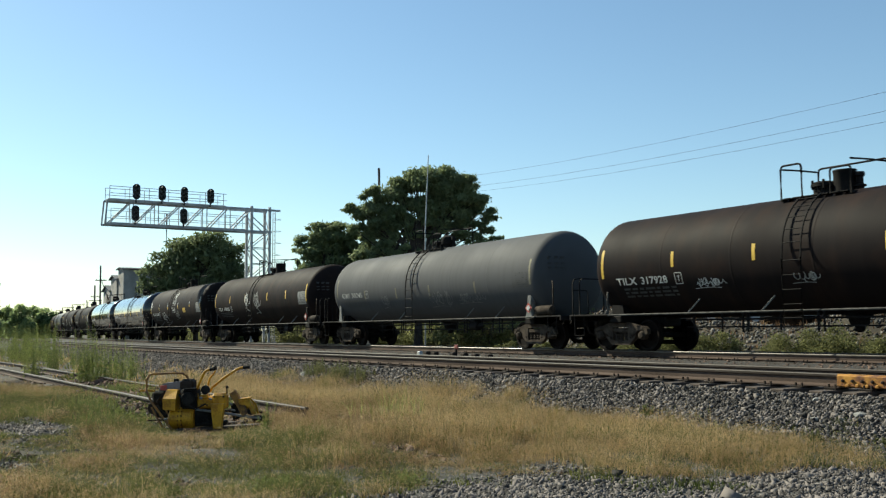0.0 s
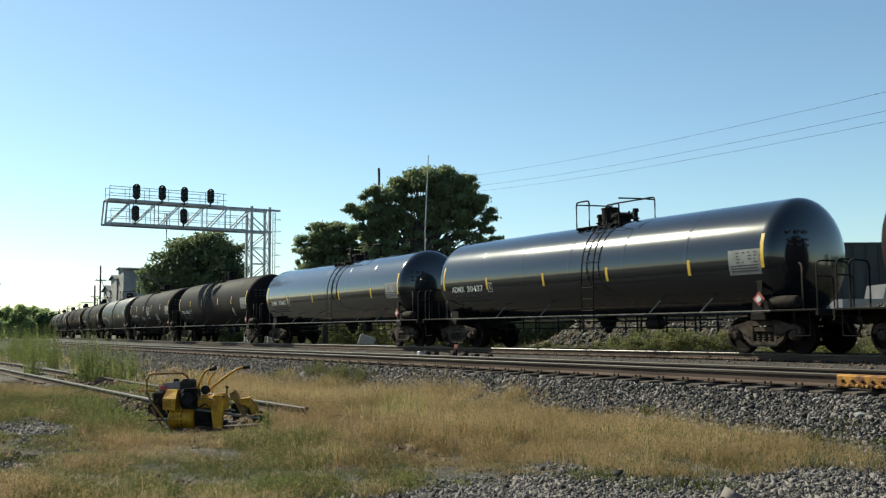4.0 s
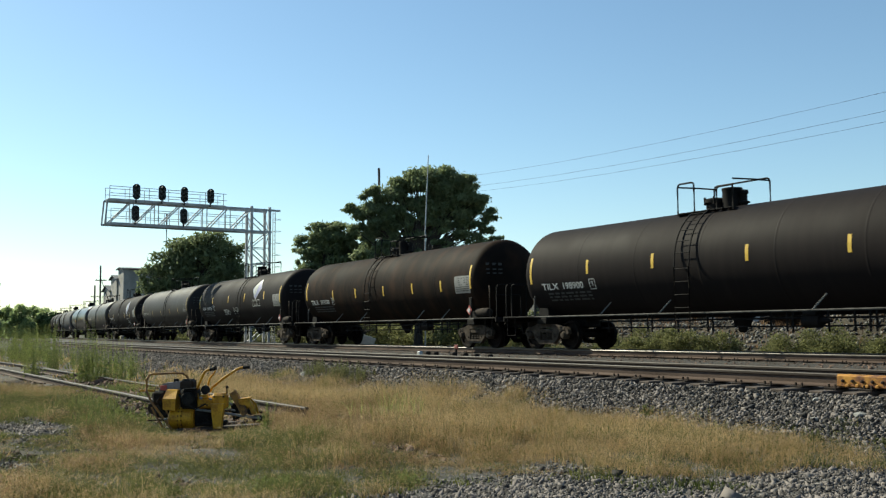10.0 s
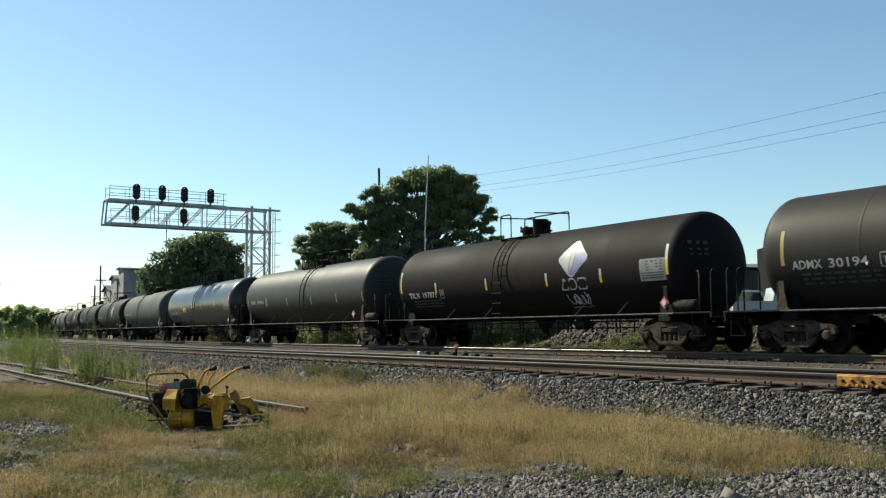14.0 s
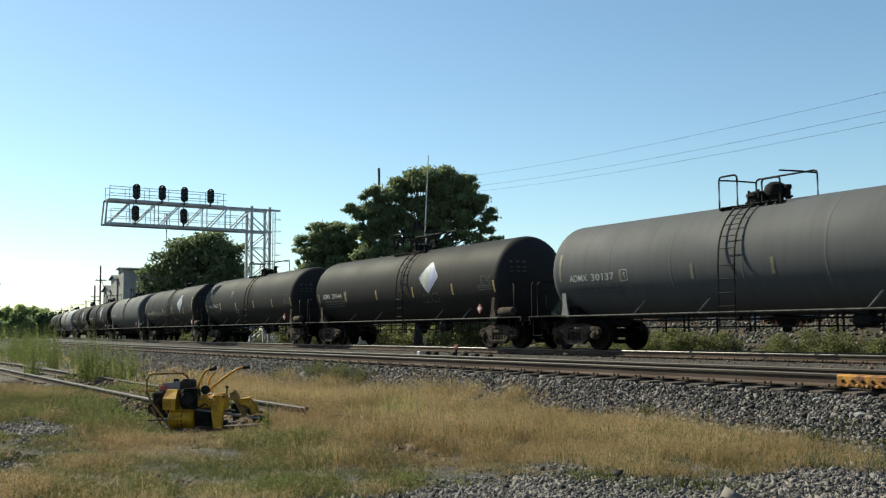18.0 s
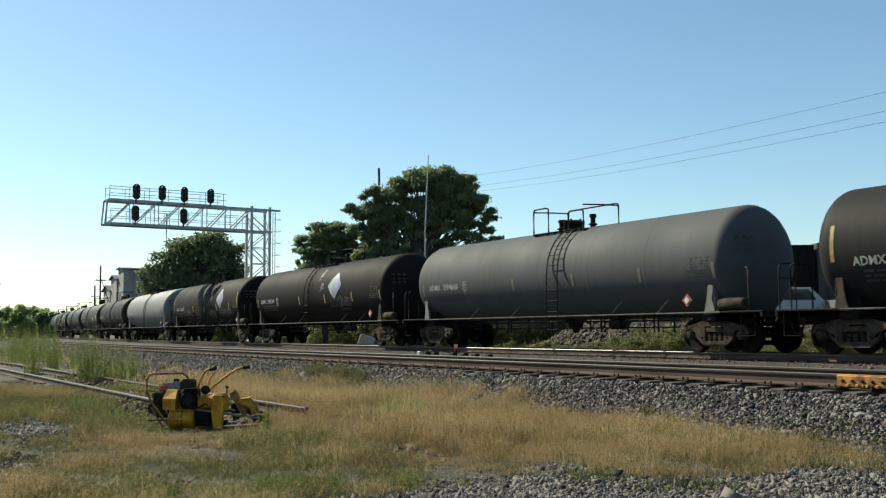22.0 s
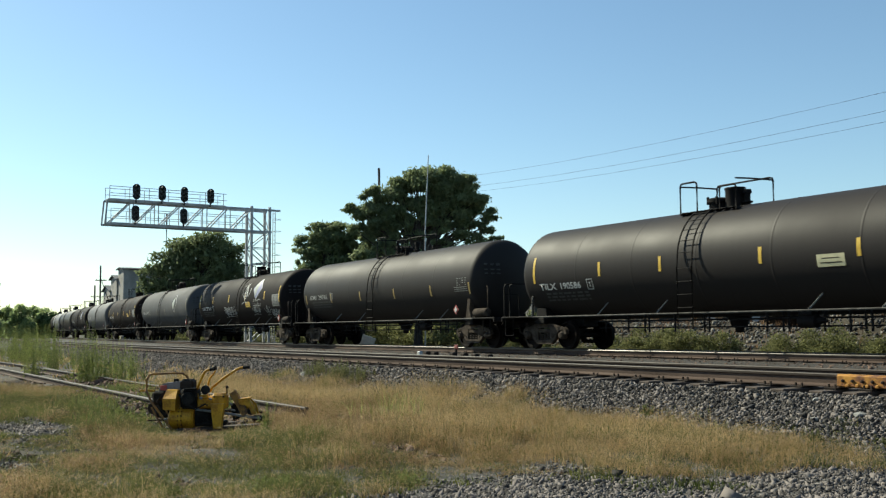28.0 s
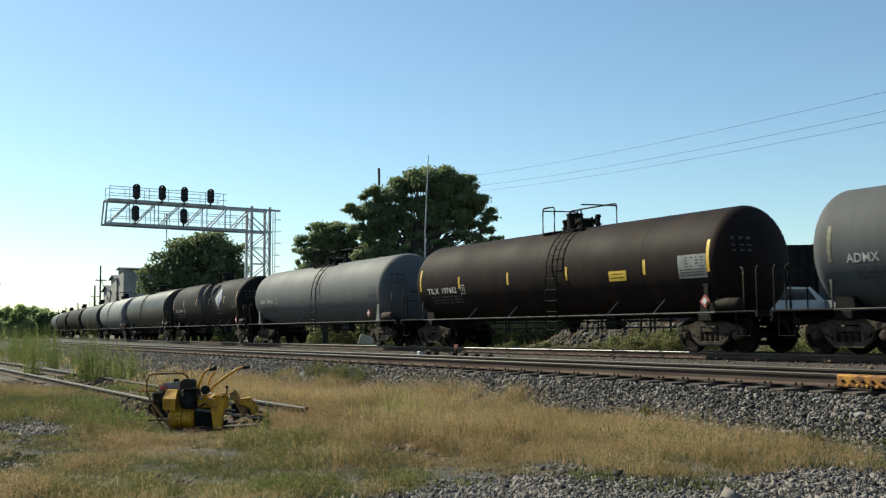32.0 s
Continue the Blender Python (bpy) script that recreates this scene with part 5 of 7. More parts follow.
def bits(name, xs, ys, zs, length, width, material, label, seed):
    """Short stems, seed heads and leaf ends lying every way."""
    g = np.random.default_rng(seed)
    n = len(xs)
    d = g.normal(size=(n, 3))
    d[:, 2] = np.abs(d[:, 2]) * 0.9 + 0.1
    d /= np.linalg.norm(d, axis=1)[:, None]
    s_ = np.cross(d, g.normal(size=(n, 3)))
    s_ /= np.linalg.norm(s_, axis=1)[:, None] + 1e-9
    ln, wd = length * g.uniform(0.5, 1.5, (n, 1)), width * g.uniform(0.5, 1.3, (n, 1))
    p = np.stack([xs, ys, zs], -1)
    me = fast_mesh(name, np.stack([p - s_ * wd / 2, p + s_ * wd / 2, p + d * ln], 1).reshape(-1, 3), np.arange(3 * n).reshape(-1, 3))
    me.materials.append(material)
    return tagged(new(name, me), label, "grass", kind="stuff")


def blob(x, y, cx, cy, rx, ry):
    return np.clip(1.3 - np.hypot((x - cx) / rx, (y - cy) / ry), 0, 1)


def grow(tufts, per, r0, r1, power, seed, width, spread, loose):
    """Tufts of grass: each leans outwards and has a height and kind of its own."""
    x, y, g = wedge(tufts, r0, r1, power, seed)
    d = main_y(x) - y
    top = np.interp(x, TOP_X, TOP_Y) + 0.3 * wave(x, y, 1.8, 22)
    free = (g.random(tufts) > stone_share(x, y) * 1.04 - 0.012) & (d > NEAR_OFF + 2.3 + 0.25 * wave(x, y, 2.0, 9)) & ((y < top) | (g.random(tufts) < 0.06))
    free &= ~((np.abs(y - SIDE_Y + 0.1) < 0.5) & (x < -18) & (g.random(tufts) < 0.6))
    free &= (wave(x, y, 3.2, 19) + 0.6 * wave(x, y, 7.0, 20) > -0.45) | (g.random(tufts) < 0.12)
    x, y, top = x[free], y[free], top[free]
    k = len(x)
    band = np.clip((y - 6.0) / 1.2, 0, 1)                      # straw stands along the ballast
    front = np.clip((6.0 - y) / 0.8, 0, 1) * np.clip((-x - 7.5) / 1.5, 0, 1)
    green = 0.12 + 0.40 * wave(x, y, 0.9, 12) + 0.30 * wave(x, y, 2.6, 13) - 0.30 * band + 0.54 * front
    green = green + sum(w * blob(x, y, cx, cy, rx, ry) for cx, cy, rx, ry, w in GREEN_SPOTS) - 0.75 * sum(blob(x, y, *q) for q in TAN_SPOTS)
    edge = np.clip(1 - np.abs(x - np.interp(y, EDGE_Y, EDGE_X) + 0.35) / 0.5, 0, 1)
    green = np.maximum(green, 0.6 * edge * np.clip(0.7 + wave(x, y, 1.4, 33), 0, 1))
    behind = np.clip((-x - 21.0) / 5.0, 0, 1) * np.clip((8.5 - y) / 2, 0, 1)
    green = np.maximum(green, 0.45 * behind)
    green = np.where(y > top, 0.8, np.clip(green, 0.04, 0.9))
    russet = np.clip(0.10 + 0.30 * wave(x, y, 0.7, 15) - 0.30 * band, 0, 0.3) + 0.42 * front + 0.8 * sum(blob(x, y, *q) for q in RUSSET_SPOTS)
    bare = np.clip(sum(blob(x, y, *q) for q in BARE_SPOTS), 0, 1)
    russet = np.clip(russet, 0, 0.9)
    u = g.random(k)
    kind = np.where(u < green, 1, np.where(u < green + russet * (1 - green), 2, 0))
    low = (0.55 + 0.45 * np.clip((-x - 6.5) / 4, 0, 1)) * np.clip(0.8 + 0.6 * wave(x, y, 1.1, 17) + 0.45 * wave(x, y, 3.5, 18), 0.2, 1.6) * g.uniform(0.55, 1.35, k)
    calm = np.clip(np.hypot((x + 13.9) / 1.7, (y - 4.7) / 0.95) - 0.4, 0.3, 1)
    rails = 1 - 0.72 * np.clip((-x - 13.8) / 1.0, 0, 1) * np.clip(1.9 - 1.3 * np.abs(y - 5.2), 0, 1)
    low = low * (1 - 0.34 * front) * calm * rails * np.where(y > top, 0.5, 1) * (1 - 0.8 * bare) * (1 - 0.85 * np.clip(1.6 * blob(x, y, -13.1, 2.25, 2.3, 0.65), 0, 1))
    held = g.random(k) > 0.6 * bare
    x, y, low, kind = x[held], y[held], low[held], kind[held]
    X, Y, LOW, KIND = (np.repeat(q, per) for q in (x, y, low, kind))
    n = len(X)
    comb = 2.2 * wave(X, Y, 1.3, 45) + 1.2 * wave(X, Y, 4.0, 46) - 0.4
    az, rr = g.uniform(0, 2 * np.pi, n), spread * np.sqrt(g.random(n)) * (0.6 + 0.4 * LOW)
    LOW = LOW * (1.15 - 0.6 * (rr / spread) ** 2)
    mixed = g.random(n)
    KIND = np.where((KIND == 0) & (mixed < 0.24), 1, np.where((KIND == 1) & (mixed < 0.08), 0, np.where((KIND == 2) & (mixed < 0.35), np.where(mixed < 0.18, 1, 0), KIND)))
    X, Y = X + rr * np.cos(az), Y + rr * np.sin(az)
    Z = bed_height(X, Y)
    for q, (nm, mat, hh, wd, lb) in enumerate((("dry_grass", STRAW, 0.32, 1.0, "dry straw-yellow grass on the lot"), ("green_grass", GREEN, 0.27, 1.4, "green grass and weeds on the lot"), ("russet_weeds", RUSSET, 0.33, 1.0, "reddish-brown dried weeds"))):
        m = KIND == q
        blades(nm, X[m], Y[m], Z[m], hh * LOW[m], width * wd, mat, lb, seed + q, 0.95, np.where(g.random(m.sum()) < 0.6, comb[m], az[m]))
        if loose:
            xx, yy, zz, lo = (np.repeat(v[m], loose) for v in (X, Y, Z, LOW))
            k2 = len(xx)
            zz = zz + hh * lo * g.uniform(0.35, 1.0, k2)
            bits(nm + "_heads", xx + g.normal(0, 0.06, k2), yy + g.normal(0, 0.06, k2), zz, 0.045, width * wd * 0.8, mat, lb, seed + 10 + q)


grow(17500, 42, 6.0, 26.0, 0.85, 31, 0.0040, 0.20, 2)
grow(7000, 12, 24.0, 75.0, 1.0, 41, 0.020, 0.22, 0)


def tall_weeds(name, spots, n, height, spread, seed, label, mat=None, lean=0.10, rep=46, leaf=0.13):
    """Clumps of tall stalks, each a plume of narrow leaves that shorten towards its tip."""
    g = np.random.default_rng(seed)
    xs, ys, hs = [], [], []
    for x, y, w, h in spots:
        k = max(3, int(n * w))
        xs.append(x + g.normal(0, spread * w, k))
        ys.append(y + g.normal(0, spread * w * 0.7, k))
        hs.append(h * g.uniform(0.45, 1.15, k))
    xs, ys, hs = np.concatenate(xs), np.concatenate(ys), np.concatenate(hs) * height
    zs = bed_height(xs, ys)
    m = len(xs)
    az, tilt = g.uniform(0, 2 * np.pi, m), np.abs(g.normal(0, lean, m))
    dx, dy = np.cos(az) * tilt, np.sin(az) * tilt
    base, tip = np.stack([xs, ys, zs - 0.03], -1), np.stack([xs + dx * hs, ys + dy * hs, zs + hs], -1)
    wide = np.array([0.007, 0.0, 0.0]), np.array([-0.0035, 0.006, 0.0]), np.array([-0.0035, -0.006, 0.0])
    v = np.stack([base + w for w in wide] + [tip + 0.3 * w for w in wide], 1)
    f = (np.array([(0, 1, 4), (0, 4, 3), (1, 2, 5), (1, 5, 4), (2, 0, 3), (2, 3, 5)])[None] + (6 * np.arange(m))[:, None, None]).reshape(-1, 3)
    me = fast_mesh(name, v.reshape(-1, 3), f)
    me.materials.append(mat or WEED)
    stalk = tagged(new(name, me), label, "grass", kind="stuff")
    u = np.tile((np.arange(rep) + 0.5) / rep, m) ** 0.9
    lx, ly, lz, lh, ldx, ldy = (np.repeat(q, rep) for q in (xs, ys, zs, hs, dx, dy))
    u = 0.06 + 0.94 * u
    k = len(u)
    a2 = g.uniform(0, 2 * np.pi, k)
    ln = leaf * (1.15 - 0.75 * u) * g.uniform(0.6, 1.3, k) * np.clip(lh / height + 0.3, 0.5, 1.2)
    p = np.stack([lx + ldx * lh * u, ly + ldy * lh * u, lz + lh * u], -1)
    d = np.stack([np.cos(a2), np.sin(a2), g.uniform(0.1, 1.1, k)], -1)
    d /= np.linalg.norm(d, axis=1)[:, None]
    sd = np.stack([-np.sin(a2), np.cos(a2), g.normal(0, 0.3, k)], -1) * (0.09 * ln + 0.003)[:, None]
    q = p + d * ln[:, None] * 0.5
    end = p + d * ln[:, None] - np.array([0, 0, 0.25]) * ln[:, None]
    v = np.stack([p, q + sd, end, q - sd], 1)
    f = (np.array([(0, 1, 2), (0, 2, 3)])[None] + (4 * np.arange(k))[:, None, None]).reshape(-1, 3)
    me = fast_mesh(name + "_leaves", v.reshape(-1, 3), f)
    me.materials.append(mat or WEED)
    tagged(new(name + "_leaves", me), label, "grass", kind="stuff")
    return stalk


tall_weeds("tall_weeds", [(-31.6, 5.3, 0.8, 1.15), (-36.5, 6.8, 0.6, 1.2), (-26.9, 5.8, 0.7, 1.1), (-27.4, 6.1, 0.7, 1.0), (-28.8, 6.8, 0.9, 0.95), (-30.0, 7.4, 1.0, 0.75), (-27.3, 7.1, 0.7, 0.65), (-25.8, 6.5, 0.4, 0.6), (-50.6, 7.5, 2.0, 1.15), (-48.1, 7.7, 2.0, 1.2), (-60.9, 8.6, 2.4, 1.3), (-59.5, 10.0, 2.0, 1.3), (-49.2, 8.9, 1.8, 1.2), (-44.0, 7.2, 1.4, 1.0), (-40.4, 8.1, 1.4, 0.8), (-52.0, 6.0, 2.0, 1.2), (-34.0, 7.6, 1.0, 0.6)], 30, 1.34, 0.36, 71, "tall green weeds growing over the siding", None, 0.06, 46, 0.105)
tall_weeds("shoulder_weeds", [(-22.3, 10.35, 0.55, 0.40), (-21.0, 10.4, 0.6, 0.42), (-19.9, 10.35, 0.5, 0.36), (-8.2, 9.3, 0.15, 0.2), (-6.9, 9.3, 0.2, 0.18), (-10.1, 9.9, 0.15, 0.2), (-9.3, 9.6, 0.1, 0.2), (-6.2, 9.6, 0.1, 0.2)], 110, 0.85, 0.42, 81, "low green weeds beside the ballast", leafy("dusty_weeds", (0.085, 0.092, 0.036), (0.175, 0.175, 0.075), 0.8, 0.5), 0.3, 24, 0.12)
tall_weeds("lot_weeds", [(-19.5, 5.8, 1.2, 0.22), (-22.5, 5.6, 1.2, 0.25), (-16.5, 5.9, 0.7, 0.2), (-17.0, 3.9, 0.8, 0.32), (-15.4, 3.9, 0.8, 0.30), (-14.6, 3.3, 0.5, 0.26), (-12.75, 5.2, 0.12, 0.5), (-8.6, 2.5, 0.3, 0.14), (-8.2, 3.5, 0.4, 0.14), (-7.8, 4.6, 0.25, 0.14)], 110, 0.9, 0.42, 83, "low green weeds on the lot", None, 0.35, 20, 0.10)
_g = np.random.default_rng(84)
_gx, _gy = -13.0 + _g.normal(0, 0.35, 90), 7.4 + _g.normal(0, 0.25, 90)
blades("tall_grass", _gx, _gy, bed_height(_gx, _gy), 0.62, 0.012, leafy("fresh_grass", (0.17, 0.19, 0.055), (0.32, 0.33, 0.12), 0.8, 0.5), "tall fresh green grass stems on the lot", 87, 0.35)
_g = np.random.default_rng(85)
_gx, _gy = [], []
for _x, _y, _k in ((-6.81, 6.13, 260), (-6.75, 5.84, 160), (-6.05, 6.0, 120), (-6.0, 6.4, 300), (-5.75, 6.4, 140), (-7.6, 3.65, 320), (-7.9, 3.45, 320), (-7.6, 4.3, 160), (-8.5, 3.0, 340), (-8.9, 1.95, 340), (-7.5, 5.0, 140), (-8.2, 3.9, 240), (-6.5, 9.5, 120), (-7.7, 9.7, 120), (-9.2, 10.0, 140), (-5.7, 9.3, 100)):
    _gx.append(_x + _g.normal(0, 0.17, _k))
    _gy.append(_y + _g.normal(0, 0.13, _k))
_gx, _gy = np.concatenate(_gx), np.concatenate(_gy)
blades("gravel_weeds", _gx, _gy, bed_height(_gx, _gy), 0.11, 0.012, GREEN, "low green weeds in the gravel edge", 86, 0.9)
BANK_WEED = leafy("bank_weeds", (0.066, 0.073, 0.028), (0.15, 0.148, 0.062), 0.5, 0.4)
tall_weeds("bank_weeds", [(-33, 25.6, 1.0, 0.8), (-29.5, 25.8, 1.2, 0.9), (-26.5, 25.9, 1.2, 0.9), (-24.5, 26.3, 1.2, 1.0), (-18.6, 26.0, 1.1, 1.1), (-16.8, 26.6, 1.2, 0.9), (-14.8, 26.3, 1.4, 1.1), (-12.8, 26.6, 1.5, 1.2), (-38, 25.5, 1.2, 0.6), (-44, 26, 1.5, 0.5), (-50, 26, 1.5, 0.6), (-58, 27, 1.6, 0.7)], 130, 0.62, 0.8, 91, "green weeds beside the far track", BANK_WEED, 0.25, 22, 0.17)
RUBBLE = surface("bank_rubble", (0.024, 0.0225, 0.020), (0.135, 0.128, 0.115), scale=1.5, rough=0.9, bump=0.25, island=1.0, third=(0.065, 0.061, 0.055), fine=20)
_g = np.random.default_rng(14)
_s, _d = -75 * _g.random(9000) + 4, -3.6 - 9.0 * _g.random(9000)
_x, _y = along(_s, _d)
blades("bank_grass", _x, _y, bed_height(_x, _y), 0.32, 0.02, RUSSET, "dry grass behind the far track", 15)
_s, _d = -42 * _g.random(9000) + 3, -5.2 - 5.0 * _g.random(9000)
_x, _y = along(_s, _d)
stones("bank_rubble", _x, _y, bed_height(_x, _y) + 0.02, 0.06, "grey rubble on the bank behind the tracks", RUBBLE, seed=16)


# ---- trees ----
BARK = surface("bark", (0.028, 0.022, 0.018), (0.07, 0.056, 0.044), scale=5, rough=0.95, bump=0.8, stretch=(3, 3, 0.6))


def leaves(name, clumps, n, size, seed):
    """Leaf sprays: long folded leaves that droop over the outside of each clump."""
    g = np.random.default_rng(seed)
    c = np.array(clumps)
    vol = c[:, 3] * c[:, 4] * c[:, 5]
    pick = g.choice(len(c), n, p=vol ** 0.7 / (vol ** 0.7).sum())
    u = g.normal(size=(n, 3))
    u[:, 2] += 0.25
    u /= np.linalg.norm(u, axis=1)[:, None]
    r = g.random(n)[:, None] ** 0.4
    loose = np.where(g.random((n, 1)) < 0.14, 1.45, 1.0)
    p = c[pick, :3] + u * r * c[pick, 3:] * loose * (1 + 0.10 * g.normal(size=(n, 1)))
    face = u * 0.55 + g.normal(0, 0.62, (n, 3)) + np.array([0, 0, 0.15])
    face /= np.linalg.norm(face, axis=1)[:, None]
    out = u * 0.5 + g.normal(0, 0.55, (n, 3)) + np.array([0, 0, -0.45])
    out -= face * (out * face).sum(1)[:, None]
    out /= np.linalg.norm(out, axis=1)[:, None] + 1e-9
    side_ = np.cross(out, face)
    L, W = size * g.uniform(0.7, 1.7, (n, 1)), size * g.uniform(0.14, 0.28, (n, 1))
    a, b = p - out * L * 0.5, p + out * L * 0.5 - face * L * 0.12
    m1, m2 = p + side_ * W - face * W * 0.25, p - side_ * W - face * W * 0.25
    v = np.stack([a, m1, b, m2], 1)
    f = (np.array([(0, 1, 2), (0, 2, 3)])[None] + (4 * np.arange(n))[:, None, None]).reshape(-1, 3)
    return fast_mesh(name, v.reshape(-1, 3), f)


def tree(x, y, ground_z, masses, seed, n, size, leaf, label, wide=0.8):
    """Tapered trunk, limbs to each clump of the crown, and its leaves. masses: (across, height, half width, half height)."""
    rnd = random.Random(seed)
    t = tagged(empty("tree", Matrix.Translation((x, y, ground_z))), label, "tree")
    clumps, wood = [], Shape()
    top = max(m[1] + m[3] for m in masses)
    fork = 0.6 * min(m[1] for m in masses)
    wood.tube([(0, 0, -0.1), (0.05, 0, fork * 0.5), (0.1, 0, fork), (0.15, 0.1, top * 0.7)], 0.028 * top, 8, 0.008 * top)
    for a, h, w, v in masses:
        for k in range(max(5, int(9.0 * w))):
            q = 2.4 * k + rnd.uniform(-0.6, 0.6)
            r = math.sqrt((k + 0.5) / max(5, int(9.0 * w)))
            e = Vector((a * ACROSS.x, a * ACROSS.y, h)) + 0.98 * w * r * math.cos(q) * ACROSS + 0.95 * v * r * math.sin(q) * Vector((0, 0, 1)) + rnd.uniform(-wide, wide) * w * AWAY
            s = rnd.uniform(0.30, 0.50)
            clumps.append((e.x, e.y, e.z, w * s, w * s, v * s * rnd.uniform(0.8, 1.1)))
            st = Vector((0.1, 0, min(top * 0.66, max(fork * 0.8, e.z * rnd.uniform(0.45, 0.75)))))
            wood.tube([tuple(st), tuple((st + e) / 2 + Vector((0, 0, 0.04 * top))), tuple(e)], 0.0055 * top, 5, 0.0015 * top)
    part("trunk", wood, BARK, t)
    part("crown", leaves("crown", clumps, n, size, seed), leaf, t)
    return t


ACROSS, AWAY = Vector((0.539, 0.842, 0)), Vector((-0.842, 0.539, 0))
LEAF_A = leafy("leaf_green", (0.150, 0.185, 0.098), (0.235, 0.272, 0.138), 0.35, 0.5, 0.3)
# leaf green lightened to put distance haze into the far trees
HAZE_LEAF = leafy("leaf_hazed", (0.19, 0.25, 0.11), (0.36, 0.42, 0.20), 0.2, 0.6)
BUSH = leafy("leaf_bush", (0.098, 0.106, 0.043), (0.185, 0.185, 0.080), 0.5, 0.6)
LEAF_B = leafy("leaf_olive", (0.132, 0.162, 0.084), (0.21, 0.243, 0.120), 0.35, 0.5, 0.3)
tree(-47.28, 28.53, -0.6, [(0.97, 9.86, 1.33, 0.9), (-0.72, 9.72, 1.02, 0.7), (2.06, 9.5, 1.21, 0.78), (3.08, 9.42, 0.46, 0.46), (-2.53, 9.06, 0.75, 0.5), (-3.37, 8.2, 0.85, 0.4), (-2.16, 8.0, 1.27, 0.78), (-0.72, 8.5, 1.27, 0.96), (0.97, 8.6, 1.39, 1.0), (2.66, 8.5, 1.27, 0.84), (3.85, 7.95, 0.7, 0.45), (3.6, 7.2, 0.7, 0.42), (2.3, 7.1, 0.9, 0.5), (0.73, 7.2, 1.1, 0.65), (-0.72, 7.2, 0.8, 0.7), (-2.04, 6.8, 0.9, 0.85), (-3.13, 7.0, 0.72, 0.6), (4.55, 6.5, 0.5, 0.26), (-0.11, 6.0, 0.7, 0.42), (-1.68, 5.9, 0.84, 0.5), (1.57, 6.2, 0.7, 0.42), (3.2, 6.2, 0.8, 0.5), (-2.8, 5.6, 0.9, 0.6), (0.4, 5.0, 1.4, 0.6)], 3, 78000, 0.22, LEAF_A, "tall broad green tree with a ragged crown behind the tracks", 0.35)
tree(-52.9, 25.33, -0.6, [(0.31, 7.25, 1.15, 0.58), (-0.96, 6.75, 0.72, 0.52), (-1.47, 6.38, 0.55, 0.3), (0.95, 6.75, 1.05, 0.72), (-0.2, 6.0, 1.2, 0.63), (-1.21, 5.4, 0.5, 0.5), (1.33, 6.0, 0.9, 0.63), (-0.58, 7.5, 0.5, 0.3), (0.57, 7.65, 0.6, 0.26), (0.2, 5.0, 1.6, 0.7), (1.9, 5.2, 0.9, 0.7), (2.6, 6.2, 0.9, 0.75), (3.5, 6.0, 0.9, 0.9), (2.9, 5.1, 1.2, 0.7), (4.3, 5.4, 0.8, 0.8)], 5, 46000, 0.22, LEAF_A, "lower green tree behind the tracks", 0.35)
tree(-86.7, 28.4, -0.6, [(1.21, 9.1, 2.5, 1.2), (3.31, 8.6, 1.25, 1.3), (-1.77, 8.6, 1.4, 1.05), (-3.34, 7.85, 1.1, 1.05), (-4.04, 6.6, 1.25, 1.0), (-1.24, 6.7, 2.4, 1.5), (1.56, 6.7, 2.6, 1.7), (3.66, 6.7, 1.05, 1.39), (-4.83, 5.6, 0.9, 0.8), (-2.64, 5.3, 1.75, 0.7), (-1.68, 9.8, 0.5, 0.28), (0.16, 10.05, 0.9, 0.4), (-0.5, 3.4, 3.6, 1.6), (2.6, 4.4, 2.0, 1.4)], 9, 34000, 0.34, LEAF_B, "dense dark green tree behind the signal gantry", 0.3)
_rnd = random.Random(17)
for _k in range(8):
    _a = -9.0 + 1.85 * _k
    tree(-184.3 + _a * 0.539 + _rnd.uniform(-4, 4), 28.5 + _a * 0.842 + _rnd.uniform(-2, 2), -0.6, [(0.0, 4.3 + _rnd.uniform(-0.4, 0.4), 1.7, 1.3), (-1.2, 2.4, 1.7, 1.6), (1.0, 2.2, 1.5, 1.6), (0, 1.0, 2.0, 1.2)], 40 + _k, 5200, 0.55, HAZE_LEAF, "bushy dark green tree at the far end of the line")
tree(-165.0, 21.0, -0.6, [(0, 8.6, 1.2, 1.2), (-0.6, 6.8, 1.3, 1.2), (0.4, 5.2, 1.2, 1.2), (-0.2, 3.4, 1.6, 1.4)], 60, 3000, 0.55, LEAF_A, "slender tree above the far bushes")
for _k in range(24):
    _s = -40.0 - 6.2 * _k
    _x, _y, _ = line(_s, -7.5 - _rnd.uniform(0, 6))
    _h = _rnd.uniform(0.8, 1.5)
    tree(_x, _y, -0.6, [(0, 1.2 * _h, 1.9, 0.8 * _h), (-1.3, 0.8 * _h, 1.7, 0.7 * _h), (1.4, 0.7 * _h, 1.7, 0.7 * _h)], 120 + _k, 2600, 0.22, BUSH, "low scrubby bush beside the far track")
for _k in range(12):
    _x, _y, _ = line(-41.0 - 3.4 * _k, -10.0 - _rnd.uniform(0, 2))
    _h = _rnd.uniform(0.9, 1.3)
    tree(_x, _y, -0.6, [(0, 1.5 * _h, 1.9, 0.9 * _h), (-1.3, 0.9 * _h, 1.8, 0.9 * _h), (1.4, 0.8 * _h, 1.8, 0.9 * _h)], 150 + _k, 3000, 0.22, BUSH, "scrubby green bush at the foot of the trees")
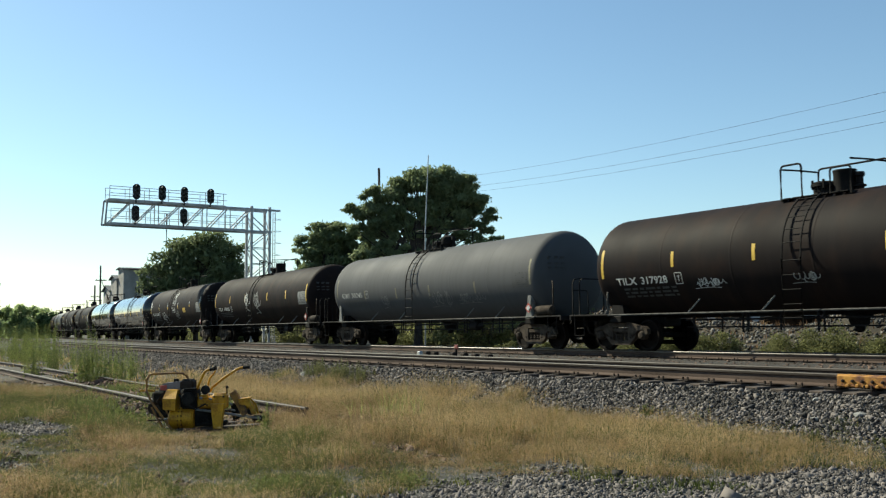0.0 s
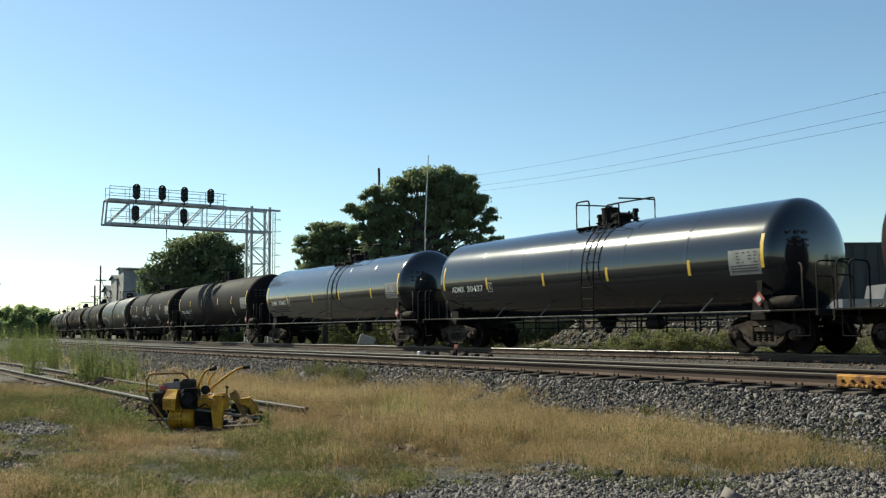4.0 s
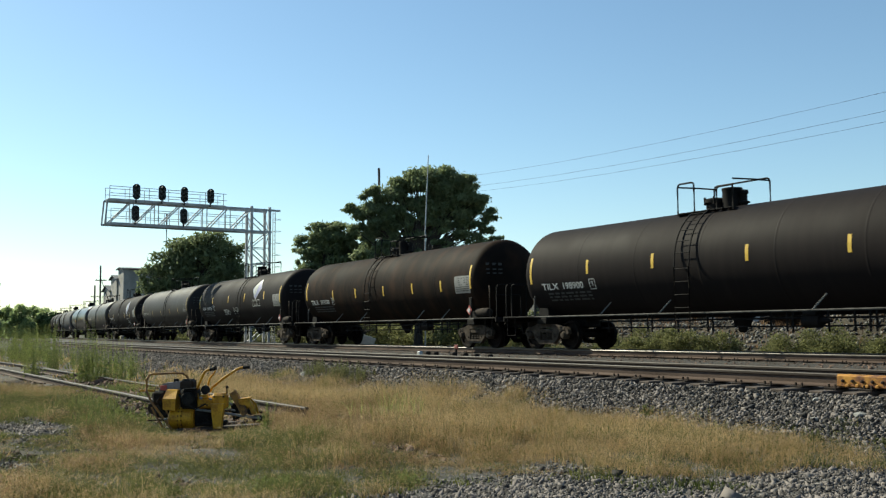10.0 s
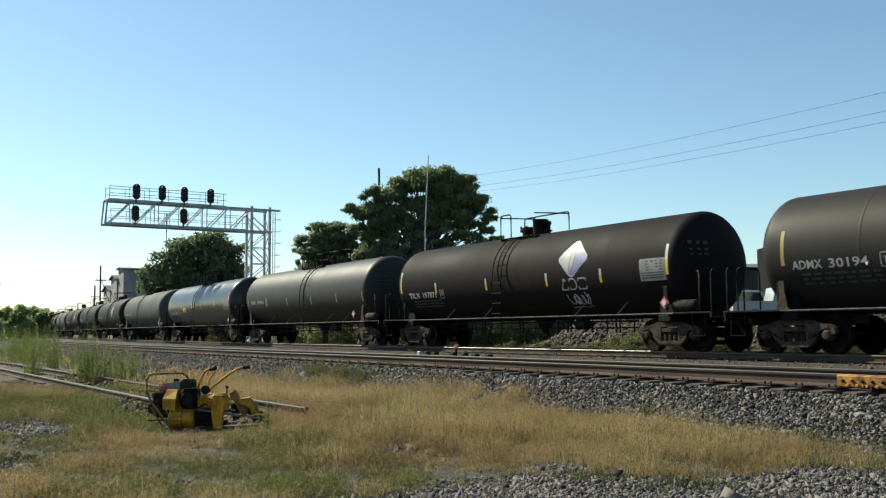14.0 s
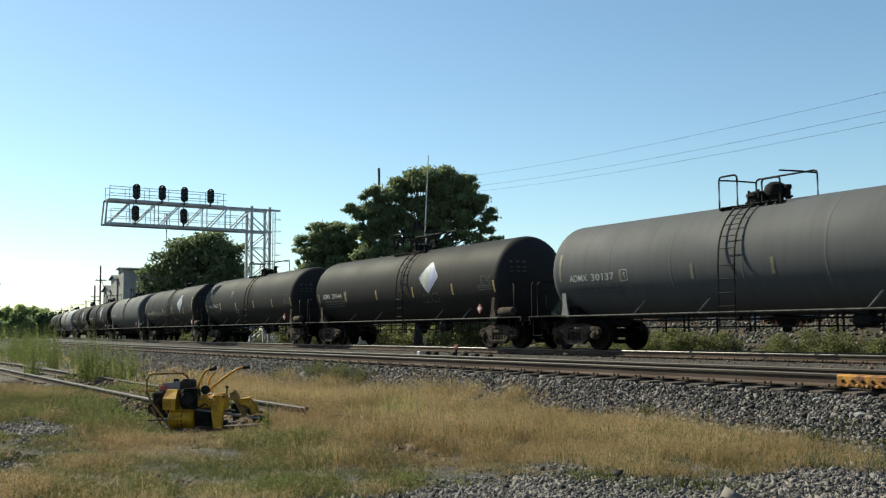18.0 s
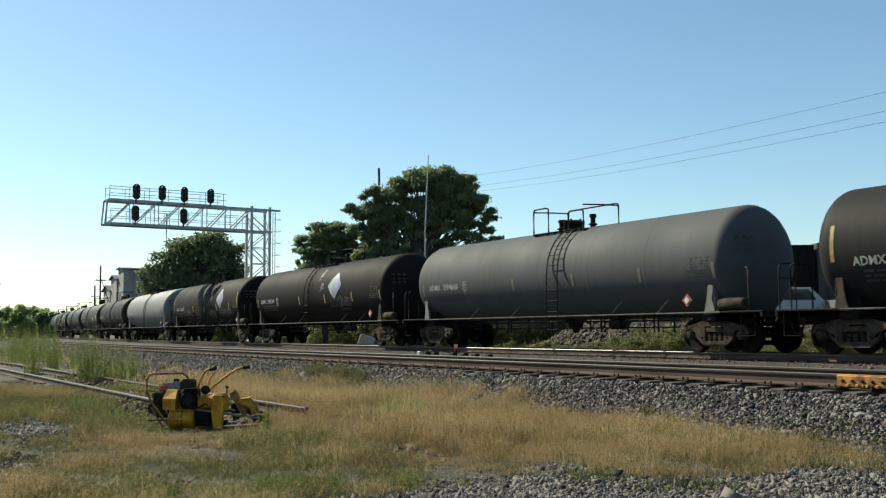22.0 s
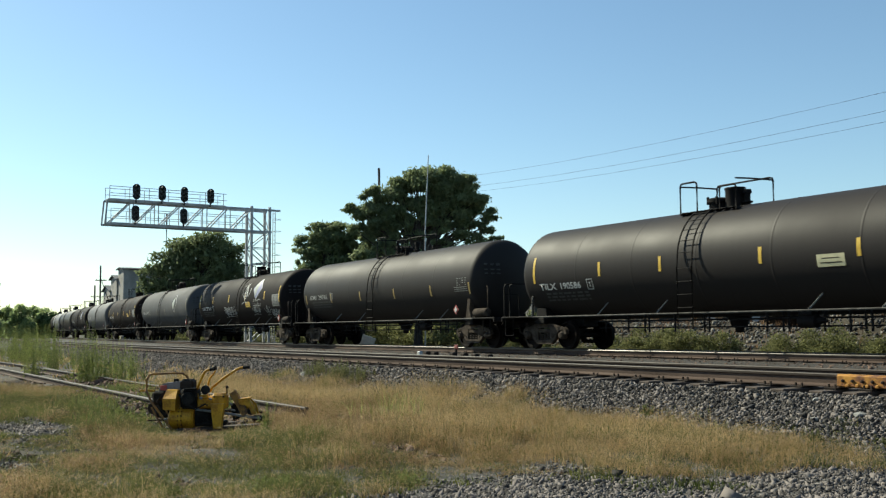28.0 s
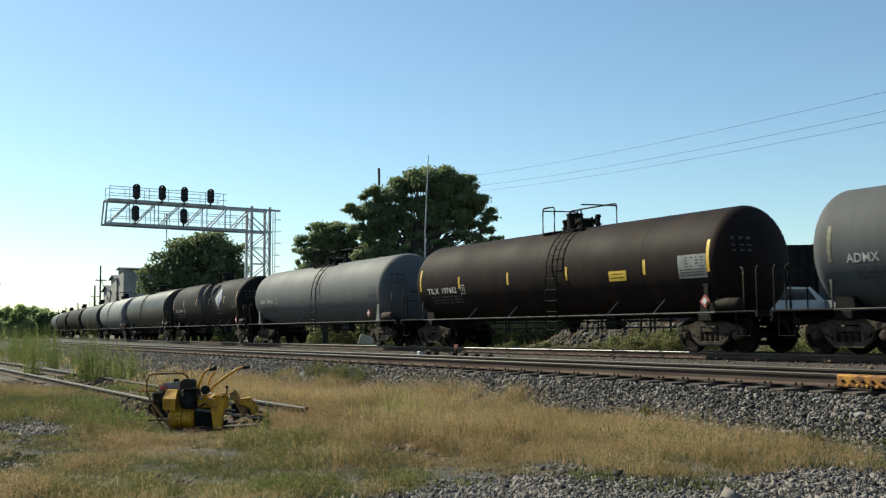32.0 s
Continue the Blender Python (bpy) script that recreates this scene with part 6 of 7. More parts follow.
for _k in range(13):
    _x = -34 + 4.6 * _k
    tree(_x + _rnd.uniform(-2, 2), 76 + _rnd.uniform(-3, 10), 0.6, [(0, 4.6 + _rnd.uniform(-0.8, 0.8), 2.6, 1.6), (-1.6, 3.0, 2.2, 1.6), (1.8, 2.8, 2.4, 1.7)], 80 + _k, 2400, 0.6, LEAF_B, "green tree in the row beyond the yard")


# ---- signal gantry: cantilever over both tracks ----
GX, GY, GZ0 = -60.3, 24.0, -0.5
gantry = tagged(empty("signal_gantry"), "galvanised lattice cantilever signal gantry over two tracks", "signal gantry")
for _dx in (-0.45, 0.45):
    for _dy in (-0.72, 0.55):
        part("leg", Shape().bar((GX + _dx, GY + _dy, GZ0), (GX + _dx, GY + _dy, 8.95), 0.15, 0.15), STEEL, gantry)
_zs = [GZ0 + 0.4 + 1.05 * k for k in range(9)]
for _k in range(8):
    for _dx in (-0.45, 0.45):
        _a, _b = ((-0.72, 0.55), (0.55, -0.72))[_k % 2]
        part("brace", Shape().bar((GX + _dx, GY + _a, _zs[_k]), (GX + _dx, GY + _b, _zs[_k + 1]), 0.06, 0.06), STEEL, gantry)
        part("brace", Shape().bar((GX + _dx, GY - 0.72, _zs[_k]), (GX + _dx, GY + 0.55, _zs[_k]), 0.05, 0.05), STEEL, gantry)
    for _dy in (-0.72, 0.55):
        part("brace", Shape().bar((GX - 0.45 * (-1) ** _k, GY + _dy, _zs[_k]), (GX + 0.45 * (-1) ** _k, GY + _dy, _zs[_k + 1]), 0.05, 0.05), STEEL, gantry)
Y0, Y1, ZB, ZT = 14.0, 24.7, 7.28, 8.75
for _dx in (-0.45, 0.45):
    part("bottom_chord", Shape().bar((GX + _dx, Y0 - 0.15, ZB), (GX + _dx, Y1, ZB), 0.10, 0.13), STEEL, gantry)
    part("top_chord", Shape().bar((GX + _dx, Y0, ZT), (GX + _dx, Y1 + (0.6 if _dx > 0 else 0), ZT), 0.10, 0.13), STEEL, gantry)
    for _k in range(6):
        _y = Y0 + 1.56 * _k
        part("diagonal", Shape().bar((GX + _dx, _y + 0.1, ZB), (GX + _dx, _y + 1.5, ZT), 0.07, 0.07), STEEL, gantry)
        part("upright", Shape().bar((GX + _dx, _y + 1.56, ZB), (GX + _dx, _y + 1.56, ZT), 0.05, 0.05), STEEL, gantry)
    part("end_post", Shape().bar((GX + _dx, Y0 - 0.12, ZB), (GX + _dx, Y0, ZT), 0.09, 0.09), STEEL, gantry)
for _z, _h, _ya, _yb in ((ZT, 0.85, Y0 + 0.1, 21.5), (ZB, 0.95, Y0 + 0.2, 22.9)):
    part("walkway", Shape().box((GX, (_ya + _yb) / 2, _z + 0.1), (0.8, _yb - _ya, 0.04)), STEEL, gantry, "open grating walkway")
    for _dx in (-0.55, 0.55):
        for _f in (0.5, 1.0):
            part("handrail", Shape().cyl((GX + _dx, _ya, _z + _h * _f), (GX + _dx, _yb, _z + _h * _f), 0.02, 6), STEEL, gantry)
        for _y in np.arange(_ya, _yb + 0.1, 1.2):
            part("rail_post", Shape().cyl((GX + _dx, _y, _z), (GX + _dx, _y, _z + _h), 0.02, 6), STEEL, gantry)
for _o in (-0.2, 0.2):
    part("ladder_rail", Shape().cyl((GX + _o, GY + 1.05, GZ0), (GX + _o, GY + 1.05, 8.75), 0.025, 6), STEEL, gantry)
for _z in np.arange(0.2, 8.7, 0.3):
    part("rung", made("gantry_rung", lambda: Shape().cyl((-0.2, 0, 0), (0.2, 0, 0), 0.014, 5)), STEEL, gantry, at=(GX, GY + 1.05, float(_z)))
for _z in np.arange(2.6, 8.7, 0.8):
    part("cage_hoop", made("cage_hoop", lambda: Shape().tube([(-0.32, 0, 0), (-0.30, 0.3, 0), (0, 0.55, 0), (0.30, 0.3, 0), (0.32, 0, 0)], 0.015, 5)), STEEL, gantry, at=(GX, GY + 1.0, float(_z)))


# scaled 1.12 outward from EYE, its legs 4 m clear of the train track
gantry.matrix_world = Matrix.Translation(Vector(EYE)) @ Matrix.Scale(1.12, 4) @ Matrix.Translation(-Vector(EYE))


def signal_plate():
    """Tall oval backboard seen from the front, with a deep hooded case."""
    pts = []
    for k in range(24):
        a = 2 * math.pi * k / 24
        pts.append((0.235 * math.cos(a), 0.235 * math.sin(a) + (0.25 if math.sin(a) > 0 else -0.25)))
    sh = Shape()
    n = len(pts)
    sh.add([(-0.02, y, z) for y, z in pts] + [(0.02, y, z) for y, z in pts], [tuple(range(n)), tuple(range(2 * n - 1, n - 1, -1))] + [(i, i + n, (i + 1) % n + n, (i + 1) % n) for i in range(n)])
    return sh


def signal_hood(z):
    return Shape().lathe([(0.02, 0.11), (0.24, 0.10), (0.24, 0.09), (0.05, 0.085)], 14, "X", (0, 0, z))


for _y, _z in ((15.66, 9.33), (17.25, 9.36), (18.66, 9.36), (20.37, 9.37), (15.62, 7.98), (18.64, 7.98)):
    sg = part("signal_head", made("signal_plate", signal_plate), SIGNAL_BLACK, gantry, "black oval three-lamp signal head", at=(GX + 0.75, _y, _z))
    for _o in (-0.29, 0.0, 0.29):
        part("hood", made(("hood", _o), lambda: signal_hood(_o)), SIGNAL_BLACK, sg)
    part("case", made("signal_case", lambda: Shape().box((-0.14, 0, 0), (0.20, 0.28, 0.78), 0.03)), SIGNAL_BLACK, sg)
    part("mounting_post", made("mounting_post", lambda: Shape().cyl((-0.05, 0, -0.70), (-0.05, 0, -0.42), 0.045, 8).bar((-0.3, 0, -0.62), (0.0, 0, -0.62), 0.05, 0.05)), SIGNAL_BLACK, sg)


# ---- poles and wires ----
POLE_WOOD = surface("pole_wood", (0.07, 0.055, 0.045), (0.16, 0.13, 0.105), scale=4, rough=0.9, bump=0.5, stretch=(4, 4, 0.5))


def utility_pole(x, y, top, lean=0.0, arm=True, r=0.15, label="weathered wooden utility pole"):
    p = tagged(empty("utility_pole", Matrix.Translation((x, y, -0.65))), label, "utility pole")
    part("pole", Shape().tube([(0, 0, 0), (-lean * 0.5, 0, (top + 0.65) * 0.5), (-lean, 0, top + 0.65)], r, 8, r * 0.7), POLE_WOOD, p)
    if arm:
        part("crossarm", Shape().bar((-lean - 0.5, -0.6, top - 1.35), (-lean + 0.3, 0.8, top - 1.35), 0.1, 0.12), POLE_WOOD, p)
        for k in range(3):
            part("insulator", Shape().lathe([(0, 0.04), (0.06, 0.06), (0.12, 0.03)], 8, "Z", (-lean - 0.4 + 0.25 * k, -0.45 + 0.45 * k, top + 0.65 - 1.9 - 0.0)), DARK_IRON, p)
    return p


utility_pole(-69.4, 38.4, 14.3, 0.5)
utility_pole(-134.3, 30.8, 9.8, 0.3)
utility_pole(-176.5, 39.5, 9.1, 0.1, r=0.2)
utility_pole(-109.2, 32.2, 14.3, 0.0, arm=False)
mast = tagged(empty("radio_mast", Matrix.Translation((-38.3, 23.5, -0.6))), "thin grey steel mast beside the far track", "mast")
part("mast_tube", Shape().tube([(0, 0, 0), (0.05, 0, 6.0), (0.28, 0.05, 9.5)], 0.04, 8, 0.022), STEEL, mast)
part("base", Shape().box((0, 0, 0.15), (0.5, 0.5, 0.4), 0.03), STEEL, mast)
guy = tagged(empty("guy_wire"), "taut guy wire of the far utility pole", "wire")
part("strand", Shape().cyl((-134.3, 30.8, 8.0), (-133.0, 33.6, -0.6), 0.05, 5), DARK_IRON, guy)
for _k, (_a, _b) in enumerate((((-69.5, 38.4, 12.75), 8.0), ((-69.6, 38.4, 12.0), 7.4), ((-69.6, 38.4, 11.65), 7.06))):
    w = tagged(empty("overhead_wire"), "sagging overhead line wire", "wire", group="overhead wires")
    _p0, _p1 = Vector(_a), Vector((-17.35, 27.64, _b))
    _p2 = _p1 + (_p1 - _p0) * 0.35
    _pts = [tuple(_p0.lerp(_p2, q / 14) + Vector((0, 0, -0.9 * math.sin(math.pi * q / 14) + 0.9 * math.sin(math.pi / 1.35) * (q / 14) * 1.35))) for q in range(15)]
    part("strand", Shape().tube(_pts, 0.0055, 5), DARK_IRON, w)


# ---- buildings and things behind the tracks ----
METAL_WALL = surface("metal_wall", (0.042, 0.0425, 0.040), (0.066, 0.065, 0.060), scale=0.6, fine=8, rough=0.7, bump=0.1, stretch=(3, 3, 0.4), spec=0.2)
CONCRETE = surface("concrete_wall", (0.4921, 0.4139, 0.3322), (0.738, 0.63, 0.5063), scale=0.5, fine=12, rough=0.9, bump=0.2)
MILL_WALL = surface("mill_concrete", (0.20, 0.19, 0.175), (0.33, 0.31, 0.285), scale=0.5, fine=12, rough=0.9, bump=0.2)
ROOF = surface("roof_sheet", (0.064, 0.068, 0.072), (0.104, 0.108, 0.112), scale=0.6, rough=0.6)
GLASS_DARK = surface("dark_glazing", (0.015, 0.02, 0.025), (0.03, 0.04, 0.045), scale=2, rough=0.08, bump=0.0, spec=0.8)
TRIM = surface("pale_trim", (0.224, 0.2296, 0.2352), (0.2912, 0.2968, 0.3024), scale=1, rough=0.6)


def shed(name, at, turn, length, depth, eaves, ridge, wall, label, ribs=True, openings=()):
    """A pitched metal or block building; its front is along local x, at y = 0."""
    b = tagged(empty(name, Matrix.Translation(at) @ Matrix.Rotation(turn, 4, "Z")), label, "building")
    body = Shape().add([(0, 0, 0), (length, 0, 0), (length, depth, 0), (0, depth, 0), (0, 0, eaves), (length, 0, eaves), (length, depth, eaves), (0, depth, eaves), (0, depth / 2, ridge), (length, depth / 2, ridge)],
                       [(0, 1, 5, 4), (1, 2, 6, 9, 5), (2, 3, 7, 6), (3, 0, 4, 8, 7), (4, 5, 9, 8), (8, 9, 6, 7), (3, 2, 1, 0)])
    part("wall", body.mesh("wall", False), wall, b)
    for s_ in (0, 1):
        y0, y1 = (-0.35, depth / 2) if s_ == 0 else (depth + 0.35, depth / 2)
        z0 = eaves - 0.35 * (ridge - eaves) / (depth / 2)
        part("roof_slope", Shape().add([(-0.3, y0, z0 + 0.05), (length + 0.3, y0, z0 + 0.05), (length + 0.3, y1, ridge + 0.05), (-0.3, y1, ridge + 0.05), (-0.3, y0, z0 + 0.15), (length + 0.3, y0, z0 + 0.15), (length + 0.3, y1, ridge + 0.15), (-0.3, y1, ridge + 0.15)],
                                       [(3, 2, 1, 0), (4, 5, 6, 7), (0, 1, 5, 4), (1, 2, 6, 5), (2, 3, 7, 6), (3, 0, 4, 7)]).mesh("roof_slope", False), ROOF, b)
    if ribs:
        rib = made(("rib", eaves), lambda: Shape().box((0, -0.03, eaves / 2), (0.06, 0.05, eaves)))
        for x in np.arange(0.6, length, 0.9):
            part("wall_rib", rib, wall, b, at=(float(x), 0, 0))
    for x, z, w, h in openings:
        o = part("window", Shape().box((x, -0.02, z), (w, 0.10, h), 0.01), GLASS_DARK, b)
        part("window_frame", Shape().box((x, -0.05, z + h / 2 + 0.05), (w + 0.2, 0.12, 0.1)).box((x, -0.05, z - h / 2 - 0.05), (w + 0.2, 0.12, 0.1)).box((x - w / 2 - 0.05, -0.05, z), (0.1, 0.12, h)).box((x + w / 2 + 0.05, -0.05, z), (0.1, 0.12, h)), TRIM, o)
    return b


shed("warehouse", (-53.0, 41.5, -0.6), 1.0, 20.0, 14.0, 5.4, 6.1, METAL_WALL, "long low grey metal warehouse behind the tracks", True, [(12.6, 4.3, 0.8, 0.8), (16.8, 4.3, 0.8, 0.8), (6.0, 4.0, 1.4, 1.0)])
shed("mill_building", (-132.86, 33.44, -0.6), 1.56, 7.0, 3.0, 9.9, 10.1, MILL_WALL, "tall pale concrete mill building far down the line", False, [(2.2, 7.0, 0.7, 1.4), (4.6, 7.0, 0.7, 1.4)])
shed("mill_annex", (-135.9, 33.3, -0.6), 1.56, 6.0, 3.4, 8.7, 9.2, MILL_WALL, "lower stepped part of the mill building", False)
shed("mill_shed", (-139.35, 33.25, -0.6), 1.56, 6.0, 4.0, 7.2, 7.9, MILL_WALL, "low rear shed of the mill building", False)

trailer = tagged(empty("box_trailer", Matrix.Translation((-28.6, 39.6, 0.55)) @ Matrix.Rotation(0.97, 4, "Z")), "grey box trailer parked behind the tracks", "trailer")
part("box", Shape().box((3.6, 1.3, 2.6), (7.4, 2.6, 3.1), 0.04), METAL_WALL, trailer)
for _x in np.arange(0.4, 7.2, 0.6):
    part("side_rib", made("side_rib", lambda: Shape().box((0, -0.02, 2.6), (0.06, 0.04, 3.0))), METAL_WALL, trailer, at=(float(_x), 0, 0))
part("chassis", Shape().box((3.6, 1.3, 0.92), (7.2, 1.2, 0.22), 0.02), DARK_IRON, trailer)
for _x in (5.2, 6.4):
    for _y in (0.25, 2.35):
        part("wheel", Shape().lathe([(_y - 0.14, 0.3), (_y - 0.12, 0.48), (_y + 0.12, 0.48), (_y + 0.14, 0.3)], 18, "Y", (_x, 0, 0.5)), SIGNAL_BLACK, trailer)
part("landing_leg", Shape().box((0.9, 0.5, 0.5), (0.12, 0.12, 0.9)).box((0.9, 2.1, 0.5), (0.12, 0.12, 0.9)), DARK_IRON, trailer)

crate = tagged(empty("steel_container", Matrix.Translation((-29.75, 37.75, 0.6)) @ Matrix.Rotation(1.0, 4, "Z")), "dark steel container standing behind the tracks", "container")
part("body", Shape().box((0.95, 1.2, 2.25), (1.95, 2.4, 3.5), 0.03), FRAME_BLACK, crate)
for _x in (0.2, 0.7, 1.2, 1.7):
    part("rib", made("container_rib", lambda: Shape().box((0, -0.03, 2.25), (0.08, 0.06, 3.4))), FRAME_BLACK, crate, at=(_x, 0, 0))
part("skid", Shape().box((0.95, 1.2, 0.35), (1.9, 2.2, 0.35), 0.02), DARK_IRON, crate)

WHITE_PAINT = surface("white_car_paint", (0.3867, 0.3867, 0.3867), (0.442, 0.442, 0.442), scale=1, rough=0.25, bump=0.0, coat=0.5)
RED_PAINT = surface("dark_car_paint", (0.10, 0.10, 0.11), (0.14, 0.14, 0.15), scale=1, rough=0.3, bump=0.0, coat=0.5)


def pickup(x, y, z, turn, paint, label):
    c = tagged(empty("pickup_truck", Matrix.Translation((x, y, z)) @ Matrix.Rotation(turn, 4, "Z")), label, "pickup truck", group="parked vehicles")
    part("body", Shape().prism([(-2.7, 0.45), (2.6, 0.45), (2.65, 0.85), (2.5, 1.02), (1.3, 1.10), (0.7, 1.72), (-0.8, 1.75), (-0.95, 1.12), (-2.7, 1.12)], -0.95, 0.95), paint, c)
    for s_ in (-1, 1):
        part("side_window", Shape().prism([(0.95, 1.15), (0.62, 1.62), (-0.72, 1.65), (-0.80, 1.15)], 0.955 * s_ - 0.01, 0.955 * s_ + 0.01), GLASS_DARK, c)
    part("windscreen", Shape().add([(1.32, -0.8, 1.14), (1.32, 0.8, 1.14), (0.76, 0.75, 1.70), (0.76, -0.75, 1.70)], [(0, 1, 2, 3)]), GLASS_DARK, c)
    for px in (-1.75, 1.75):
        for py in (-0.85, 0.85):
            w = part("wheel", Shape().lathe([(py - 0.13, 0.2), (py - 0.12, 0.38), (py + 0.12, 0.38), (py + 0.13, 0.2)], 18, "Y", (px, 0, 0.38)), SIGNAL_BLACK, c)
            part("rim", Shape().lathe([(py - 0.145, 0.02), (py - 0.14, 0.2), (py + 0.14, 0.2), (py + 0.145, 0.02)], 12, "Y", (px, 0, 0.38)), STEEL, w)
    part("bumper", Shape().box((2.66, 0, 0.58), (0.12, 1.8, 0.2), 0.03), STEEL, c)
    for py in (-0.75, 0.75):
        part("headlight", Shape().box((2.62, py, 0.86), (0.06, 0.28, 0.16), 0.02), TRIM, c)
    return c


pickup(-31.6, 37.4, 0.75, 1.05, WHITE_PAINT, "white pickup truck parked behind the tracks")
pickup(-28.4, 37.0, 0.75, 0.9, WHITE_PAINT, "white pickup truck beside the box trailer")
pickup(-24.6, 39.2, 0.75, 1.0, RED_PAINT, "dark pickup truck parked behind the tracks")


# ---- small things along the tracks ----
YELLOW_PAINT = surface("yellow_paint", (0.29, 0.125, 0.008), (0.56, 0.285, 0.014), scale=5, rough=0.5, bump=0.08, spec=0.3, third=(0.44, 0.21, 0.011))
JOINT_PAINT = surface("rusted_yellow_paint", (0.10, 0.032, 0.012), (0.40, 0.185, 0.020), scale=7, fine=25, rough=0.75, bump=0.4, third=(0.27, 0.115, 0.014))
RAIL_Y = TRACK_Y - NEAR_OFF - 0.7525
joint = tagged(empty("rail_joint", Matrix.Translation((-6.62, RAIL_Y - 0.09, -0.09))), "yellow bolted joint bar on the near rail", "joint bar")
part("joint_bar", Shape().box((0, 0, 0.0), (3.0, 0.055, 0.155), 0.012).box((0, 0.045, 0.075), (3.0, 0.10, 0.03), 0.006), JOINT_PAINT, joint)
for _k in range(20):
    part("bolt", made("joint_bolt", lambda: Shape().lathe([(-0.06, 0.012), (-0.05, 0.021), (-0.025, 0.024)], 6, "Y")), DARK_IRON, joint, at=(-1.40 + 0.145 * _k, 0, 0.004))
    part("rib", made("joint_rib", lambda: Shape().box((0, -0.034, -0.055), (0.05, 0.03, 0.045), 0.006)), JOINT_PAINT, joint, at=(-1.33 + 0.145 * _k, 0, 0))
post = tagged(empty("marker_post", Matrix.Translation((-24.9, 16.4, -0.24))), "small red marker post between the tracks", "marker post")
DARK_RED = surface("dull_red_paint", (0.10, 0.018, 0.014), (0.20, 0.035, 0.028), scale=9, rough=0.7, bump=0.1)
part("post", Shape().box((0, 0, 0.16), (0.06, 0.06, 0.36), 0.008), DARK_IRON, post)
part("target", Shape().box((0, 0, 0.36), (0.20, 0.03, 0.14), 0.01), DARK_RED, post)
for _k, (_x, _y, _sz) in enumerate(((-26.3, 16.2, 0.34), (-25.5, 16.0, 0.26), (-24.3, 15.9, 0.30), (-23.4, 15.7, 0.26), (-22.4, 15.4, 0.34), (-21.6, 15.3, 0.26))):
    q = tagged(empty("switch_rod", Matrix.Translation((_x, _y, -0.14))), "dark iron switch rod with its clamp between tracks", "switch gear", group="switch gear")
    part("rod", Shape().bar((-_sz, 0.35, -0.02), (_sz, -0.35, -0.02), 0.05, 0.05), DARK_IRON, q)
    part("clamp", Shape().box((0, 0, 0.03), (0.22, 0.18, 0.16), 0.03), DARK_IRON, q)
lamp_box = tagged(empty("switch_box", Matrix.Translation((-25.9, 15.7, -0.2))), "small pale switch heater box", "switch box")
part("box", Shape().box((0, 0, 0.1), (0.16, 0.14, 0.16), 0.02), WHITE_PAINT, lamp_box)
part("base", Shape().box((0, 0, 0.0), (0.24, 0.22, 0.05), 0.01), DARK_IRON, lamp_box)
PALE_STONE = surface("pale_stone", (0.1656, 0.1598, 0.1486), (0.2232, 0.2167, 0.2039), scale=8, rough=0.9, bump=0.4)
for _k, (_x, _y, _sz) in enumerate(((-7.0, 10.35, 0.13), (-7.9, 10.75, 0.09), (-7.45, 10.1, 0.08), (-6.1, 10.4, 0.11), (-5.55, 10.7, 0.09), (-22.6, 10.25, 0.24), (-15.3, 2.7, 0.06))):
    _b = bmesh.new()
    bmesh.ops.create_icosphere(_b, subdivisions=1, radius=_sz)
    for _v in _b.verts:
        _v.co *= 0.62 + 0.42 * noise.noise(_v.co.normalized() * 1.9 + Vector((3.1 * _k, 0, 0)))
        _v.co.z *= 0.6
    _me = bpy.data.meshes.new("pale_rock")
    _b.to_mesh(_me)
    _b.free()
    _me.materials.append(PALE_STONE)
    tagged(new("pale_rock", _me), "pale broken rock lying on the ballast", "rock", group="pale rocks").location = (_x, _y, float(bed_height(np.array(_x), np.array(_y))) + 0.05)


# ---- track machine left on the siding ----
GREY_PLASTIC = surface("grey_shroud", (0.115, 0.108, 0.118), (0.19, 0.18, 0.19), scale=6, rough=0.4, bump=0.03)
DULL_STEEL = surface("worn_bright_steel", (0.13, 0.125, 0.118), (0.26, 0.25, 0.235), scale=9, rough=0.5, metal=0.3, bump=0.1)
mc = tagged(empty("rail_grinder", Matrix.Translation((-14.22, 4.80, -0.80)) @ Matrix.Rotation(math.atan2(0.842, 0.539), 4, "Z")), "yellow petrol-engined track maintenance machine on the siding rail", "track machine")
RUST_YELLOW = surface("worn_yellow_paint", (0.085, 0.040, 0.018), (0.30, 0.145, 0.022), scale=8, rough=0.7, bump=0.2)
MATT_BLACK = surface("matt_black", (0.006, 0.0055, 0.005), (0.022, 0.019, 0.016), scale=9, rough=0.8, bump=0.1, spec=0.15)
part("drum", Shape().lathe([(-0.52, 0.03), (-0.51, 0.13), (-0.48, 0.16), (-0.17, 0.16), (-0.14, 0.13), (-0.135, 0.03)], 24, "X", (0.03, -0.06, 0.135)), YELLOW_PAINT, mc, "yellow rounded gear drum")
part("drum_flange", Shape().lathe([(-0.35, 0.10), (-0.345, 0.178), (-0.315, 0.178), (-0.31, 0.10)], 24, "X", (0.03, -0.06, 0.135)), YELLOW_PAINT, mc)
for _k in range(7):
    _a = 2.0 + 0.42 * _k
    part("bolt", made("flange_bolt", lambda: Shape().cyl((-0.365, 0, 0), (-0.30, 0, 0), 0.011, 6)), DARK_IRON, mc, at=(0.03, -0.06 + 0.163 * math.cos(_a), 0.135 + 0.163 * math.sin(_a)))
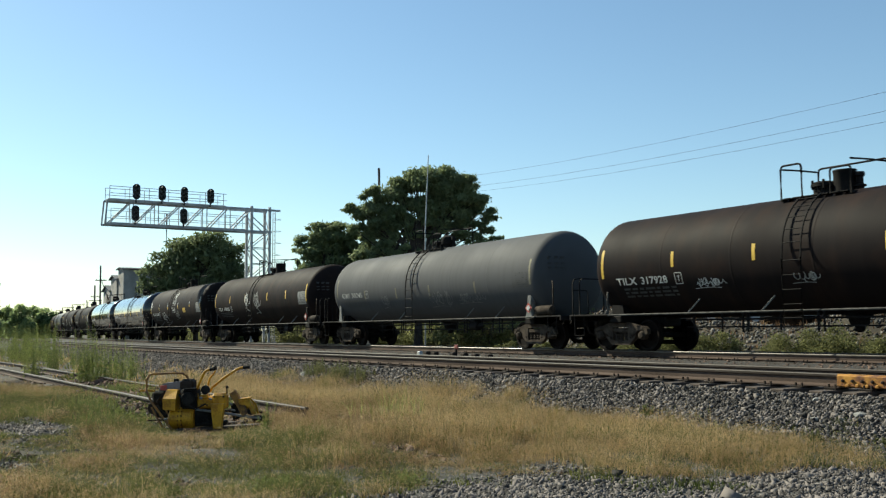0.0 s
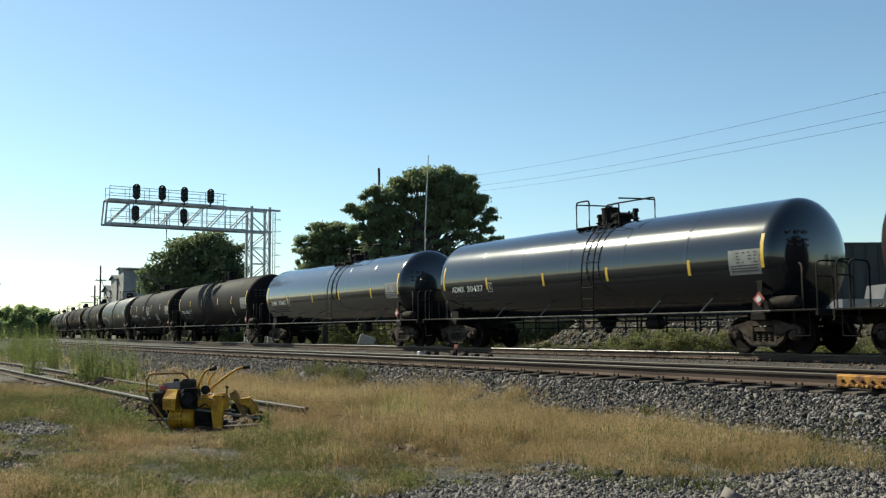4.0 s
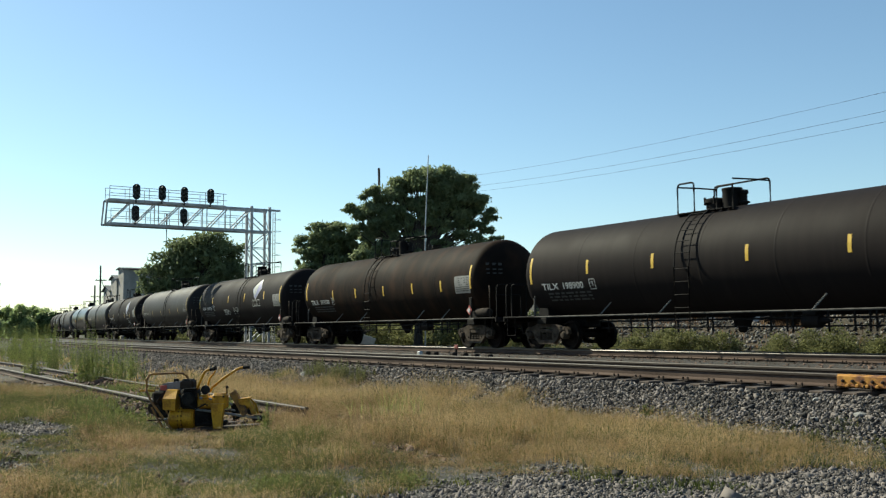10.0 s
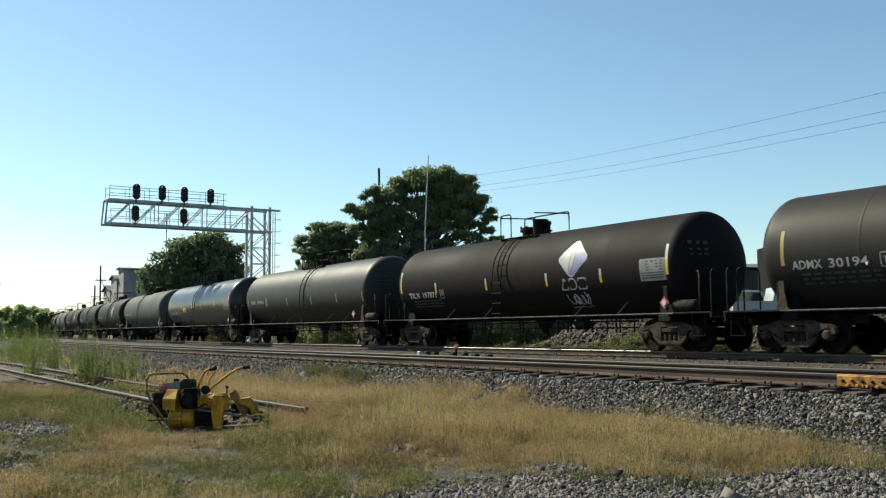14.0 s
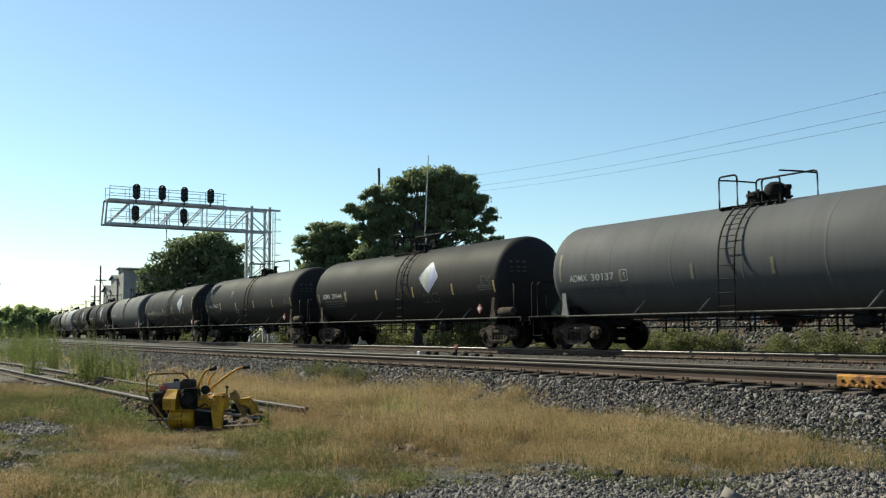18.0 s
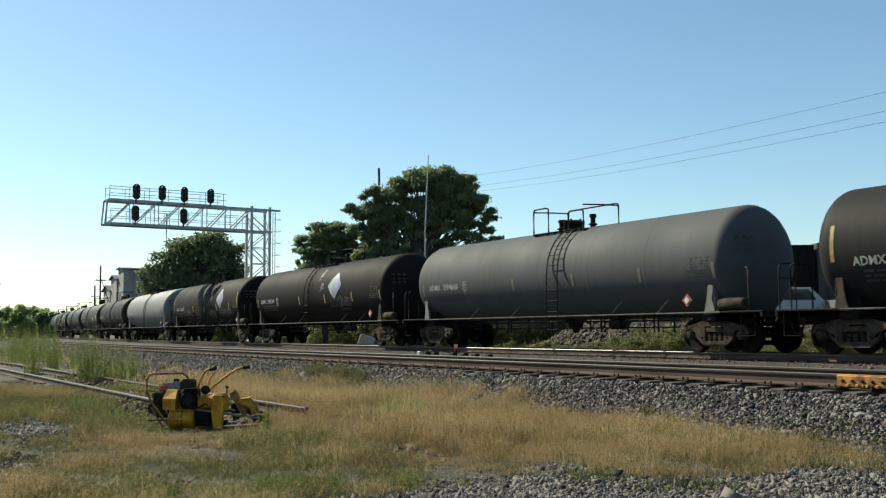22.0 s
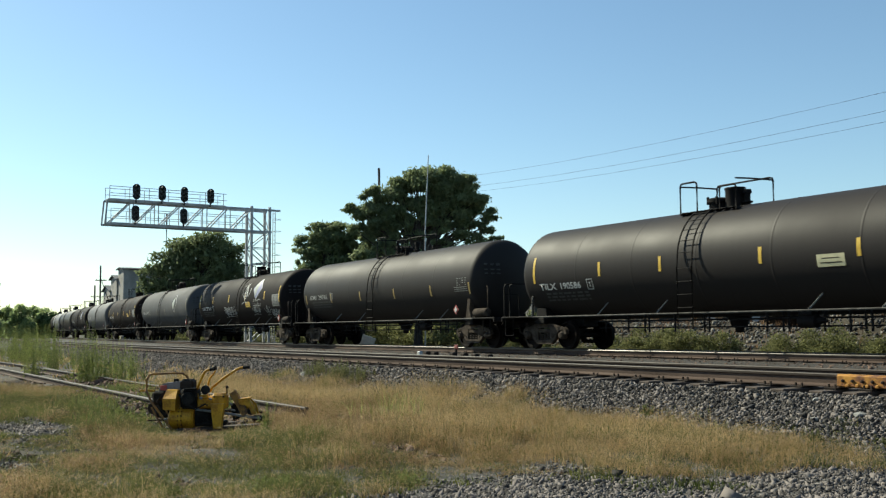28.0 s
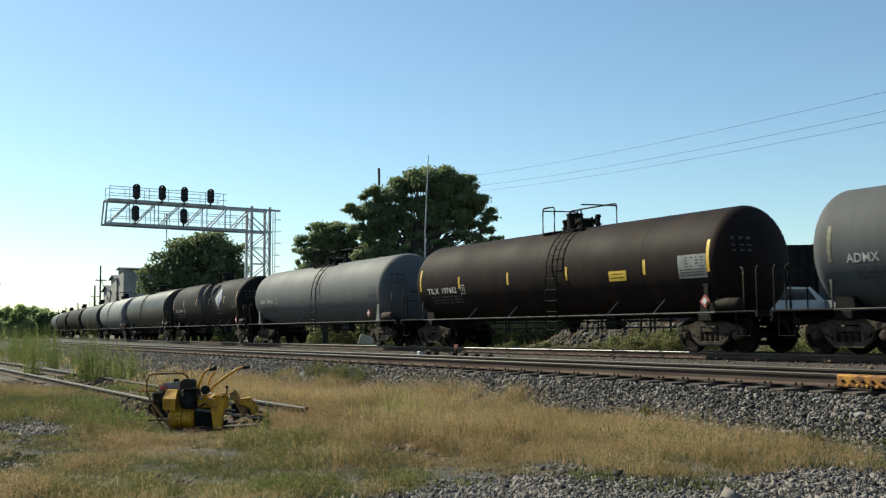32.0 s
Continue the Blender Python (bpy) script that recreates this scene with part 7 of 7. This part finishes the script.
part("belt_cover", Shape().add([(-0.54, -0.25, 0.28), (-0.36, -0.27, 0.26), (-0.35, -0.27, 0.44), (-0.55, -0.25, 0.44), (-0.52, -0.13, 0.57), (-0.36, -0.14, 0.56), (-0.54, 0.06, 0.28), (-0.36, 0.06, 0.26), (-0.52, 0.06, 0.57), (-0.36, 0.06, 0.56)],
     [(0, 1, 2, 3), (3, 2, 5, 4), (0, 3, 4, 8, 6), (1, 7, 9, 5, 2), (4, 5, 9, 8), (6, 8, 9, 7), (0, 6, 7, 1)]).mesh("belt_cover", False), YELLOW_PAINT, mc, "faceted yellow belt cover")
eng = part("engine", Shape().box((-0.20, 0.02, 0.42), (0.24, 0.34, 0.34), 0.05).lathe([(-0.24, 0.02), (-0.235, 0.09), (-0.2, 0.10), (-0.16, 0.1)], 16, "Y", (-0.19, 0, 0.43)), MATT_BLACK, mc, "black petrol engine")
for _k in range(5):
    part("cooling_fin", made("cooling_fin", lambda: Shape().box((0, 0, 0), (0.20, 0.26, 0.012), 0.003)), MATT_BLACK, eng, at=(-0.18, -0.06, 0.47 + 0.028 * _k))
part("fuel_tank", Shape().prism([(-0.70, 0.50), (-0.68, 0.58), (-0.62, 0.65), (-0.36, 0.685), (-0.27, 0.65), (-0.26, 0.50)], 0.02, 0.28), GREY_PLASTIC, eng, "grey engine shroud")
part("red_label", Shape().box((-0.61, 0.012, 0.585), (0.10, 0.02, 0.08), 0.008), RED, eng)
part("muffler", Shape().box((-0.25, 0.06, 0.63), (0.21, 0.24, 0.17), 0.04), MATT_BLACK, eng)
part("exhaust_guard", Shape().box((-0.25, -0.066, 0.63), (0.17, 0.01, 0.12), 0.002).box((-0.25, -0.074, 0.65), (0.15, 0.01, 0.012)).box((-0.25, -0.074, 0.61), (0.15, 0.01, 0.012)), DARK_IRON, eng)
part("filler_cap", Shape().cyl((-0.46, 0.16, 0.66), (-0.46, 0.16, 0.715), 0.04, 10), MATT_BLACK, eng)
part("carburettor", Shape().box((-0.66, 0.02, 0.44), (0.20, 0.20, 0.20), 0.03).box((-0.60, 0.04, 0.24), (0.26, 0.16, 0.20), 0.03).cyl((-0.66, -0.02, 0.42), (-0.60, -0.1, 0.34), 0.02, 6), MATT_BLACK, eng)
part("hose", Shape().tube([(-0.32, -0.20, 0.5), (-0.2, -0.25, 0.36), (-0.06, -0.24, 0.28), (0.08, -0.18, 0.36)], 0.012, 6), MATT_BLACK, mc)
part("hose", Shape().tube([(-0.60, -0.05, 0.5), (-0.66, -0.15, 0.40), (-0.60, -0.2, 0.28), (-0.50, -0.18, 0.2)], 0.010, 6), MATT_BLACK, mc)
part("guard_hoop", Shape().tube([(-0.40, -0.24, -0.02), (-0.72, -0.2, 0.38), (-0.815, -0.16, 0.54), (-0.82, -0.14, 0.72), (-0.79, -0.12, 0.785), (-0.73, -0.1, 0.80), (-0.45, 0.0, 0.805), (-0.33, 0.03, 0.80), (-0.27, 0.05, 0.76), (-0.24, 0.06, 0.68), (-0.23, 0.06, 0.5)], 0.017, 8), RUST_YELLOW, mc, "yellow tubular guard hoop")
part("lift_bar", Shape().cyl((-0.92, -0.12, 0.555), (-0.70, -0.14, 0.55), 0.016, 6), YELLOW_PAINT, mc)
part("brace_tube", Shape().tube([(-0.72, 0.16, 0.62), (-0.62, -0.02, 0.36), (-0.42, -0.19, 0.10)], 0.015, 6), RUST_YELLOW, mc)
part("brace_tube", Shape().tube([(-0.76, -0.08, 0.30), (-0.56, -0.20, 0.02)], 0.014, 6), RUST_YELLOW, mc)
part("brace_tube", Shape().tube([(-0.84, 0.0, 0.10), (-0.46, -0.10, 0.12)], 0.013, 6), DARK_IRON, mc)
for _x, _y in ((-0.79, 0.14), (-0.64, 0.24)):
    part("guide_wheel", Shape().lathe([(_y - 0.04, 0.02), (_y - 0.035, 0.085), (_y + 0.035, 0.085), (_y + 0.04, 0.02)], 18, "Y", (_x, 0, 0.27)), DARK_IRON, mc)
# black blocks added for the shade beneath the machine
part("under_frame", Shape().box((-0.02, 0.04, 0.17), (0.30, 0.26, 0.20), 0.03).box((0.10, 0.02, 0.06), (0.5, 0.2, 0.08), 0.02), MATT_BLACK, mc)
part("slide_bar", Shape().tube([(-0.10, -0.10, 0.27), (0.06, -0.10, 0.25), (0.88, -0.10, 0.13)], 0.019, 8), DULL_STEEL, mc, "worn bright steel slide bar")
part("slide_bar", Shape().tube([(0.0, 0.14, 0.24), (0.86, 0.16, 0.20)], 0.018, 8), DARK_IRON, mc)
part("clamp_body", Shape().box((0.05, 0.0, 0.37), (0.26, 0.22, 0.18), 0.03).box((0.27, -0.08, 0.39), (0.22, 0.20, 0.24), 0.035).box((0.04, -0.12, 0.46), (0.12, 0.06, 0.06), 0.01), YELLOW_PAINT, mc)
part("clamp_leg", Shape().prism([(0.17, 0.36), (0.37, 0.36), (0.33, 0.0), (0.22, 0.0)], -0.29, -0.183), YELLOW_PAINT, mc)
for _p, _q, _r in (((-0.02, -0.16, 0.44), (0.02, -0.17, 0.44), 0.02), ((0.12, -0.15, 0.43), (0.16, -0.16, 0.42), 0.016), ((0.42, -0.12, 0.36), (0.46, -0.13, 0.34), 0.018), ((0.44, -0.10, 0.26), (0.50, -0.12, 0.25), 0.015), ((-0.52, -0.24, 0.14), (-0.48, -0.25, 0.14), 0.018)):
    part("fitting", Shape().cyl(_p, _q, _r, 8), DULL_STEEL, mc, "small bright worn steel fitting")
part("adjusting_rod", Shape().cyl((0.38, 0.06, 0.46), (0.66, 0.08, 0.30), 0.014, 6), DARK_IRON, mc)
part("bracket", Shape().prism([(0.40, 0.34), (0.50, 0.36), (0.54, 0.12), (0.44, 0.10)], 0.02, 0.08), MATT_BLACK, mc)
for _x, _z in ((0.20, 0.46), (0.34, 0.46), (0.20, 0.32), (0.34, 0.32), (0.0, 0.33), (0.08, 0.33)):
    part("bolt", made("clamp_bolt", lambda: Shape().lathe([(-0.02, 0.004), (-0.016, 0.014), (0.0, 0.016)], 6, "Y")), DARK_IRON, mc, at=(_x, -0.18 if _x > 0.15 else -0.112, _z))
part("feed_wheel", Shape().lathe([(-0.05, 0.02), (-0.045, 0.065), (-0.01, 0.07), (0.0, 0.02)], 16, "Y", (0.06, -0.12, 0.56)), MATT_BLACK, mc)
hl = part("handle", Shape().tube([(-0.07, -0.02, 0.36), (-0.10, -0.02, 0.52), (-0.09, -0.03, 0.58), (-0.03, -0.04, 0.72), (0.02, -0.05, 0.82), (0.06, -0.05, 0.85), (0.11, -0.05, 0.86)], 0.019, 8), YELLOW_PAINT, mc)
part("grip", Shape().tube([(0.10, -0.05, 0.858), (0.20, -0.06, 0.87)], 0.024, 8), MATT_BLACK, hl)
part("lever", Shape().tube([(0.05, 0.04, 0.60), (0.08, 0.02, 0.72), (0.15, 0.0, 0.80), (0.17, 0.0, 0.84)], 0.014, 6), YELLOW_PAINT, hl)
part("lever", Shape().tube([(0.15, -0.06, 0.87), (0.185, -0.07, 0.91), (0.205, -0.07, 0.885)], 0.010, 6), MATT_BLACK, hl)
hr = part("handle", Shape().tube([(0.08, 0.06, 0.52), (0.12, 0.05, 0.59), (0.30, 0.02, 0.73), (0.50, 0.0, 0.86), (0.55, 0.0, 0.88), (0.60, 0.0, 0.885)], 0.019, 8), YELLOW_PAINT, mc)
part("grip", Shape().tube([(0.59, 0.0, 0.884), (0.69, 0.0, 0.89)], 0.025, 8), MATT_BLACK, hr)
part("end_arm", Shape().bar((0.45, -0.06, 0.52), (0.66, -0.10, 0.19), 0.06, 0.10), RUST_YELLOW, mc, "rust-worn yellow swing arm")
part("end_plate", Shape().prism([(0.50, 0.40), (0.70, 0.43), (0.80, 0.34), (0.84, 0.20), (0.70, 0.18), (0.56, 0.28)], 0.0, 0.03), YELLOW_PAINT, mc)
part("end_plate", Shape().prism([(0.56, 0.40), (0.72, 0.42), (0.80, 0.32), (0.83, 0.20), (0.76, 0.20), (0.70, 0.32), (0.58, 0.34)], -0.16, -0.13), YELLOW_PAINT, mc)
part("end_top", Shape().box((0.64, -0.07, 0.425), (0.18, 0.2, 0.02), 0.006, Matrix.Rotation(-0.12, 3, "Y")), YELLOW_PAINT, mc)
part("roller", Shape().lathe([(-0.14, 0.05), (-0.12, 0.06), (0.02, 0.06), (0.04, 0.05)], 14, "Y", (0.74, 0, 0.24)), DARK_IRON, mc)
part("end_shoe", Shape().box((0.82, -0.02, 0.12), (0.14, 0.16, 0.10), 0.02), DARK_IRON, mc)
part("knob", Shape().cyl((0.36, -0.05, 0.48), (0.36, -0.05, 0.58), 0.010, 6).lathe([(0.57, 0.01), (0.585, 0.024), (0.61, 0.022), (0.62, 0.005)], 10, "Z", (0.36, -0.05, 0)), MATT_BLACK, mc)

slab = tagged(empty("concrete_slab", Matrix.Translation((-48.1, 25.5, -0.6)) @ Matrix.Rotation(0.9, 4, "Z")), "pale broken concrete slab leaning behind the far track", "concrete slab")
part("slab", Shape().box((0, 0, 0.35), (0.9, 0.25, 1.3), 0.04, Matrix.Rotation(0.35, 3, "Y")), CONCRETE, slab)
part("footing", Shape().box((0.3, 0.1, 0.08), (1.4, 0.6, 0.3), 0.05), CONCRETE, slab)

for _k, (_x, _h) in enumerate(((-31.4, 0.8), (-30.6, 0.6), (-27.6, 0.9), (-26.8, 1.25), (-26.0, 1.1), (-25.2, 1.3), (-24.2, 1.2), (-23.2, 1.35), (-22.2, 1.2), (-19.2, 1.25), (-18.3, 1.1), (-17.3, 1.3), (-15.8, 1.1), (-34.0, 0.8))):
    tree(_x, 24.9 + 0.25 * math.sin(5.0 * _k), -0.62, [(0, 0.5 * _h, 0.62 * _h, 0.45 * _h), (-0.5, 0.32 * _h, 0.55, 0.32 * _h), (0.5, 0.34 * _h, 0.55, 0.34 * _h)], 300 + _k, 5000, 0.075, BUSH, "small grey-green bush beside the far track")


motions()
